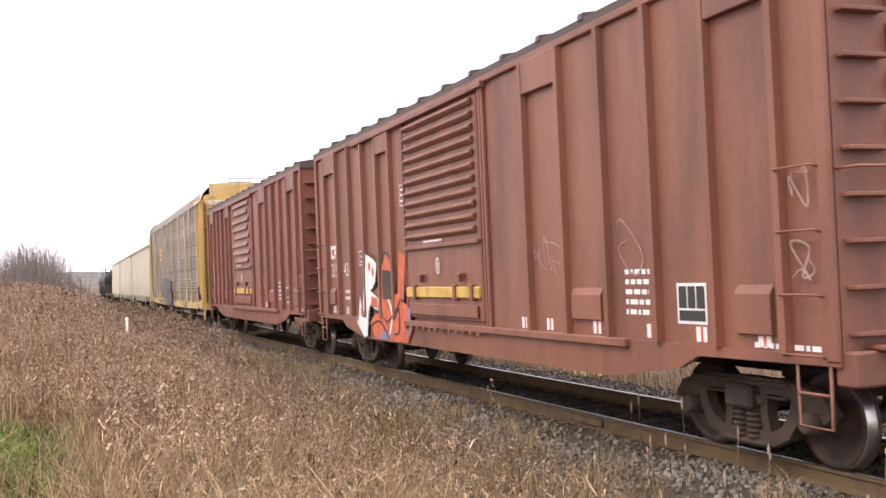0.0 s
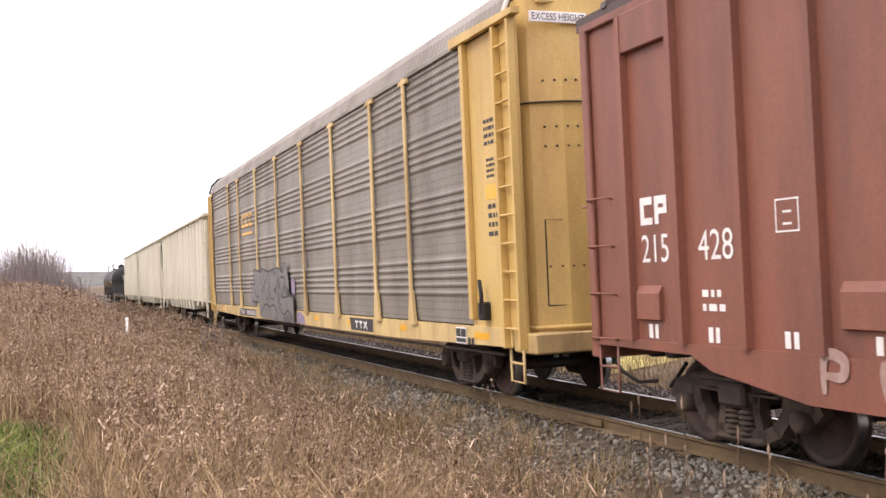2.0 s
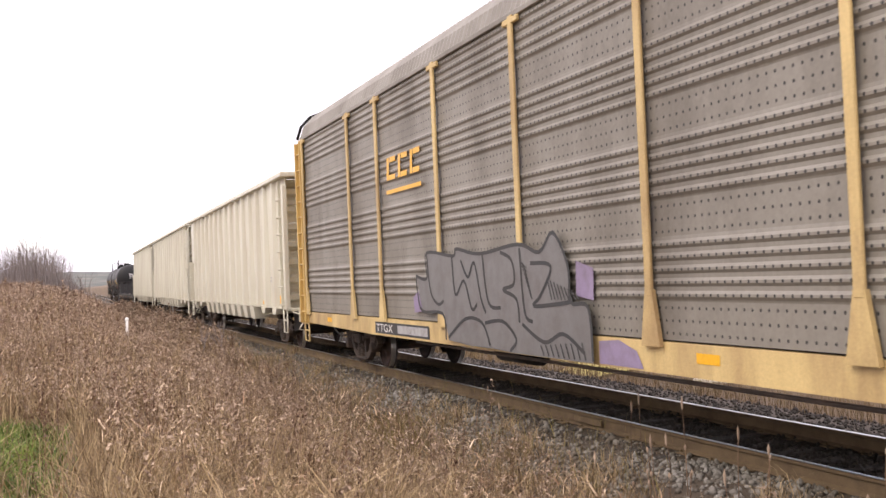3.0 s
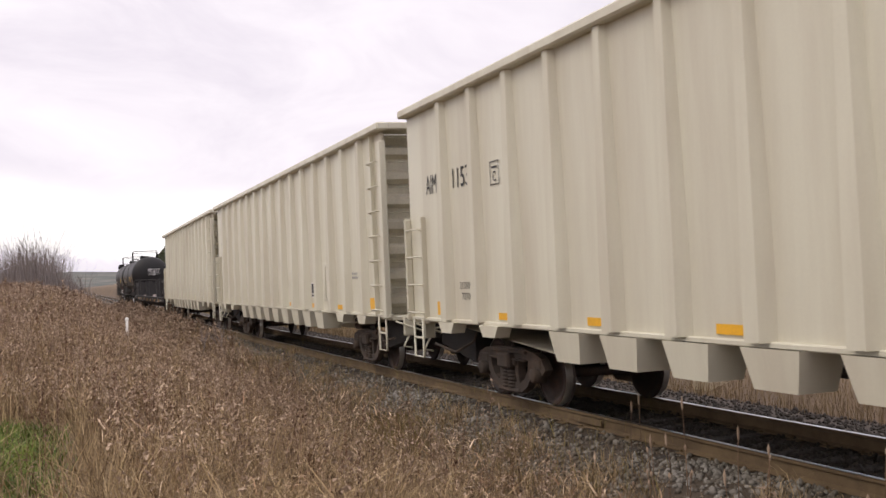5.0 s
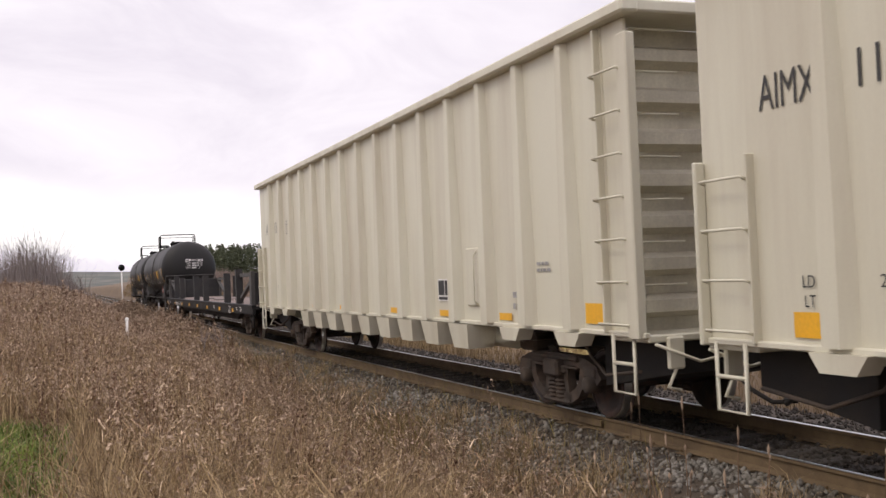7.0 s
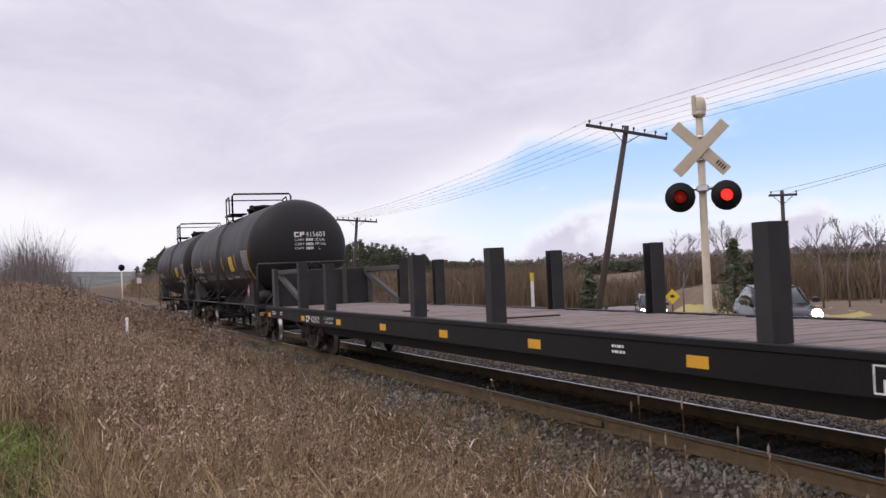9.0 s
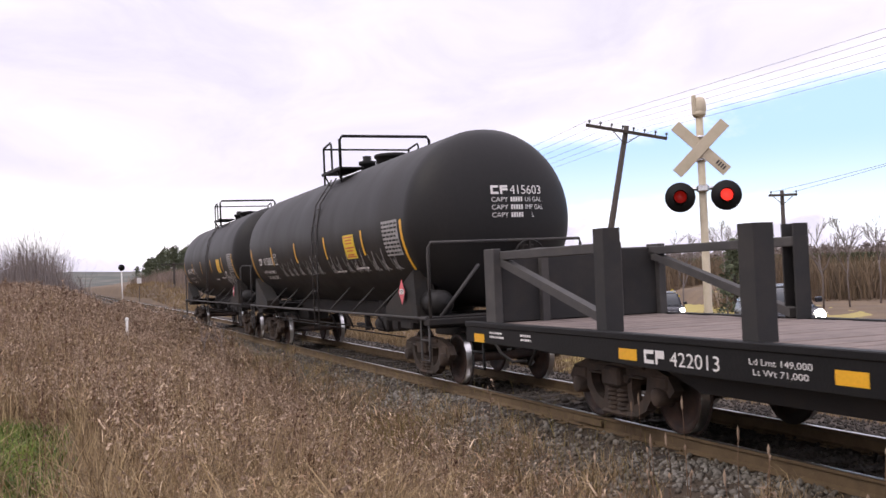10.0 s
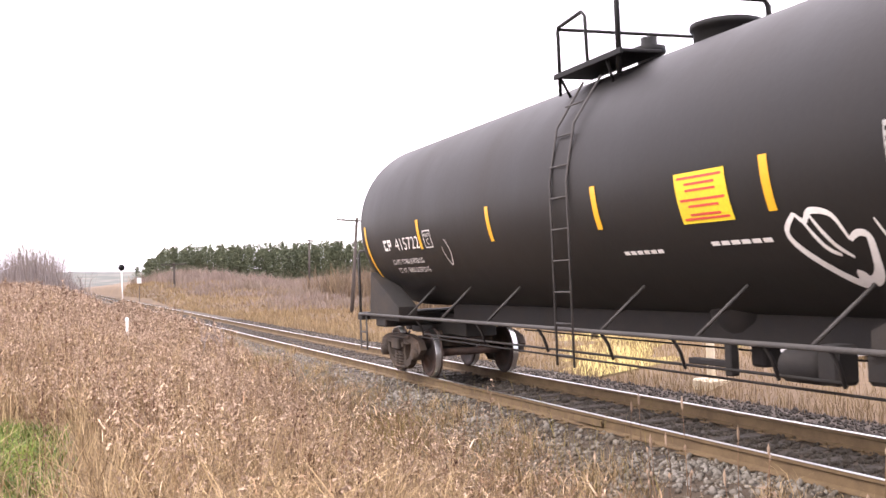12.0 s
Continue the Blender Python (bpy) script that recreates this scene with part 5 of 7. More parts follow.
        part("uncoupling_lever", Shape().tube([(-1.4, e * (H + 0.05), 1.05), (-0.9, e * (H + 0.1), 0.85), (-0.3, e * (H + 0.15), 0.95)], 0.018, 5), CREAM, car)
        part("coupling_hanger", Shape().box(-1.25, -1.05, min(e * H, e * (H + 0.06)), max(e * H, e * (H + 0.06)), 0.78, 1.12, 0.02).tube([(-1.15, e * (H + 0.03), 0.78), (-1.25, e * (H + 0.03), 0.60), (-1.10, e * (H + 0.03), 0.56)], 0.02, 5), CREAM, car)
        coupler(car, e * (H - 0.1), 0.7)
        truck(car, e * 7.3)
        # underframe and brake gear behind the end steps
        y0, y1 = sorted((e * 8.55, e * 10.0))
        part("end_underframe", Shape().prism([(y0, 1.10), (y1, 1.10), (y1, 0.70) if e > 0 else (y1, 0.46), (y0, 0.46) if e > 0 else (y0, 0.70)], "x", -1.02, 1.02), DARK, car)
        part("brake_lever", Shape().tube([(-1.25, e * 9.7, 0.72), (-1.22, e * 8.9, 0.62), (-1.12, e * 8.4, 0.80), (-1.12, e * 8.2, 0.98)], 0.022, 5), FRAME, car)
        # sloping inner sheets show under the ends
        part("slope_sheet", Shape().quad((-1.3, e * (H - 0.8), 1.12), (1.3, e * (H - 0.8), 1.12), (1.3, e * 5.3, 0.80), (-1.3, e * 5.3, 0.80)), CREAM_DARK, car)
    part("centre_sill", Shape().box(-0.25, 0.25, -H, H, 0.72, 1.10, 0.02), DARK, car)
    part("air_tank", Shape().lathe([(-0.45, 0.0), (-0.43, 0.1), (-0.36, 0.17), (0.36, 0.17), (0.43, 0.1), (0.45, 0.0)], (-0.95, -5.6, 0.92), "y", 14), CREAM, car)
    part("brake_valve", Shape().box(-1.0, -0.6, -6.6, -6.1, 0.75, 1.0, 0.04), FRAME, car)
    hatch = part("inspection_hatch", Shape().box(-W - 0.05, -W, -5.90, -5.42, 1.38, 2.22, 0.02), CREAM, car)
    part("hatch_bar", Shape().tube([(-W - 0.05, -5.83, 2.16), (-W - 0.10, -5.83, 2.10), (-W - 0.10, -5.83, 1.45), (-W - 0.05, -5.83, 1.41)], 0.015, 5), CREAM, hatch)
    X = -W - 0.018
    put = lambda body, y, z, w, h: lettering(body, w, h, on_side(X, y, z), BLACKINK, car)
    put("AIMX", 9.30, 3.14, 0.70, 0.30)
    put(number, 8.14, 3.14, 0.64, 0.30)
    put("LD LMT", 8.86, 1.63, 0.42, 0.10)
    put("LT WT", 8.84, 1.47, 0.36, 0.10)
    put({1: "213300", 2: "213500"}.get(seed, "213400"), 8.02, 1.63, 0.46, 0.10)
    put({1: "72700", 2: "72500"}.get(seed, "72600"), 7.94, 1.47, 0.38, 0.10)
    fr = Shape()
    for a, b, c, d in ((6.75, 6.45, 3.05, 3.065), (6.75, 6.45, 3.365, 3.38), (6.75, 6.735, 3.05, 3.38), (6.465, 6.45, 3.05, 3.38), (6.69, 6.51, 3.28, 3.31)):
        patch([(a, c), (b, c), (b, d), (a, d)], lambda y, z: X, fr)
    part("stencil", fr, BLACKINK, car)
    put("C", 6.66, 3.10, 0.11, 0.14)
    pan = part("inspection_panel", patch([(-4.16, 1.44), (-4.60, 1.44), (-4.60, 1.78), (-4.16, 1.78)], lambda y, z: X), WHITE, car, "black and white stencilled panel")
    for y0, y1, z0, z1 in ((-4.19, -4.44, 1.53, 1.76), (-4.47, -4.57, 1.53, 1.76), (-4.19, -4.57, 1.46, 1.505)):
        part("panel_square", patch([(y0, z0), (y1, z0), (y1, z1), (y0, z1)], lambda y, z: X - 0.004), BLACKINK, pan)
    rng = random.Random(seed)
    part("stencil", bars(2, X, -6.95, 1.36, 0.50, 0.30, rng=rng), GREYINK, car)
    part("stencil", bars(2, X, -7.70, 1.84, 0.42, 0.16, rng=rng), GREYINK, car)
    plates = [(8.98, 8.60, 1.22, 1.43), (-8.92, -9.36, 1.23, 1.46)] + [(y, y - 0.40, 1.205, 1.30) for y in (6.64, 4.18, 1.76, -1.71, -4.20, -6.50)]
    for y0, y1, z0, z1 in plates:
        part("reflector", Shape().box(X - 0.004, X, y1, y0, z0 + 0.0, z1), REFLECT, car)
    return car


# ---- bulkhead flat wagon ----
def flat_wagon():
    car = thing("flat_wagon", "black flat wagon with stake posts and low end bulkheads, empty", "flat wagon", "cars of the train")
    H, W = 13.85, 1.48
    deck = part("deck", Shape().box(-W + 0.02, W - 0.02, -H, H, 1.02, 1.10), DARK, car)
    rng = random.Random(8)
    planks = [Shape().box(-1.30, 1.30, -0.127, 0.127, 1.10, 1.135 + 0.004 * k, 0.008).mesh("plank") for k in range(3)]
    n = int(2 * (H - 0.15) / 0.265)
    for k in range(n):
        p = part("plank", planks[k % 3], DECK, deck)
        p.matrix_basis = pose(rng.uniform(-0.02, 0.02), -H + 0.28 + k * 0.265, rng.uniform(-0.004, 0.004))
    # second, deeper box around the sill, added to block the bright ballast beyond
    part("centre_sill", Shape().box(-0.34, 0.34, -9.0, 9.0, 0.42, 1.02, 0.02), DARK, car)
    part("chain", Shape().box(-0.6, -0.2, 4.0, 4.5, 1.13, 1.16, 0.01), DARK, deck)
    part("strap_bar", Shape().box(-0.9, 0.1, -1.0, -0.9, 1.13, 1.17, 0.01), DARK, deck)
    for sx in (-1, 1):
        part("side_sill", Shape().prism([(-H, 1.14), (-H, 0.87), (-11.6, 0.86), (-8.4, 0.80), (8.4, 0.80), (11.6, 0.86), (H, 0.87), (H, 1.14)], "x", sx * (W - 0.10), sx * W), BLACK, car)
        # dark underframe beam, added to give the deep shade below the sill
        x0, x1 = sorted((sx * 1.02, sx * 1.12))
        part("inner_beam", Shape().prism([(-9.6, 0.86), (-8.6, 0.56), (8.6, 0.56), (9.6, 0.86)], "x", x0, x1), DARK, car)
        x0, x1 = sorted((sx * (W - 0.12), sx * (W + 0.02)))
        part("deck_edge", Shape().box(x0, x1, -H, H, 1.08, 1.155, 0.01), BLACK, car, "scuffed dark deck edge rail")
        # stake posts of rolled beams
        for y in (-10.4, -7.7, -1.75, 1.5, 7.4, 10.0):
            tall = 2.30 if abs(y) > 9.5 else 2.2
            o, n_ = sx * 1.42, sx * 1.20
            st = Shape().prism([(n_, y - 0.11), (o, y - 0.11), (o, y + 0.11), (n_, y + 0.11), (n_, y + 0.09), (o - sx * 0.02, y + 0.09), (o - sx * 0.02, y - 0.09), (n_, y - 0.09)], "z", 1.13, tall)
            part("stake_post", st, POSTGREY, car)
        for e in (-1, 1):
            x0, x1 = sorted((sx * 1.18, sx * 1.30))
            part("brace_beam", Shape().box(x0, x1, min(e * 9.9, e * 13.1), max(e * 9.9, e * 13.1), 2.02, 2.14, 0.01), FLATGREY, car)
            d = Shape()
            ya, yb = e * 13.0, e * 10.0
            d.prism([(ya, 1.95), (ya, 2.06), (yb, 1.27), (yb, 1.16)], "x", x0, x1)
            part("brace_diagonal", d, FLATGREY, car)
    for e in (-1, 1):
        blk = part("bulkhead", Shape().box(-1.38, 1.38, min(e * 13.05, e * 13.2), max(e * 13.05, e * 13.2), 1.14, 2.14, 0.02), POSTGREY, car, "low dark end bulkhead")
        for x in (-1.34, -0.6, 0.6, 1.34):
            part("bulkhead_post", Shape().box(x - 0.06, x + 0.06, min(e * 12.95, e * 13.28), max(e * 12.95, e * 13.28), 1.12, 2.18, 0.01), FLATGREY, blk)
        coupler(car, e * (H - 0.05))
        truck(car, e * 10.35)
        for sx in (-1, 1):
            part("sill_step", sill_step(sx * (W - 0.05), e * (H - 0.5), e * (H - 0.1), 0.48, 0.95, 0.02), BLACK, car)
    part("brake_wheel", Shape().lathe([(0.0, 0.22), (0.02, 0.24), (0.04, 0.22), (0.02, 0.20)], (0.9, 13.4, 1.8), "y", 20).box(0.88, 0.92, 13.38, 13.44, 1.2, 2.02, 0.01).box(0.68, 1.12, 13.4, 13.43, 1.78, 1.82, 0.01), DARK, car)
    part("centre_sill", Shape().box(-0.3, 0.3, -H, H, 0.62, 1.02, 0.02), DARK, car)
    X = -W - 0.004
    for y in (-9.75, -6.6, -3.1, 0.1, 3.2, 6.3, 9.55, 13.55):
        part("reflector", patch([(y, 0.87), (y - 0.36, 0.87), (y - 0.36, 0.99), (y, 0.99)], lambda a, b: X), REFLECT, car)
    mk = Shape()
    patch([(9.05, 0.86), (8.87, 0.86), (8.87, 0.90), (9.01, 0.90), (9.01, 0.96), (8.87, 0.96), (8.87, 1.0), (9.05, 1.0)], lambda a, b: X, mk)
    patch([(8.84, 0.86), (8.80, 0.86), (8.80, 0.92), (8.68, 0.92), (8.68, 1.0), (8.84, 1.0)], lambda a, b: X, mk)
    part("owner_mark", mk, WHITE, car)
    lettering("422013", 0.80, 0.14, on_side(X, 8.58, 0.86), WHITE, car)
    lettering("Ld Lmt 149,000", 0.8, 0.065, on_side(X, 7.35, 0.95), WHITE, car)
    lettering("Lt Wt 71,000", 0.7, 0.065, on_side(X, 7.30, 0.86), WHITE, car)
    rng = random.Random(4)
    part("stencil", bars(2, X, 13.0, 0.95, 0.5, 0.11, rng=rng), WHITE, car)
    part("stencil", bars(2, X, 12.0, 0.95, 0.3, 0.11, rng=rng), WHITE, car)
    part("stencil", bars(2, X, -5.2, 0.93, 0.3, 0.12, rng=rng), WHITE, car)
    part("stencil", bars(2, X, -10.7, 0.95, 0.25, 0.13, rng=rng), WHITE, car)
    part("stencil", bars(3, X, -11.4, 0.92, 0.4, 0.18, rng=rng), WHITE, car)
    fr = Shape()
    for a, b, c, d in ((-9.0, -9.5, 0.835, 0.85), (-9.0, -9.5, 1.045, 1.06), (-9.0, -9.02, 0.835, 1.06), (-9.48, -9.5, 0.835, 1.06), (-9.25, -9.27, 0.835, 1.06), (-9.25, -9.5, 0.92, 0.935), (-9.1, -9.2, 0.85, 0.95)):
        patch([(a, c), (b, c), (b, d), (a, d)], lambda y, z: X, fr)
    part("stencil", fr, WHITE, car)
    return car


POSTGREY = material("dull_black_posts", (0.020, 0.019, 0.0185), 0.75, dirt=(0.045, 0.038, 0.033), amount=0.7, scale=3)
SILVER = material("silver_spray_paint", (0.185, 0.178, 0.17), 0.5, 0.3, dirt=(0.15, 0.13, 0.12), amount=0.7, scale=3, bump=0)
FLATGREY = material("dusty_grey_steel", (0.050, 0.046, 0.044), 0.75, dirt=(0.10, 0.09, 0.08), amount=0.6, scale=3)


# ---- tank wagons ----
def tank_wagon(number, scrawl, label):
    car = thing("tank_wagon", label, "tank wagon", "cars of the train")
    R, ZC, C = 1.55, 2.81, 7.2
    shell = Shape()
    prof = []
    for k in range(13):
        a = math.pi / 2 * k / 12
        prof.append((-C - 0.78 * math.cos(a), R * math.sin(a)))
    prof += [(y, R) for y in np.linspace(-C, C, 9)[1:-1]]
    for k in range(13):
        a = math.pi / 2 * (1 - k / 12)
        prof.append((C + 0.78 * math.cos(a), R * math.sin(a)))
    shell.lathe(prof, (0, 0, ZC), "y", 64)
    tank = part("tank", shell, TANK, car, "black cylindrical tank shell with domed heads")
    skin = lambda lift: (lambda y, z: -math.sqrt(max(R * R - (z - ZC) ** 2, 0.01)) - lift)

    def decal(y0, y1, z0, z1, mat, name, lift=0.006, owner=None, label=""):
        s = Shape()
        n = 6
        f = skin(lift)
        for k in range(n + 1):
            z = z0 + (z1 - z0) * k / n
            s.v += [(f(y0, z), y0, z), (f(y1, z), y1, z)]
        for k in range(n):
            s.face((2 * k, 2 * k + 1, 2 * k + 3, 2 * k + 2))
        return part(name, s, mat, owner or car, label)
    decal(-7.0, -7.12, 1.85, 2.82, REFLECT, "yellow_strip")
    for y in (-4.58, -1.68, 1.27, 4.12):
        decal(y, y - 0.11, 2.28, 2.76, REFLECT, "yellow_strip")
    decal(7.03, 6.93, 1.85, 2.80, REFLECT, "yellow_strip")
    pl = decal(-3.31, -4.10, 2.24, 2.72, NOTICE, "notice_plate", label="yellow notice with unreadable red lines")
    for k, z in enumerate((2.66, 2.60, 2.54, 2.45, 2.39, 2.31, 2.27)):
        inset = 0.16 if k in (1, 2, 4, 5) else 0.05
        decal(-3.31 - inset, -4.10 + inset, z, z + 0.022, RED, "notice_line", 0.010, pl)
    rng = random.Random(6)
    dt = decal(-5.98, -6.88, 2.22, 2.84, GREYINK, "data_plate", label="grey stencilled data table")
    for r in range(8):
        y = -6.0
        while y > -6.8:
            w = rng.uniform(0.05, 0.2)
            decal(y, max(y - w, -6.85), 2.25 + r * 0.073, 2.285 + r * 0.073, BLACK, "data_line", 0.010, dt)
            y -= w + 0.05
    f = skin(0.006)

    def tank_text(body, y, z, w, h):
        ob = lettering(body, w, h, on_side(0, y, z), WHITE, car)
        for v in ob.data.vertices:
            v.co.x = f(v.co.y, v.co.z)
        return ob
    mk = Shape()
    for k, (y, w) in enumerate(((5.99, 0.19), (5.76, 0.19))):
        patch([(y, 2.31), (y - 0.045, 2.31), (y - 0.045, 2.50), (y, 2.50)], f, mk)
        patch([(y - 0.045, 2.45), (y - w, 2.45), (y - w, 2.50), (y - 0.045, 2.50)], f, mk)
        patch([(y - 0.045, 2.31 if not k else 2.38), (y - w, 2.31 if not k else 2.38), (y - w, 2.36 if not k else 2.42), (y - 0.045, 2.36 if not k else 2.42)], f, mk)
        if k:
            patch([(y - w + 0.045, 2.42), (y - w, 2.42), (y - w, 2.45), (y - w + 0.045, 2.45)], f, mk)
    part("owner_mark", mk, WHITE, car)
    tank_text(number, 5.36, 2.30, 1.22, 0.205)
    tank_text("LD LMT 197400 LB 89550 KG", 5.83, 2.06, 1.58, 0.085)
    tank_text("LT WT  65600 LB 29750 KG", 5.72, 1.91, 1.54, 0.085)
    tank_text("PLATE", 3.83, 2.47, 0.24, 0.05)
    tank_text("C", 3.75, 2.34, 0.09, 0.10)
    for a, b, c, d in ((3.88, 3.54, 2.29, 2.305), (3.88, 3.54, 2.555, 2.57), (3.88, 3.863, 2.29, 2.57), (3.557, 3.54, 2.29, 2.57)):
        decal(a, b, c, d, WHITE, "stencil_bar")
    for k in range(6):
        decal(-2.0 - 0.13 * k, -2.1 - 0.13 * k, 1.98, 2.02, WHITE, "stencil_bar")
        decal(-3.6 - 0.15 * k, -3.72 - 0.15 * k, 2.02, 2.06, WHITE, "stencil_bar")
    # writing on the domed head that leads
    dome = lambda x, z: -C - 0.78 * math.sqrt(max(1 - (x * x + (z - ZC) ** 2) / (R * R), 0.0)) - 0.008

    def head_text(body, x, z, w, h):
        ob = lettering(body, w, h, on_front(0, x, z), WHITE, car)
        for v in ob.data.vertices:
            v.co.y = dome(v.co.x, v.co.z)
    head_text(number, 0.12, 3.16, 0.62, 0.15)
    head_text("CAPY", -0.23, 3.03, 0.30, 0.08)
    head_text("US GAL", 0.40, 3.03, 0.34, 0.08)
    head_text("CAPY", -0.23, 2.90, 0.30, 0.08)
    head_text("IMP GAL", 0.40, 2.90, 0.36, 0.08)
    head_text("CAPY", -0.23, 2.77, 0.30, 0.08)
    head_text("L", 0.52, 2.77, 0.05, 0.08)
    hb = Shape()
    for z in (3.03, 2.90, 2.77):
        for k in range(5):
            a, b = 0.12 + 0.048 * k, 0.155 + 0.048 * k
            hb.quad((a, dome(a, z), z), (b, dome(b, z), z), (b, dome(b, z + 0.08), z + 0.08), (a, dome(a, z + 0.08), z + 0.08))
    for x in (-0.23, -0.06):
        for a, b, c, d in ((x, x + 0.04, 3.16, 3.31), (x + 0.04, x + 0.14, 3.27, 3.31), (x + 0.04, x + 0.14, 3.16 if x < -0.1 else 3.22, 3.20 if x < -0.1 else 3.26)):
            hb.quad((a, dome(a, c), c), (b, dome(b, c), c), (b, dome(b, d), d), (a, dome(a, d), d))
    part("head_mark", hb, WHITE, car)
    # spray scrawl along the side
    g = Shape()
    rng = random.Random(int(number))
    if scrawl == "tags":
        y = 3.4
        while y > -6.2:
            if abs(y + 0.9) > 0.35:
                h = rng.uniform(0.28, 0.42)
                ribbon([(y, 2.30), (y - 0.12, 1.98), (y - 0.2, 2.16), (y - 0.26, 1.96), (y - 0.34, 2.0 + h), (y - 0.3, 2.05), (y - 0.48, 1.98)], 0.034, skin(0.007), g)
            y -= rng.uniform(0.5, 0.75)
    else:
        for p, w in (([(-4.86, 2.24), (-4.70, 2.10), (-4.76, 1.95), (-5.00, 1.74), (-5.17, 1.64), (-5.24, 1.72), (-5.30, 1.66), (-5.46, 1.76), (-5.57, 2.00), (-5.48, 2.05), (-5.36, 2.00)], 0.085),
                     ([(-5.36, 2.00), (-5.28, 2.20), (-5.06, 2.25), (-4.95, 2.17), (-4.86, 2.24)], 0.055), ([(-4.92, 2.20), (-5.05, 1.96), (-5.18, 1.88)], 0.045), ([(-5.03, 2.22), (-5.16, 1.98), (-5.30, 1.86)], 0.045),
                     ([(-5.70, 2.15), (-5.80, 1.95), (-5.92, 2.20), (-6.02, 1.96)], 0.035), ([(-5.86, 1.80), (-6.02, 1.72), (-6.12, 1.95)], 0.03), ([(-6.08, 2.22), (-6.22, 1.90), (-6.36, 2.24)], 0.035), ([(-6.30, 2.05), (-6.52, 2.02), (-6.60, 2.20)], 0.03)):
            ribbon(p, w, skin(0.007), g)
        ribbon([(3.2, 2.3), (3.1, 2.0), (2.9, 2.2), (3.0, 2.4)], 0.02, skin(0.007), g)
    part("spray_paint", g, WHITE if scrawl != "tags" else GREYINK, car, "pale spray painted tags")
    # running board, frame and bolster saddles
    for sx in (-1, 1):
        part("side_rail", Shape().tube([(sx * 1.45, -7.9, 1.14), (sx * 1.45, 7.9, 1.14)], 0.028, 6), FLATGREY, car)
        part("lower_rail", Shape().tube([(sx * 1.30, -5.2, 0.86), (sx * 1.30, 4.6, 0.86)], 0.016, 6), DARK, car)
        for y in (-5.2, -4.4, -3.0, -1.6, 0.0, 2.0, 4.6):
            part("rail_stanchion", Shape().tube([(sx * 1.30, y, 0.82), (sx * 1.36, y, 1.0), (sx * 1.45, y, 1.14)], 0.02, 5), DARK, car)
        part("brake_rod", Shape().tube([(sx * 1.05, -5.6, 0.72), (sx * 1.05, 5.6, 0.76)], 0.014, 5), DARK, car)
        for y in (-5.0, -3.4, -1.6, 1.6, 3.4, 5.0):
            part("tank_strap", Shape().tube([(sx * 1.45, y, 1.15), (sx * 1.02, y - 0.28, 1.64)], 0.02, 5), FLATGREY, car)
        for e in (-1, 1):
            y0, y1 = sorted((e * 5.6, e * 7.35))
            part("saddle", Shape().prism([(y0, 1.05), (y1, 1.05), (y1 - 0.15 if e > 0 else y1, 1.95) if e > 0 else (y1, 1.3), (y0, 1.3) if e > 0 else (y0 + 0.15, 1.95)], "x", sx * 1.05, sx * 1.40), SADDLE, car)
            part("end_rail", Shape().tube([(sx * 1.40, e * 7.98, 1.15), (sx * 1.40, e * 7.98, 2.30), (sx * 1.36, e * 8.02, 2.38), (0, e * 8.04, 2.38)], 0.028, 6), FLATGREY, car)
            part("sill_step", sill_step(sx * 1.42, e * 7.95, e * 7.55, 0.45, 1.12, 0.02), FLATGREY, car)
            part("end_brace", Shape().tube([(sx * 1.2, e * 7.9, 1.15), (sx * 0.5, e * 7.95, 2.0)], 0.03, 6), FLATGREY, car)
            if sx < 0 and e < 0:
                d = 0.22
                pz = 1.58
                plc = Shape()
                yv = e * 6.75 if e > 0 else -6.72
                plc.box(-1.452, -1.44, yv - 0.002, yv + 0.002, pz - 0.01, pz + 0.01)
                plc.v += [(-1.455, yv, pz - d), (-1.455, yv - d * 0.8, pz), (-1.455, yv, pz + d), (-1.455, yv + d * 0.8, pz)]
                o = len(plc.v)
                plc.face((o - 4, o - 3, o - 2, o - 1))
                pc = part("placard", plc, PINK, car, "red diamond hazard placard")
                part("placard_band", patch([(yv + 0.12, pz - 0.045), (yv - 0.12, pz - 0.045), (yv - 0.12, pz + 0.045), (yv + 0.12, pz + 0.045)], lambda a, b: -1.46), WHITE, pc)
                lettering("1202", 0.18, 0.06, on_side(-1.464, yv + 0.09, pz - 0.03), BLACKINK, pc)
    for e in (-1, 1):
        part("stub_sill", Shape().box(-0.3, 0.3, min(e * 5.2, e * 8.1), max(e * 5.2, e * 8.1), 0.72, 1.12, 0.02).box(-1.4, 1.4, min(e * 6.4, e * 7.0), max(e * 6.4, e * 7.0), 0.92, 1.18, 0.03).box(-1.45, 1.45, min(e * 7.75, e * 8.05), max(e * 7.75, e * 8.05), 1.02, 1.14, 0.02), DARK, car)
        part("end_platform", Shape().box(-1.4, 1.4, min(e * 7.5, e * 8.0), max(e * 7.5, e * 8.0), 1.14, 1.17, 0.01), DARK, car)
        coupler(car, e * 8.1, 0.8)
        truck(car, e * 6.7)
        part("hazard_placard", Shape().prism([(0.55, 1.62 - 0.22), (0.55 + 0.2, 1.62), (0.55, 1.62 + 0.22), (0.55 - 0.2, 1.62)], "y", e * 8.06, e * 8.08), PINK, car, "red diamond hazard placard")
    lettering("1202", 0.2, 0.07, on_front(-8.084, 0.45, 1.585), BLACKINK, car)
    part("placard_band", Shape().quad((0.42, -8.0815, 1.57), (0.68, -8.0815, 1.57), (0.68, -8.0815, 1.67), (0.42, -8.0815, 1.67)), WHITE, car)
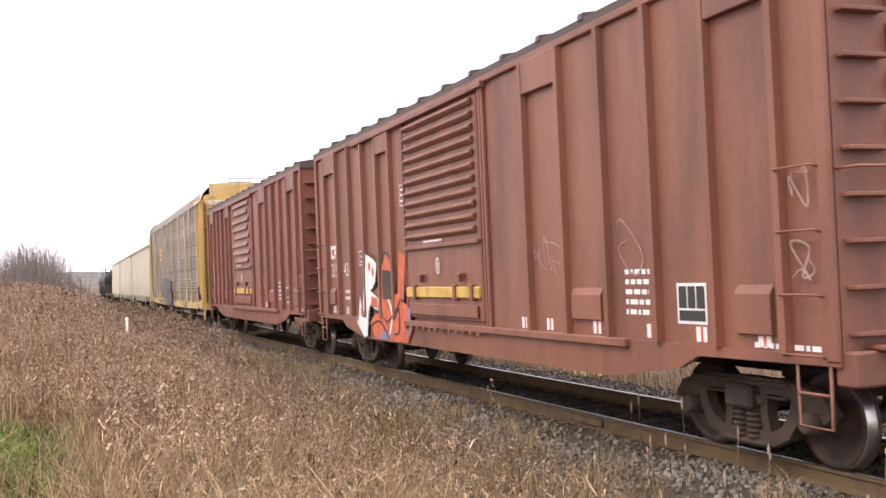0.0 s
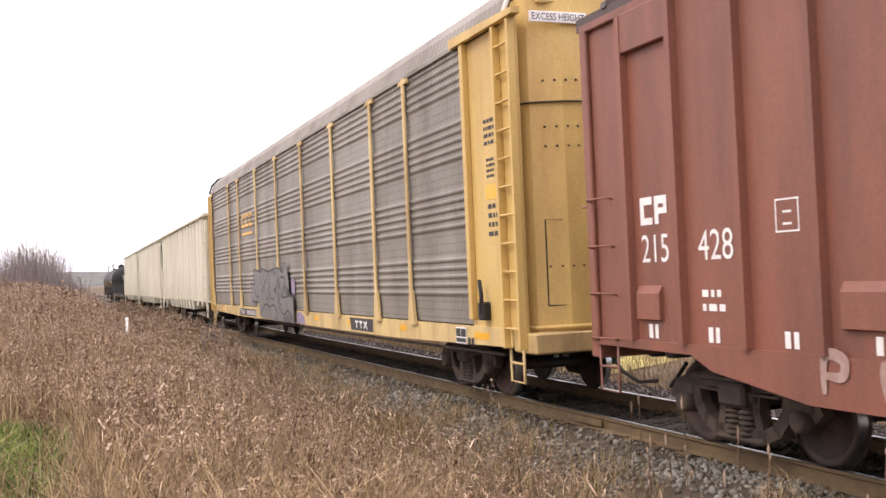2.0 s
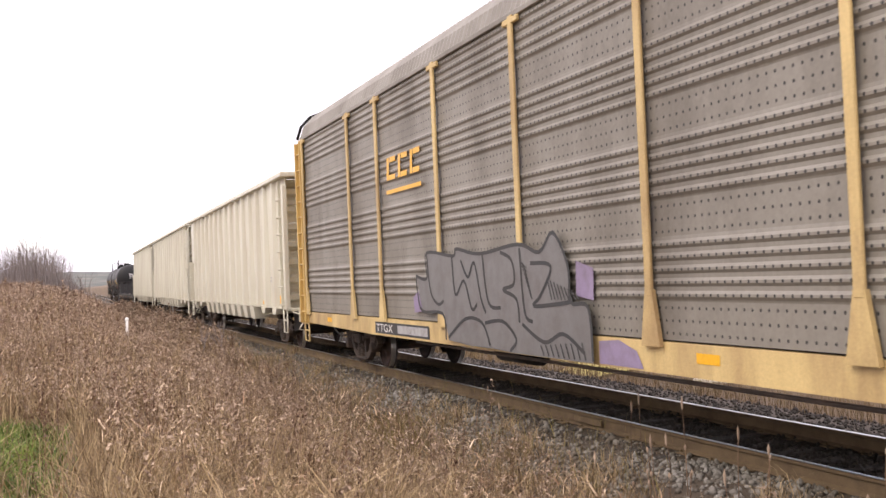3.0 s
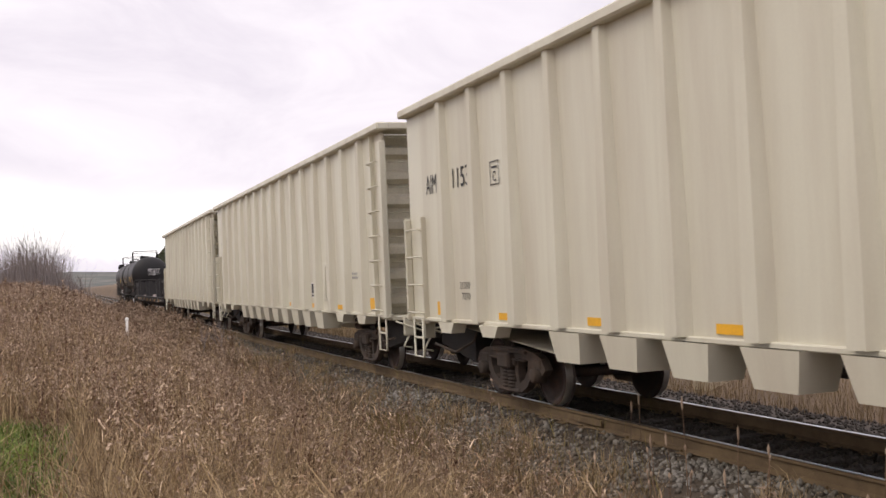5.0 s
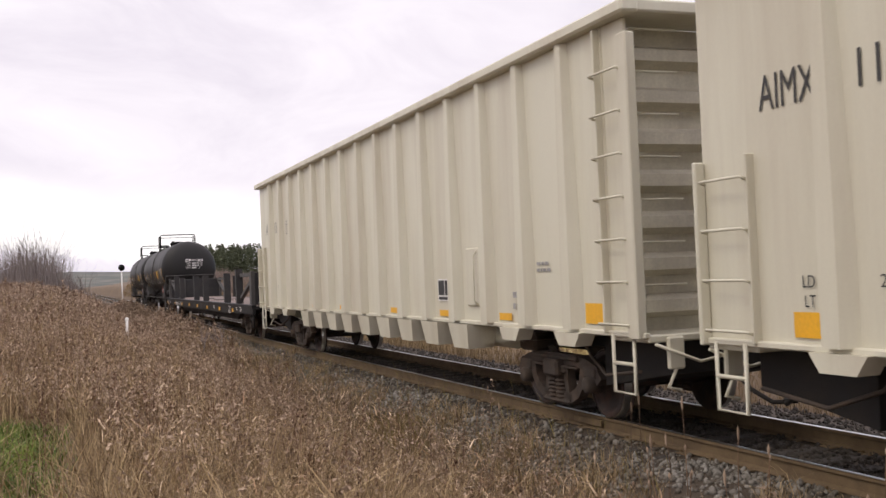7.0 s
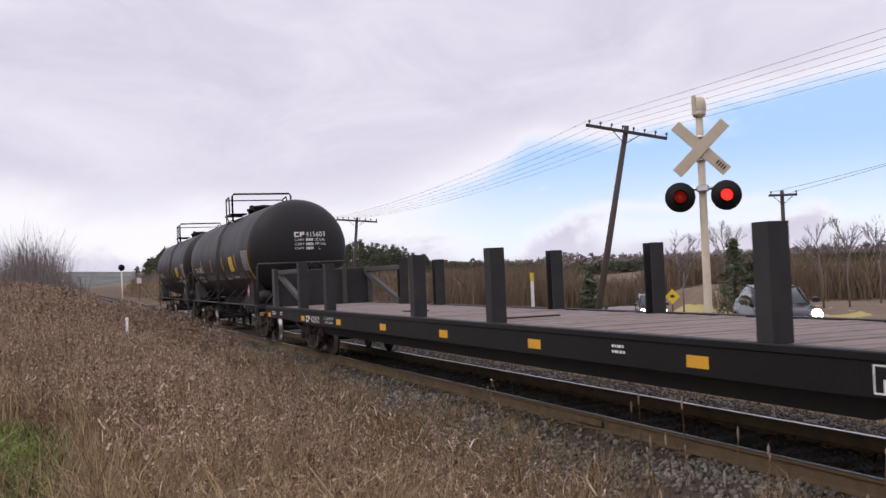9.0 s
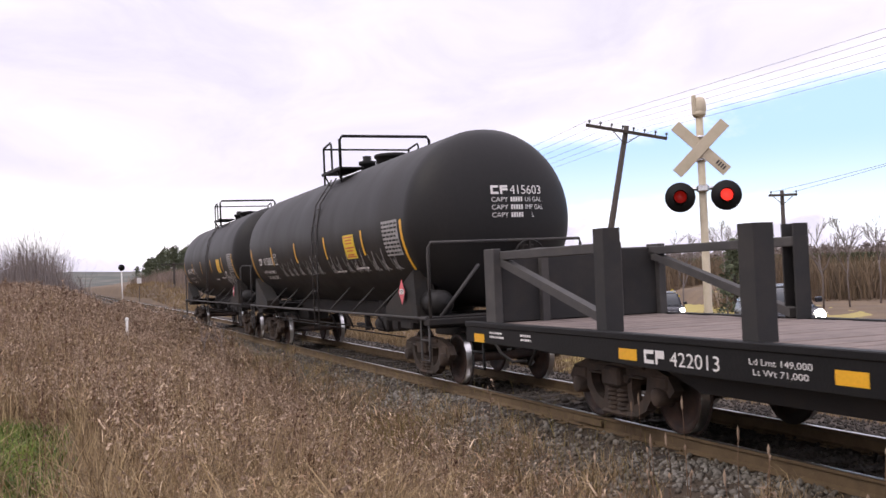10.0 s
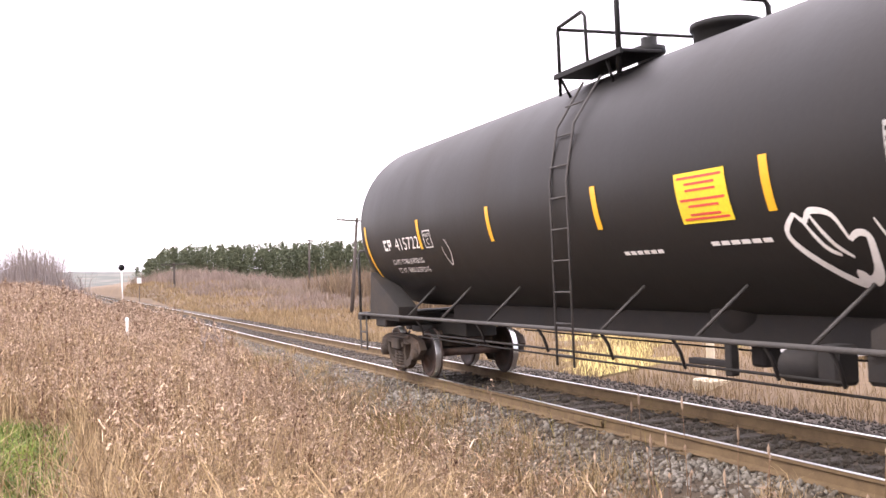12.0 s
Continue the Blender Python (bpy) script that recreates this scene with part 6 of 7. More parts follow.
    part("brake_wheel", Shape().lathe([(-0.02, 0.27), (0.0, 0.29), (0.02, 0.27), (0.0, 0.25)], (0.35, -8.15, 2.1), "y", 22).box(0.33, 0.37, -8.17, -8.13, 1.83, 2.37, 0.005).box(0.08, 0.62, -8.17, -8.13, 2.08, 2.12, 0.005).box(0.25, 0.45, -8.12, -7.95, 1.2, 2.3, 0.02), DARK, car)
    # added box, only the stub sills are real: keeps the gap below the belly dark
    part("centre_sill", Shape().box(-0.40, 0.40, -5.5, 5.5, 0.98, 1.36, 0.03), DARK, car)
    part("brake_cylinder", Shape().box(-1.2, -0.95, -5.0, -4.75, 0.80, 1.14, 0.03).lathe([(-4.75, 0.0), (-4.72, 0.15), (-4.3, 0.15), (-4.25, 0.05)], (-1.08, 0, 0.93), "y", 14), DARK, car)
    part("brake_valve", Shape().box(-1.2, -0.95, -5.7, -5.3, 0.84, 1.14, 0.04), DARK, car)
    part("lever_guide", Shape().box(-1.2, -1.1, -3.6, -3.5, 0.78, 1.1, 0.01).box(-1.2, -1.1, -3.6, -2.9, 0.86, 0.92, 0.01), DARK, car)
    part("brake_reservoir", Shape().lathe([(-0.5, 0.0), (-0.48, 0.15), (-0.38, 0.22), (0.38, 0.22), (0.48, 0.15), (0.5, 0.0)], (-1.1, -7.35, 1.38), "y", 16), TANK, car)
    part("outlet_sump", Shape().lathe([(-0.4, 0.0), (-0.36, 0.3), (-0.1, 0.55), (0.1, 0.6)], (0, -2.6, 1.35), "z", 18).box(-0.12, 0.12, -2.72, -2.48, 0.72, 1.0, 0.03), DARK, car)
    # ladder to the top platform
    lad = part("ladder", Shape().tube([(-1.57, -0.76, 0.72), (-1.57, -0.76, 2.9), (-1.44, -0.76, 3.55), (-1.05, -0.76, 4.12)], 0.015, 6).tube([(-1.57, -1.18, 0.72), (-1.57, -1.18, 2.9), (-1.44, -1.18, 3.55), (-1.05, -1.18, 4.12)], 0.015, 6), FLATGREY, car)
    for k in range(9):
        z = 0.85 + 0.37 * k
        x = -1.57 if z < 2.95 else -1.57 + 0.42 * ((z - 2.95) / 1.2) ** 1.4
        part("rung", Shape().tube([(x, -0.76, z), (x, -1.18, z)], 0.011, 5), FLATGREY, lad)
    plat = part("top_platform", Shape().box(-1.12, -0.55, -1.75, -0.12, 4.28, 4.32, 0.008).box(-1.12, -1.08, -1.75, -0.12, 4.26, 4.33, 0.006), BLACK, car, "steel grating platform with handrails")
    part("walkway", Shape().box(0.55, 1.12, -1.45, -0.12, 4.28, 4.32, 0.008), BLACK, plat)
    for sx in (-1, 1):
        x = sx * 1.06
        part("handrail", Shape().tube([(x, -0.18, 4.05), (x, -0.18, 4.88), (x, -0.20, 4.92), (x, -0.80, 4.97), (x, -0.88, 4.90), (x, -0.90, 4.30)], 0.024, 6), BLACK, plat)
        part("platform_bracket", Shape().tube([(sx * 1.06, -0.2, 4.28), (sx * 0.95, -0.25, 4.02)], 0.02, 5), BLACK, plat)
        part("platform_bracket", Shape().tube([(sx * 1.06, -1.35, 4.28), (sx * 0.95, -1.3, 4.02)], 0.02, 5), BLACK, plat)
    part("handrail", Shape().tube([(-1.06, -0.18, 4.90), (1.06, -0.18, 4.90)], 0.022, 6), BLACK, plat)
    part("handrail", Shape().tube([(-1.06, -1.62, 4.05), (-1.06, -1.62, 4.94), (-1.0, -1.62, 5.02), (1.0, -1.62, 5.02), (1.06, -1.62, 4.94), (1.06, -1.62, 4.05)], 0.034, 8), BLACK, plat)
    part("manway", Shape().lathe([(0.0, 0.36), (0.22, 0.36), (0.24, 0.40), (0.30, 0.40), (0.32, 0.34), (0.36, 0.0)], (-0.05, -2.25, 4.22), "z", 20), BLACK, plat)
    part("safety_valve", Shape().lathe([(0.0, 0.15), (0.2, 0.15), (0.22, 0.2), (0.3, 0.2), (0.32, 0.1), (0.42, 0.1), (0.44, 0.0)], (-0.25, -1.0, 4.22), "z", 14), BLACK, plat)
    return car


# ---- make up the train: each car and where its middle is when the clip starts ----
TRAIN = [
    (boxcar("boxcar", "rust-brown ribbed boxcar with plug door and orange spray paint", OXIDE, "215434", 11, True), 14.30),
    (boxcar("boxcar", "dark rust-brown ribbed boxcar with faded white scrawls", OXIDE2, "215428", 8, False), 31.80),
    (car_carrier(), 55.20),
    (hopper("clean cream painted hopper wagon with ribbed sides", "1153", 1), 80.65),
    (hopper("cream hopper wagon with ribbed sides and rust specks", "1123", 2), 102.15),
    (hopper("cream hopper wagon at the end of the cream group", "1140", 3), 123.55),
    (flat_wagon(), 149.05),
    (tank_wagon("415603", "tags", "black tank wagon with a row of grey tags"), 172.58),
    (tank_wagon("415722", "big", "black tank wagon with a bold white tag, last in the train"), 190.43),
]


# ---- lineside things ----
def crossing_signal():
    m = Matrix.Translation((5.28, 17.46, -0.299)) @ Matrix.Scale(1.16, 4)
    sig = thing("crossing_signal", "cream level crossing mast with crossbuck, bell and two red lamps", "crossing signal", m=m)
    base = (float(land(5.28, 17.46)) + 0.299) / 1.16
    part("mast", Shape().lathe([(base, 0.075), (4.45, 0.064), (4.46, 0.0)], (0, 0, 0), "z", 16), MASTMAT, sig)
    part("foot", Shape().box(-0.25, 0.25, -0.25, 0.25, base - 0.1, base + 0.12, 0.03), MASTMAT, sig)
    turn = Matrix.Rotation(radians(-33), 4, "Z")
    blades = []
    for k, a in enumerate((45, -45)):
        b = part("crossbuck_board", Shape().box(-0.60, 0.60, -0.012, 0.012, -0.098, 0.098, 0.006), MASTMAT, sig, "weathered white crossbuck board")
        b.matrix_basis = Matrix.Translation((0, 0, 3.86)) @ turn @ pose(0, -0.10 - 0.03 * k, 0, 0, a, 0)
        blades.append(b)
    mk = Shape()
    for k in range(4):
        mk.quad((0.36 + 0.05 * k, -0.0135, -0.03), (0.39 + 0.05 * k, -0.0135, -0.03), (0.39 + 0.05 * k, -0.0135, 0.05), (0.36 + 0.05 * k, -0.0135, 0.05))
    part("board_mark", mk, BLACKINK, blades[0])
    for z in (3.66, 4.06):
        part("clamp_band", Shape().lathe([(z - 0.03, 0.066), (z - 0.03, 0.085), (z + 0.03, 0.085), (z + 0.03, 0.066)], (0, 0, 0), "z", 16), CHROME, sig)
    bell = part("bell", Shape().lathe([(4.42, 0.0), (4.42, 0.1), (4.48, 0.12), (4.52, 0.10)], (0, 0, 0), "z", 14).lathe([(4.46, 0.09), (4.55, 0.115), (4.68, 0.11), (4.76, 0.07), (4.78, 0.0)], (0.02, 0, 0), "z", 16).box(-0.13, -0.07, -0.04, 0.04, 4.44, 4.80, 0.015), MASTMAT, sig)
    arm = part("lamp_arm", Shape().tube([(-0.42, 0, 0), (0.42, 0, 0)], 0.035, 8).box(-0.1, 0.1, -0.1, 0.1, -0.06, 0.06, 0.02), CHROME, sig)
    arm.matrix_basis = Matrix.Translation((0, 0, 3.16)) @ turn @ pose(0, -0.06, 0)
    for k, x in enumerate((-0.39, 0.39)):
        bk = part("lamp_backboard", Shape().lathe([(0.0, 0.0), (0.0, 0.255), (0.02, 0.262), (0.03, 0.255), (0.03, 0.0)], (0, 0, 0), "y", 32), BLACK, sig, "round black lamp backboard")
        bk.matrix_basis = Matrix.Translation((0, 0, 3.02)) @ turn @ pose(x, -0.14, 0)
        part("hood", Shape().lathe([(-0.22, 0.118), (-0.0, 0.125), (0.0, 0.115), (-0.21, 0.110)], (0, 0, 0), "y", 24), BLACK, bk)
        part("lens", Shape().lathe([(-0.035, 0.0), (-0.03, 0.06), (-0.01, 0.105), (-0.004, 0.11)], (0, 0, 0), "y", 20), LENS_ON if k else LENS_OFF, bk, "glowing red lens" if k else "dim red lens")
        part("lamp_case", Shape().lathe([(0.03, 0.13), (0.16, 0.11), (0.18, 0.0)], (0, 0, 0), "y", 16), BLACK, bk)
    return sig


crossing_signal()


def utility_pole(x, y, top, lean, arm, pins, heading, label, lean_y=0.0):
    base = float(land(x, y)) - 0.4
    p = thing("utility_pole", label, "utility pole", "poles along the line", m=pose(x, y, base, lean_y, lean, 0))
    h = top - base
    part("pole", Shape().tube([(0, 0, 0), (0, 0, h * 0.5), (0, 0, h)], 0.15, 10, 0.10), POLEWOOD, p)
    rot = Matrix.Rotation(radians(heading), 4, "Z")
    a = part("crossarm", Shape().box(-arm / 2, arm / 2, -0.06, 0.06, -0.06, 0.06, 0.01), POLEWOOD, p)
    a.matrix_basis = Matrix.Translation((0, 0, h - 0.25)) @ rot @ pose(0, -0.13, 0)
    b = Shape()
    for s in (-1, 1):
        b.tube([(s * 0.55, -0.13, -0.04), (0, -0.11, -0.5)], 0.018, 5)
    br = part("arm_brace", b, POLEWOOD, p)
    br.matrix_basis = Matrix.Translation((0, 0, h - 0.25)) @ rot
    for k in range(pins):
        xx = -arm / 2 + 0.08 + (arm - 0.16) * k / max(pins - 1, 1)
        if abs(xx) < 0.12:
            continue
        part("insulator", Shape().lathe([(0.05, 0.02), (0.12, 0.025), (0.13, 0.05), (0.2, 0.045), (0.22, 0.0)], (xx, -0.13, 0), "z", 8), GLASS, a)
    return p


utility_pole(12.84, 35.8, 7.55, 9.6, 3.3, 8, -14, "leaning dark wooden telegraph pole with a long crossarm", 5.7)
utility_pole(13.4, 72.0, 6.25, 5.5, 3.0, 8, -14, "slightly leaning dark telegraph pole beside the line")
utility_pole(7.5, 129.2, 4.6, 0, 3.0, 6, -10, "distant dark telegraph pole before the pines")
utility_pole(29.15, 43.9, 5.5, 0, 1.5, 2, -20, "upright road-side utility pole with a short crossarm")
utility_pole(24.0, 128.0, 7.0, 2, 3.0, 6, -14, "distant telegraph pole before the pines")


def wires():
    s = Shape()
    for k in range(6):
        off = -1.45 + 0.58 * k
        pts = []
        a, b = Vector((14.3 + off, 35.2 - 0.2 * off, 7.45 - 0.12 * off)), Vector((13.4 + off, -9.0, 7.9 - 0.05 * off))
        for i in range(15):
            t = i / 14
            p = a.lerp(b, t)
            p.z -= 0.25 * 4 * t * (1 - t)
            pts.append(p)
        s.tube(pts, 0.007, 4)
        c = Vector((13.4 + off * 0.9, 72.0, 6.2))
        s.tube([a.lerp(c, i / 10) - Vector((0, 0, 1.0 * 4 * (i / 10) * (1 - i / 10) * 0.5)) for i in range(11)], 0.007, 4)
    for k in range(2):
        a, b = Vector((29.15 + (k - 0.5) * 1.4, 43.9, 5.4)), Vector((32.0, 20.0, 8.6 + 0.5 * k))
        s.tube([a.lerp(b, i / 10) - Vector((0, 0, 0.5 * 4 * (i / 10) * (1 - i / 10) * 0.5)) for i in range(11)], 0.012, 4)
    solid("overhead_wires", s, WIRE, "thin sagging telegraph wires between the poles", "wires", kind="stuff")


wires()


def small_markers():
    solid("marker_post", Shape().tube([(0, 0, -0.3), (0.01, 0, 0.40), (0.015, 0, 0.83)], 0.045, 10, 0.042).lathe([(0.80, 0.055), (0.88, 0.055), (0.91, 0.0)], (0.015, 0, 0), "z", 10), WHITE, "short white plastic marker post in the grass", "marker post", m=pose(-4.86, 33.92, 0))
    # distant block signal and relay box
    x, y = 2.7, 149.6
    z = float(land(x, y))
    sg = thing("block_signal", "distant white signal mast with a round black head", "signal", m=pose(x, y, 0))
    part("mast", Shape().tube([(0, 0, z - 0.2), (0, 0, 4.2)], 0.085, 10), WHITE, sg)
    part("head", Shape().lathe([(-0.1, 0.0), (-0.1, 0.42), (0.05, 0.45), (0.08, 0.0)], (0, 0, 4.55), "y", 20).lathe([(-0.35, 0.14), (0.0, 0.14)], (0, 0, 4.55), "y", 12), BLACK, sg)
    x, y = 5.0, 149.5
    z = float(land(x, y))
    rb = thing("relay_box", "distant white lineside relay box on a post", "relay box", m=pose(x, y, 0))
    part("cabinet", Shape().box(-0.3, 0.3, -0.25, 0.25, 2.25, 2.95, 0.04).prism([(-0.36, 2.95), (0.36, 2.95), (0, 3.08)], "y", -0.3, 0.3), WHITE, rb)
    part("post", Shape().tube([(0, 0, z - 0.2), (0, 0, 2.3)], 0.05, 8), POLEWOOD, rb)
    x, y = 19.2, 53.9
    z = float(land(x, y))
    mk = thing("gas_marker", "white marker post with a yellow cap", "marker post", m=pose(x, y, 0))
    part("post", Shape().box(-0.09, 0.09, -0.05, 0.05, z - 0.1, 1.2, 0.01), WHITE, mk)
    part("cap", Shape().box(-0.1, 0.1, -0.06, 0.06, 1.2, 1.7, 0.01), SIGNYEL, mk, "yellow cap")
    x, y = 27.2, 51.6
    z = float(land(x, y))
    sn = thing("road_sign", "yellow diamond warning sign on a thin post", "road sign", m=pose(x, y, 0, 0, 0, -28))
    part("post", Shape().tube([(0, 0, z - 0.2), (0, 0, 0.2)], 0.035, 8), FRAME, sn)
    part("plate", Shape().prism([(0, -0.5), (0.45, -0.05), (0, 0.40), (-0.45, -0.05)], "y", -0.05, -0.03), SIGNYEL, sn, "yellow diamond plate")
    part("sign_mark", Shape().box(-0.12, 0.12, -0.056, -0.052, -0.12, 0.05), BLACKINK, sn)
    x, y = 18.5, 42.9
    z = float(land(x, y))
    hy = thing("hydrant", "small yellow hydrant at the roadside", "hydrant", m=pose(x, y, z))
    part("barrel", Shape().lathe([(0, 0.16), (0.08, 0.16), (0.1, 0.11), (0.55, 0.11), (0.6, 0.14), (0.7, 0.10), (0.78, 0.0)], (0, 0, 0), "z", 14), SIGNYEL, hy)
    part("outlet", Shape().tube([(-0.2, 0, 0.42), (0.2, 0, 0.42)], 0.06, 8), SIGNYEL, hy)


small_markers()


# ---- road vehicles ----
def loft(sections):
    """A skin through equal cross-sections of (x, z) points at stations along y."""
    s = Shape()
    n = len(sections[0][1])
    for y, pts in sections:
        s.v += [(x, y, z) for x, z in pts]
    for k in range(len(sections) - 1):
        for i in range(n):
            j = (i + 1) % n
            s.face((k * n + i, k * n + j, (k + 1) * n + j, (k + 1) * n + i), True)
    s.face(list(range(n))[::-1])
    s.face([(len(sections) - 1) * n + i for i in range(n)])
    return s


def road_car(name, label, category, L, W, roof_z, belt, bonnet, cabin, screen_y):
    """A car whose nose points to -y."""
    car = thing(name, label, category, "waiting traffic")
    w = W / 2

    def ring(half, z0, z1, shoulder=0.86):
        return [(-half * 0.92, z0), (-half, z0 + 0.12), (-half, (z0 + z1) / 2), (-half * shoulder, z1), (half * shoulder, z1), (half, (z0 + z1) / 2), (half, z0 + 0.12), (half * 0.92, z0)]
    y0 = -L / 2
    body = loft([(y0, ring(w * 0.80, 0.30, bonnet - 0.18)), (y0 + 0.12, ring(w * 0.93, 0.22, bonnet - 0.10)), (y0 + 0.5, ring(w, 0.20, bonnet - 0.02)), (screen_y, ring(w, 0.20, belt)), (0.6, ring(w, 0.20, belt + 0.02)), (L / 2 - 0.5, ring(w, 0.22, belt + 0.02)), (L / 2, ring(w * 0.88, 0.32, belt - 0.08))])
    part("body", body, CARPAINT, car)

    def cab(half, z):
        return [(-w * 0.90, belt - 0.03), (-half * 1.02, (belt + z) / 2), (-half, z - 0.05), (-half * 0.85, z), (half * 0.85, z), (half, z - 0.05), (half * 1.02, (belt + z) / 2), (w * 0.90, belt - 0.03)]
    part("cabin", loft([(screen_y + 0.05, cab(w * 0.88, belt + 0.02)), (screen_y + 0.75, cab(w * 0.74, roof_z - 0.03)), (screen_y + 1.5, cab(w * 0.72, roof_z)), (cabin - 0.7, cab(w * 0.72, roof_z - 0.03)), (cabin, cab(w * 0.80, belt + 0.05))]), GLASS, car, "dark glazed cabin")
    part("roof_panel", Shape().box(-w * 0.66, w * 0.66, screen_y + 0.8, cabin - 0.72, roof_z - 0.03, roof_z + 0.015, 0.02), CARPAINT, car)
    for sx in (-1, 1):
        part("roof_pillar", Shape().tube([(sx * w * 0.86, screen_y + 0.05, belt), (sx * w * 0.73, screen_y + 0.76, roof_z - 0.04)], 0.035, 6), CARPAINT, car)
        part("headlamp", Shape().lathe([(-0.09, 0.0), (-0.07, 0.10), (-0.02, 0.14), (0.08, 0.15)], (sx * w * 0.74, y0 + 0.02, bonnet - 0.15), "y", 14), LAMPGLOW, car, "lit headlamp")
        part("mirror", Shape().box(sx * (w + 0.10) - 0.10, sx * (w + 0.10) + 0.10, screen_y + 0.15, screen_y + 0.27, belt + 0.02, belt + 0.17, 0.03), CARPAINT, car)
        for yw in (y0 + 0.85, L / 2 - 0.9):
            tyre = part("wheel", Shape().lathe([(-0.10, 0.20), (-0.10, 0.29), (-0.07, 0.315), (0.07, 0.315), (0.10, 0.29), (0.10, 0.20)], (sx * (w - 0.10), yw, 0.315), "x", 22), RUBBER, car)
            part("rim", Shape().lathe([(sx * 0.06, 0.0), (sx * 0.07, 0.06), (sx * 0.05, 0.10), (sx * 0.08, 0.205)], (sx * (w - 0.10), yw, 0.315), "x", 18), CHROME, tyre)
    part("grille", Shape().box(-w * 0.42, w * 0.42, y0 - 0.015, y0 + 0.06, bonnet - 0.30, bonnet - 0.19, 0.01), BLACK, car)
    part("grille_trim", Shape().box(-w * 0.42, w * 0.42, y0 - 0.03, y0 - 0.01, bonnet - 0.20, bonnet - 0.18, 0.004), CHROME, car)
    part("bumper", Shape().box(-w * 0.86, w * 0.86, y0 - 0.05, y0 + 0.15, 0.30, 0.48, 0.04), CARPAINT, car)
    part("registration_plate", Shape().box(-0.16, 0.16, y0 - 0.065, y0 - 0.05, 0.36, 0.46, 0.004), WHITE, car, "pale blank plate")
    return car


SEDAN = road_car("sedan", "dark saloon car waiting with lit headlamps", "car", 4.5, 1.80, 1.42, 0.97, 0.93, 1.75, -0.95)
SUV = road_car("sport_utility", "dark sport utility vehicle with bright headlamps", "car", 4.5, 1.82, 1.72, 1.08, 1.04, 2.1, -0.95)
part("roof_rack", Shape().tube([(-0.6, -0.1, 1.77), (-0.6, 1.4, 1.77)], 0.02, 5).tube([(0.6, -0.1, 1.77), (0.6, 1.4, 1.77)], 0.02, 5), CHROME, SUV)


# ---- plants ----
def strips(rg, x, y, z, h, w, lean, segs=2):
    """Bent, tapering grass blades as one set of vertices and triangles."""
    n = len(x)
    a = rg.uniform(0, 2 * np.pi, n)
    la = rg.uniform(0, 2 * np.pi, n)
    dx, dy = np.cos(a) * w / 2, np.sin(a) * w / 2
    lx, ly = np.cos(la) * lean * h, np.sin(la) * lean * h
    V = np.empty((n, 5, 3))
    for i, (t, ww) in enumerate(((0, 1.0), (0.55, 0.75))):
        bx, by = x + lx * t * t, y + ly * t * t
        V[:, 2 * i] = np.stack([bx - dx * ww, by - dy * ww, z + h * t], -1)
        V[:, 2 * i + 1] = np.stack([bx + dx * ww, by + dy * ww, z + h * t], -1)
    V[:, 4] = np.stack([x + lx, y + ly, z + h * (1 - 0.25 * lean)], -1)
    tri = np.array([(0, 1, 3), (0, 3, 2), (2, 3, 4)])
    F = tri[None] + 5 * np.arange(n)[:, None, None]
    return V.reshape(-1, 3), F.reshape(-1, 3)


def clumpy(rg, x, y, scale=1.0):
    """Uneven growth over the meadow, between 0 and 1."""
    return 0.5 + 0.25 * (np.sin(2.1 * x * scale + 1.3 * y) + np.sin(1.7 * y * scale - 0.6 * x + 2)) * 0.7 + 0.3 * np.sin(5.3 * x + 4.1 * y) * 0.4


def weed_edge(y):
    return -2.32 + 0.10 * smooth(9, 16, y) + 0.85 * smooth(21, 42, y)


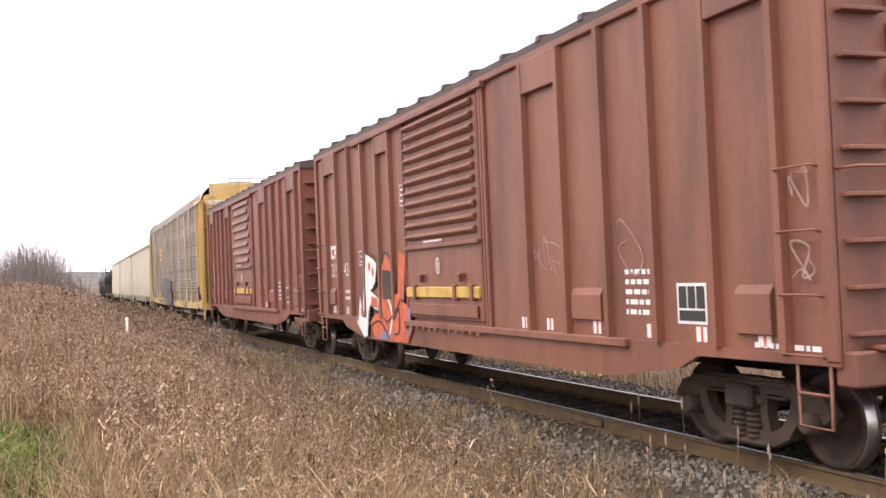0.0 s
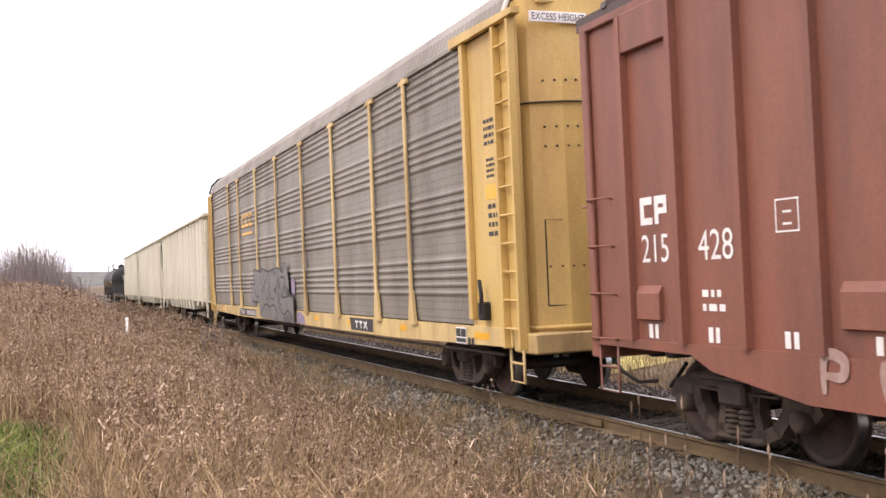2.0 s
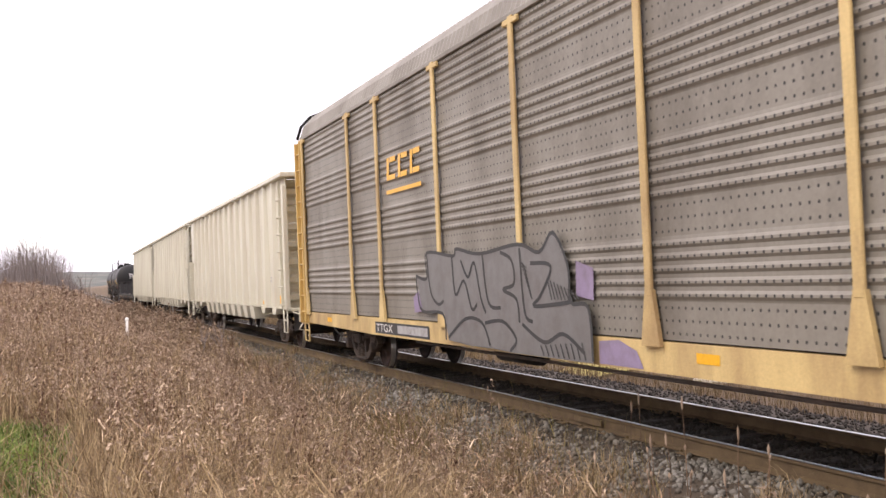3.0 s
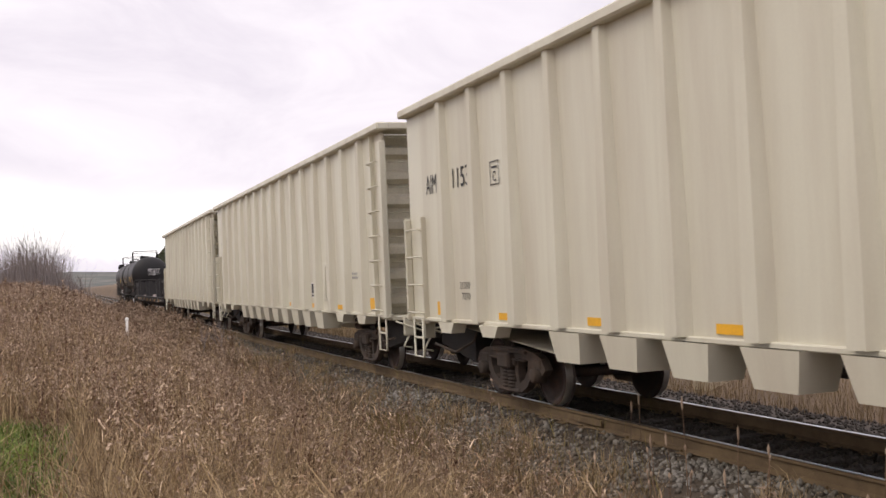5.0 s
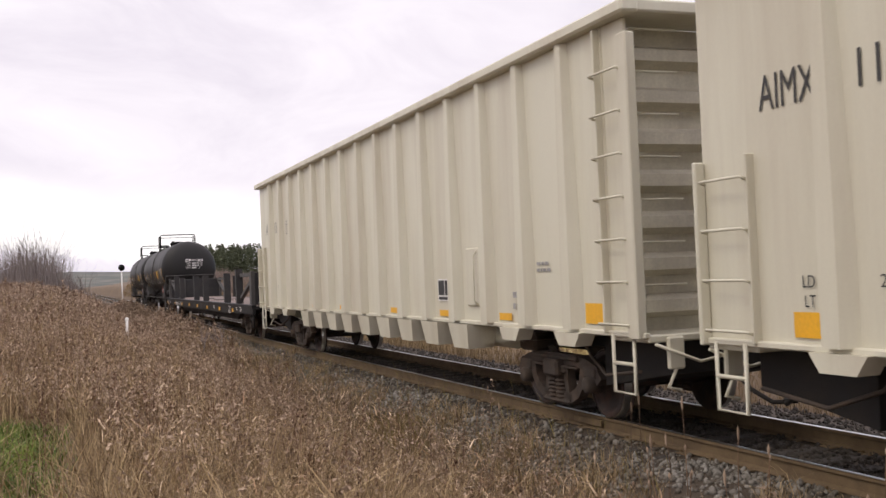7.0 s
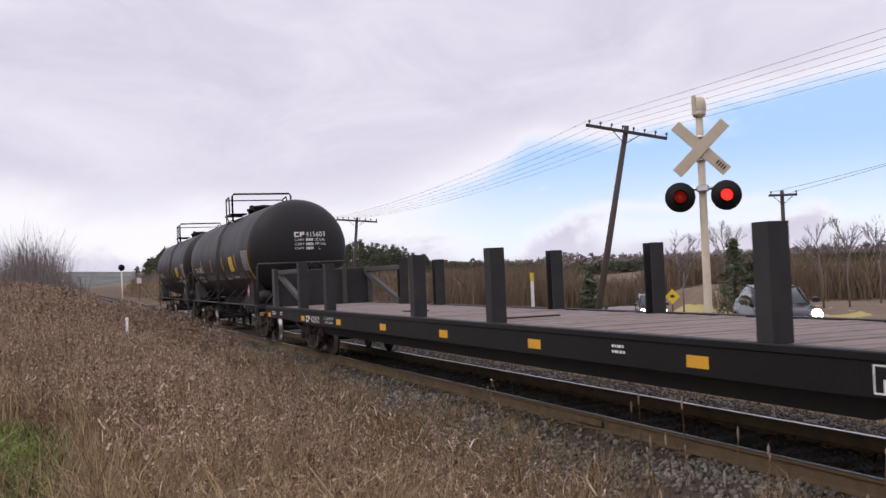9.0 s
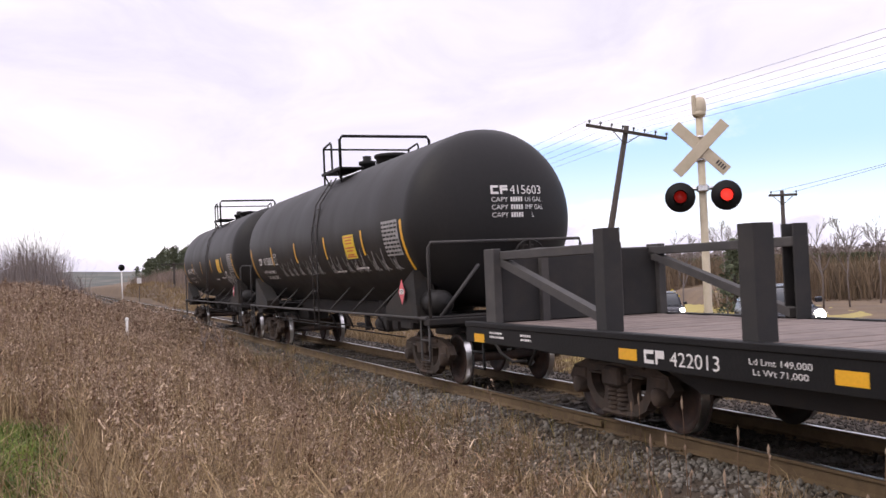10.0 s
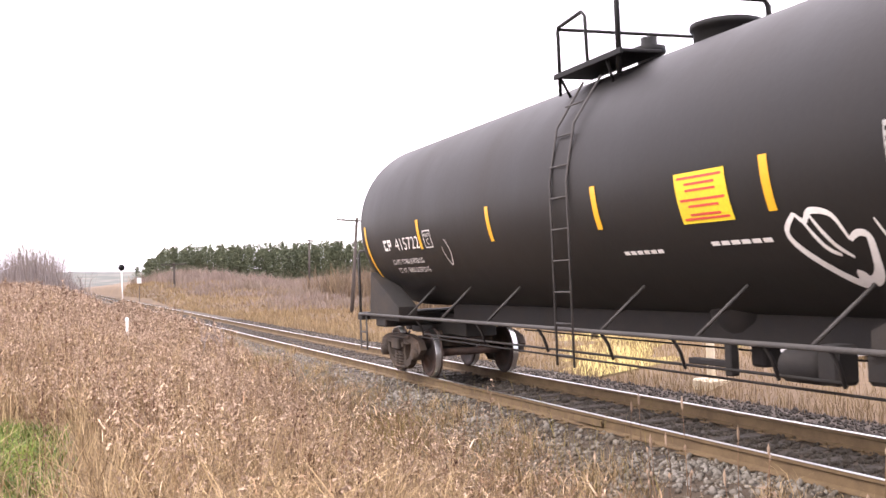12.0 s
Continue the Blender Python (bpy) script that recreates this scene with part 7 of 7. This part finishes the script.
def build_weeds():
    rg = np.random.default_rng(3)
    n = 330000
    y = 3.5 + 110 * rg.random(n) ** 2.3
    u = weed_edge(y) - rg.random(n) ** 1.15 * (6.5 + 0.06 * y)
    x = u + bend(y)
    keep = (np.hypot(x + 7.2, y) > 3.2) & (x > -7.2 - 0.11 * y - 1.2)
    edge = np.clip((weed_edge(y) - u) / 1.1, 0.0, 1)
    g = clumpy(rg, x, y)
    gap = np.sin(3.3 * x + 1.9 * np.sin(1.7 * y)) * np.sin(2.7 * y + 2.1 * np.sin(1.3 * x))
    keep &= rg.random(n) < (0.25 + 0.75 * edge * (0.55 + 0.45 * g)) * np.where(gap > 0.45, 0.35, 1.0)
    keep &= ~((np.abs(x + 4.9 + (y - 33.9) * 0.068) < 0.22) & (y > 28) & (y < 34.2))
    green = (x < -6.95) & (y < 13.0) & (y > 6.5)
    keep &= ~(green & (rg.random(n) < 0.86))
    x, y, g, edge = x[keep], y[keep], g[keep], edge[keep]
    n = len(x)
    far = np.maximum(1, y / 16)
    tuft = 0.5 + 0.5 * np.sin(9.1 * x + 4.7 * y + 2 * np.sin(3.9 * y)) * np.sin(7.3 * y - 6.1 * x + 2 * np.sin(3.1 * x))
    h = rg.uniform(0.25, 0.75, n) * (0.45 + 0.75 * tuft) * (0.6 + 0.65 * g) * (1 + 0.3 * smooth(11, 6, y)) * (0.45 + 0.55 * edge) + 0.05
    V, F = strips(rg, x, y, footing(x, y) - 0.03, h, rg.uniform(0.004, 0.013, n) * far, rg.uniform(0.1, 1.15, n))
    solid("dry_grass", raw_mesh("dry_grass", V, F), STRAW, "tall dead straw-coloured meadow grass", "grass", kind="stuff")
    # stalks with fluffy heads
    n = 15000
    y = 4.5 + 105 * rg.random(n) ** 2.0
    u = weed_edge(y) - 0.15 - rg.random(n) * (6.5 + 0.05 * y)
    x = u + bend(y)
    keep = (np.hypot(x + 7.2, y) > 4.5) & (clumpy(rg, x, y, 0.6) + rg.uniform(-0.3, 0.3, n) > 0.35) & (rg.random(n) < 0.25 + 0.75 * smooth(6.5, 12, y)) & ~((x < -6.75) & (y < 13) & (rg.random(n) < 0.95))
    keep &= ~((np.abs(x + 4.9 + (y - 33.9) * 0.068) < 0.30) & (y > 24) & (y < 34.2))
    x, y = x[keep], y[keep]
    n = len(x)
    far = np.maximum(1, y / 20)
    h = rg.uniform(0.40, 0.90, n) * np.where(rg.random(n) > 0.95, 1.35, 1.0)
    lean = rg.uniform(0.0, 0.25, n)
    z = footing(x, y)
    V, F = strips(rg, x, y, z - 0.03, h, rg.uniform(0.005, 0.012, n) * far, lean)
    V2, F2 = strips(rg, x, y, z - 0.03, h * 0.98, rg.uniform(0.005, 0.012, n) * far, lean * 0.6)
    solid("weed_stalks", raw_mesh("weed_stalks", np.concatenate([V, V2]), np.concatenate([F, F2 + len(V)])), STALK, "thin brown dead weed stalks standing in the grass", "weeds", kind="stuff")
    k = 36
    tops = V.reshape(-1, 5, 3)[:, 4]
    c = np.repeat(tops, k, 0)
    m = len(c)
    c = c + np.stack([rg.normal(0, 0.035, m), rg.normal(0, 0.035, m), rg.uniform(-0.24, 0.04, m)], -1)
    r = rg.uniform(0.0035, 0.0115, m) * np.repeat(np.maximum(1, far * 1.3), k)
    T = c[:, None] + rg.normal(0, 1, (m, 3, 3)) * r[:, None, None]
    solid("seed_heads", raw_mesh("seed_heads", T.reshape(-1, 3), np.arange(3 * m).reshape(-1, 3)), SEED, "fluffy pinkish-tan seed heads of dead weeds", "weeds", kind="stuff")
    # curled pale leaves caught among the stalks
    n = 26000
    y = 5.0 + 55 * rg.random(n) ** 1.7
    u = weed_edge(y) - 0.1 - rg.random(n) * (6.0 + 0.05 * y)
    x = u + bend(y)
    tuft = 0.5 + 0.5 * np.sin(9.1 * x + 4.7 * y + 2 * np.sin(3.9 * y)) * np.sin(7.3 * y - 6.1 * x + 2 * np.sin(3.1 * x))
    keep = (np.hypot(x + 7.2, y) > 4.5) & (tuft > 0.38) & ~((x < -6.75) & (y < 13.5))
    x, y, tuft = x[keep], y[keep], tuft[keep]
    n = len(x)
    V, F = strips(rg, x, y, footing(x, y) + rg.uniform(0.05, 0.55, n) * tuft, rg.uniform(0.07, 0.24, n), rg.uniform(0.008, 0.026, n) * np.maximum(1, y / 20), rg.uniform(0.8, 2.2, n))
    solid("curled_leaves", raw_mesh("curled_leaves", V, F), CURLED, "pale curled dead leaves among the weed stalks", "weeds", kind="stuff")
    # dark seed spikes standing over the rest, singly and in loose stands
    n = 620
    y = 6.5 + 48 * rg.random(n) ** 1.5
    u = weed_edge(y) - 0.2 - rg.random(n) * (5.6 + 0.05 * y)
    x = u + bend(y)
    keep = (np.hypot(x + 7.2, y) > 6.5) & (np.sin(1.1 * x + 0.8 * y) + 0.8 * np.sin(0.7 * y - 1.9 * x) > 0.2) & ~((np.abs(x + 4.9 + (y - 33.9) * 0.068) < 0.30) & (y > 20) & (y < 34.2))
    x, y = x[keep], y[keep]
    n = len(x)
    z, h, k = footing(x, y), rg.uniform(0.55, 1.05, n), 70
    V, F = strips(rg, x, y, z - 0.03, h, np.full(n, 0.010) * np.maximum(1, y / 18), rg.uniform(0.0, 0.2, n))
    tops = V.reshape(-1, 5, 3)[:, 4]
    t = rg.random((n, k)) ** 1.3
    c = tops[:, None] * (1 - 0.5 * t[..., None]) + V.reshape(-1, 5, 3)[:, :1] * 0.5 * t[..., None]
    c = (c + rg.normal(0, 1, (n, k, 3)) * (0.008 + 0.022 * t)[..., None]).reshape(-1, 3)
    T = c[:, None] + rg.normal(0, 1, (n * k, 3, 3)) * (rg.uniform(0.004, 0.011, n * k) * np.repeat(np.maximum(1, y / 18), k))[:, None, None]
    solid("seed_spikes", raw_mesh("seed_spikes", np.concatenate([V, T.reshape(-1, 3)]), np.concatenate([F, len(V) + np.arange(3 * n * k).reshape(-1, 3)])), DOCK, "dark rust-brown seed spikes above the dead grass", "weeds", kind="stuff")
    # dead grass tufts that have crept onto the ballast shoulder
    n = 15000
    cy, cu = 5.2 + 24 * rg.random(150) ** 1.5, -2.2 + rg.normal(0, 0.34, 150)
    pick = rg.integers(0, 150, n)
    y, u = cy[pick] + rg.normal(0, 0.13, n), np.minimum(cu[pick] + rg.normal(0, 0.11, n), -1.15)
    x = u + bend(y)
    V, F = strips(rg, x, y, footing(x, y) - 0.02, rg.uniform(0.06, 0.34, n), rg.uniform(0.004, 0.010, n), rg.uniform(0.3, 1.3, n))
    solid("ballast_grass", raw_mesh("ballast_grass", V, F), STRAW, "straw-coloured grass tufts creeping onto the ballast", "grass", kind="stuff")
    # fresh green tuft by the path, and olive growth at the ballast foot
    n = 12000
    y = rg.uniform(8.2, 13.0, n)
    x = -7.2 + rg.normal(-0.66, 0.30, n) + 0.10 * np.sin(4.1 * y)
    h = rg.uniform(0.10, 0.32, n) * np.clip((-6.5 - x) * 1.6, 0.3, 1)
    V, F = strips(rg, x, y, land(x, y) - 0.02, h, rg.uniform(0.006, 0.022, n), rg.uniform(0.3, 1.3, n))
    solid("green_grass", raw_mesh("green_grass", V, F), GREEN, "fresh green grass tuft among the dead growth", "grass", kind="stuff")
    n = 9000
    y = np.concatenate([rg.normal(14.5, 0.7, n // 2), rg.uniform(8, 40, n - n // 2)])
    u = np.concatenate([rg.normal(-2.75, 0.25, n // 2), rg.normal(-2.2, 0.42, n - n // 2)])
    x = u + bend(y)
    zz = footing(x, y)
    V, F = strips(rg, x, y, zz, rg.uniform(0.1, 0.4, n), rg.uniform(0.004, 0.008, n), rg.uniform(0.1, 0.6, n))
    solid("olive_weeds", raw_mesh("olive_weeds", V, F), SAGE, "sparse olive and brown weeds at the foot of the ballast", "weeds", kind="stuff")
    # the other side of the line
    n = 95000
    y = 6 + 215 * rg.random(n) ** 1.6
    u = 3.5 + rg.random(n) ** 1.4 * (5 + 0.22 * y)
    x = u + bend(y)
    keep = ((np.abs(x - road_x(y)) > 3.9) | (y < 16.6)) & (rg.random(n) < 0.3 + 0.7 * np.clip((u - 3.3) / 1.5, 0, 1))
    x, y = x[keep], y[keep]
    n = len(x)
    V, F = strips(rg, x, y, footing(x, y) - 0.03, rg.uniform(0.15, 0.60, n) * (0.6 + 0.5 * clumpy(rg, x, y, 0.5)), rg.uniform(0.006, 0.012, n) * np.maximum(1, y / 14), rg.uniform(0.1, 0.6, n))
    solid("far_side_grass", raw_mesh("far_side_grass", V, F), FARSTRAW, "dry grass on the far side of the track", "grass", kind="stuff")
    # the meadow goes on all round
    n = 60000
    x, y = rg.uniform(-34, 26, n), rg.uniform(-26, 60, n)
    u = x - bend(y)
    inside = (u < -2.4) & (y > 3.5) & (x > -8.6 - 0.11 * y)
    keep = (u < -2.6) & ~inside | (u > 4.2) & (y < 7)
    keep &= (np.hypot(x + 7.2, y) > 2.2) & ((x - -7.2) / np.maximum(np.hypot(x + 7.2, y), 0.1) * 0.362 + y / np.maximum(np.hypot(x + 7.2, y), 0.1) * 0.932 < 0.86)
    x, y = x[keep], y[keep]
    n = len(x)
    V, F = strips(rg, x, y, footing(x, y) - 0.03, rg.uniform(0.25, 0.6, n), rg.uniform(0.015, 0.03, n), rg.uniform(0.1, 0.8, n))
    solid("meadow_grass", raw_mesh("meadow_grass", V, F), STRAW, "dead meadow grass spreading beside the line", "grass", kind="stuff")
    # dry sprigs between the rails' edge and the camera, with pale buds
    s, b = Shape(), Shape()
    rng = random.Random(12)
    for k in range(34):
        yy = 5.6 + 4.2 * rng.random() ** 1.4 if k < 30 else rng.uniform(12, 15)
        uu, hh = rng.uniform(-2.3, -1.25), rng.uniform(0.28, 0.62)
        zz = float(footing(uu, yy)) - 0.02
        dx, dy = rng.uniform(-0.05, 0.05), rng.uniform(-0.05, 0.05)
        s.tube([(uu, yy, zz), (uu + dx * 0.4, yy + dy * 0.4, zz + hh * 0.6), (uu + dx, yy + dy, zz + hh)], 0.0045, 4, 0.0025)
        L = rng.choice((0.03, 0.03, 0.055, 0.075))
        b.lathe([(-L, 0.0), (-L * 0.6, 0.011), (L * 0.3, 0.013), (L, 0.0)], (uu + dx, yy + dy, zz + hh), "z", 7)
    solid("sprig_stems", s, STALK, "thin dead stems rising before the rail", "weeds", kind="stuff")
    solid("sprig_buds", b, SEED, "pale dry buds on the thin stems", "weeds", kind="stuff")


build_weeds()


def sticks(rg, x, y, z, h, width, spread, per=10):
    """Bare brush: many thin forked strips."""
    n = len(x)
    xx, yy = np.repeat(x, per) + rg.normal(0, 1, n * per) * np.repeat(spread, per), np.repeat(y, per) + rg.normal(0, 1, n * per) * np.repeat(spread, per)
    hh = np.repeat(h, per) * rg.uniform(0.4, 1.05, n * per)
    return strips(rg, xx, yy, np.repeat(z, per), hh, np.repeat(width, per) * rg.uniform(0.5, 1.3, n * per), rg.uniform(0.05, 0.6, n * per))


def build_brush():
    rg = np.random.default_rng(21)
    # brown scrub behind the road
    n = 2600
    t = rg.random(n)
    x = 20 + 45 * t + rg.normal(0, 2.5, n)
    y = 66 - 26 * t + rg.uniform(0, 14, n)
    keep = (x - road_x(y) > 5.5) | (x - road_x(y) < -7)
    x, y = x[keep], y[keep]
    V, F = sticks(rg, x, y, land(x, y) - 0.1, rg.uniform(1.6, 3.9, len(x)), np.full(len(x), 0.07), np.full(len(x), 0.5), 16)
    n = 1500
    y2 = rg.uniform(108, 128, n)
    x2 = 24 + 66 * rg.random(n)
    V2, F2 = sticks(rg, x2, y2, land(x2, y2) - 0.1, rg.uniform(2.6, 5.0, n), np.full(n, 0.10), np.full(n, 0.8), 16)
    V, F = np.concatenate([V, V2]), np.concatenate([F, F2 + len(V)])
    solid("roadside_scrub", raw_mesh("roadside_scrub", V, F), BRUSH, "dense brown leafless scrub along the road", "scrub", kind="stuff")
    # clumps of fuzzy grey-pink bushes in front of the pines
    n = 230
    cy = rg.uniform(85, 225, n)
    cx = bend(cy) + 6.5 + rg.random(n) * (8 + 0.38 * cy)
    per = 14
    x = np.repeat(cx, per) + rg.normal(0, 2.2, n * per)
    y = np.repeat(cy, per) + rg.normal(0, 2.2, n * per)
    h = np.repeat(rg.uniform(0.8, 1.0, n) * (1.2 + 2.2 * smooth(100, 175, cy)), per) * rg.uniform(0.5, 1.1, n * per)
    keep = (np.abs(x - road_x(y)) > 6) & (x > bend(y) + 5.5)
    x, y, h = x[keep], y[keep], h[keep]
    V, F = sticks(rg, x, y, land(x, y) - 0.1, h, np.full(len(x), 0.10), np.full(len(x), 0.7), 24)
    solid("field_scrub", raw_mesh("field_scrub", V, F), FIELDBRUSH, "low leafless bushes before the pine wood", "scrub", kind="stuff")
    # thin grey bushes on the rise beside the line
    n = 430
    y = rg.uniform(72, 105, n)
    x = -7.2 + y * rg.uniform(-0.06, 0.022, n)
    peak = np.clip(1.25 - np.abs((x + 7.2) / y + 0.012) / 0.034, 0.28, 1)
    V, F = sticks(rg, x, y, land(x, y) - 0.1, rg.uniform(3.2, 6.6, n) * peak, np.full(n, 0.030), np.full(n, 0.8), 15)
    solid("bank_bushes", raw_mesh("bank_bushes", V, F), TWIG_HAZE, "thin grey leafless bushes on the rise", "bushes", kind="stuff")
    n = 900
    y = rg.uniform(110, 330, n)
    x = -8 + y * rg.uniform(-0.06, 0.03, n)
    x = np.minimum(x, bend(y) - 6)
    V, F = sticks(rg, x, y, land(x, y) - 0.1, rg.uniform(0.5, 1.5, n), np.full(n, 0.10), np.full(n, 0.9), 16)
    solid("distant_bushes", raw_mesh("distant_bushes", V, F), BRUSH, "distant brown bushes at the left of the line", "bushes", kind="stuff")


build_brush()


def conifers(rg, x, y, base, h, r, per=150, size=0.5):
    """Conifer crowns of many small drooping needle clumps round unseen stems."""
    n = len(x)
    t = rg.random((n, per)) ** 0.8
    rad = r[:, None] * (1 - t) ** 0.8 * (0.35 + 0.65 * rg.random((n, per))) * (1 + 0.25 * np.sin(t * 40))
    a = rg.uniform(0, 2 * np.pi, (n, per))
    c = np.stack([x[:, None] + rad * np.cos(a), y[:, None] + rad * np.sin(a), base[:, None] + h[:, None] * (0.10 + 0.9 * t)], -1).reshape(-1, 3)
    m = len(c)
    T = c[:, None] + rg.normal(0, 1, (m, 3, 3)) * (size * rg.uniform(0.4, 1.0, m))[:, None, None] * (1, 1, 0.7)
    return T.reshape(-1, 3), np.arange(3 * m).reshape(-1, 3)


def build_woods():
    rg = np.random.default_rng(31)
    n = 1500
    t = rg.random(n) ** 0.95
    depth = rg.uniform(0, 60, n) * rg.random(n)
    x = 13 + 190 * t + depth * 0.35
    y = 262 - 55 * t + depth
    top = 11.6 - 1.6 * t - 9.5 * np.clip((t - 0.30) / 0.7, 0, 1) ** 1.0 + depth * 0.02
    top = np.minimum(top, 5.6 + (x - 12) * 0.60) - 5.0 * smooth(66, 92, x) * (top > 4)
    base = land(x, y)
    h = np.maximum(top - base, 2.5) * rg.uniform(0.80, 1.03, n)
    V, F = conifers(rg, x, y, base, h, h * 0.28 + 0.9, 300, 0.27)
    solid("pine_wood", raw_mesh("pine_wood", V, F), PINE, "distant dark green pine plantation", "wood", kind="stuff")
    # far ridge of trees along the skyline, its haze put into a grey twig colour
    n = 1500
    a = np.radians(rg.uniform(9, 62, n))
    d = rg.uniform(420, 900, n)
    x, y = -7.2 + d * np.sin(a), d * np.cos(a)
    V, F = conifers(rg, x, y, land(x, y), rg.uniform(3, 6.5, n), rg.uniform(2, 6, n), 40, 0.9)
    solid("far_treeline", raw_mesh("far_treeline", V, F), TWIG_HAZE, "far low treeline on the horizon", "wood", kind="stuff")


build_woods()


def distant_hills():
    """A low hazy ridge on the skyline, far beyond the line."""
    s = Shape()
    n = 70
    for k in range(n):
        a = math.radians(-40 + 115 * k / (n - 1))
        top = 12 + 22 * float(smooth(16, 3, math.degrees(a))) + 2.5 * math.sin(k * 0.9) + 1.5 * math.sin(k * 2.3)
        for d, z in ((1500, 2.0), (1750, 0.55 * top), (2050, top), (2500, 0.6 * top)):
            s.v.append((-7.2 + d * math.sin(a), d * math.cos(a), z))
    for k in range(n - 1):
        for i in range(3):
            o = 4 * k + i
            s.face((o, o + 4, o + 5, o + 1), True)
    solid("distant_hills", s, HILL, "hazy grey-green wooded hills on the horizon", "hills", kind="structure")


distant_hills()


def spruce(x, y, top, label):
    rg = np.random.default_rng(int(x * 10))
    b = float(land(x, y))
    tr = thing("spruce_tree", label, "tree", "evergreens by the road", m=pose(x, y, b))
    h = top - b
    part("trunk", Shape().tube([(0, 0, -0.2), (0, 0, h * 0.6), (0, 0, h * 0.97)], 0.14, 8, 0.02), POLEWOOD, tr)
    V, F = conifers(rg, np.zeros(1), np.zeros(1), np.zeros(1), np.array([h]), np.array([h * 0.34]), 1500, 0.14)
    part("crown", raw_mesh("crown", V, F), PINE, tr)


def bare_tree(x, y, top, label, seed):
    rng = random.Random(seed)
    b = float(land(x, y))
    tr = thing("bare_tree", label, "tree", "leafless trees by the road", m=pose(x, y, b))
    h = top - b
    s, tw = Shape(), Shape()
    s.tube([(0, 0, -0.2), (rng.uniform(-0.1, 0.1), 0, h * 0.35), (rng.uniform(-0.2, 0.2), 0, h * 0.62)], min(0.11, h * 0.012), 7, min(0.05, h * 0.006))

    def grow(p, d, length, r, depth):
        q = p + d * length
        mid = p + d * length * 0.5 + Vector((rng.uniform(-1, 1), rng.uniform(-1, 1), rng.uniform(-0.3, 0.5))) * length * 0.06
        (s if depth > 2 else tw).tube([p, mid, q], r, 4, r * 0.6)
        if depth:
            for _ in range(3):
                nd = (d + Vector((rng.uniform(-1, 1), rng.uniform(-1, 1), rng.uniform(-0.2, 0.7))) * 0.6).normalized()
                grow(q if rng.random() < 0.5 else p + d * length * rng.uniform(0.5, 1), nd, length * rng.uniform(0.55, 0.8), r * 0.62, depth - 1)
    for _ in range(4):
        a = rng.uniform(0, 6.28)
        grow(Vector((0, 0, h * rng.uniform(0.3, 0.6))), Vector((math.cos(a) * 0.5, math.sin(a) * 0.5, 1)).normalized(), h * 0.2, min(0.045, h * 0.008), 4 if h > 3 else 2)
    part("trunk", s, TWIG_HAZE, tr)
    tagged(part("twigs", tw, TWIG_HAZE, tr), kind="stuff")


spruce(25.9, 43.9, 2.95, "dark green spruce rising above the scrub")
spruce(26.8, 43.4, 2.2, "smaller dark green spruce beside the tall one")
spruce(19.4, 47.5, 1.5, "small dark evergreen at the roadside")
for i, (x, y, top) in enumerate(((32.2, 57.8, 3.6), (34.5, 56.2, 4.3), (32.5, 45.0, 3.9), (33.6, 44.2, 3.7), (36.2, 43.0, 3.3), (21.5, 55.0, 2.4), (38.0, 46.5, 3.6))):
    bare_tree(x, y, top, "leafless grey tree above the scrub", 40 + i)
# twiggy saplings standing before the track
for i, (x, y, top) in enumerate(((-2.45, 30.5, 0.9), (-2.6, 33.0, 0.7))):
    bare_tree(x, y, top, "thin leafless sapling beside the track", 70 + i)


# ---- what moves ----
def car_pose(y):
    """A wagon on the track with its middle at y."""
    a, b = float(bend(y - 6)), float(bend(y + 6))
    return pose((a + b) / 2, y, 0, 0, 0, -math.degrees(math.atan2(b - a, 12)))


def motions():
    step = 0.5
    times = [step * k for k in range(25)]
    for car, start in TRAIN:
        walk(car, [(t, car_pose(start - SPEED * t)) for t in times])
    # the wheels roll on the rails
    turn = math.degrees(SPEED / 0.43)
    for wheel, dy in WHEELS:
        walk(wheel, [(k / 30, pose(0, dy, 0.43, (turn * k / 30) % 360)) for k in range(0, 361, 1)])
    along = math.degrees(math.atan(-0.512))

    def on_road(y):
        return pose(float(road_x(y)) - 1.9, y, float(road_z(y)) + 0.03, 2.5, 0, along)
    walk(SUV, [(0.0, on_road(104)), (4.0, on_road(94)), (7.0, on_road(77.5)), (8.8, on_road(60.0)), (9.4, on_road(54.7)), (10.0, on_road(50.2)), (11.0, on_road(44.5)), (12.0, on_road(41.0))])
    walk(SEDAN, [(0.0, on_road(26.0)), (8.8, on_road(24.6)), (9.5, on_road(24.45)), (10.0, on_road(24.3)), (12.0, on_road(24.15))])


motions()
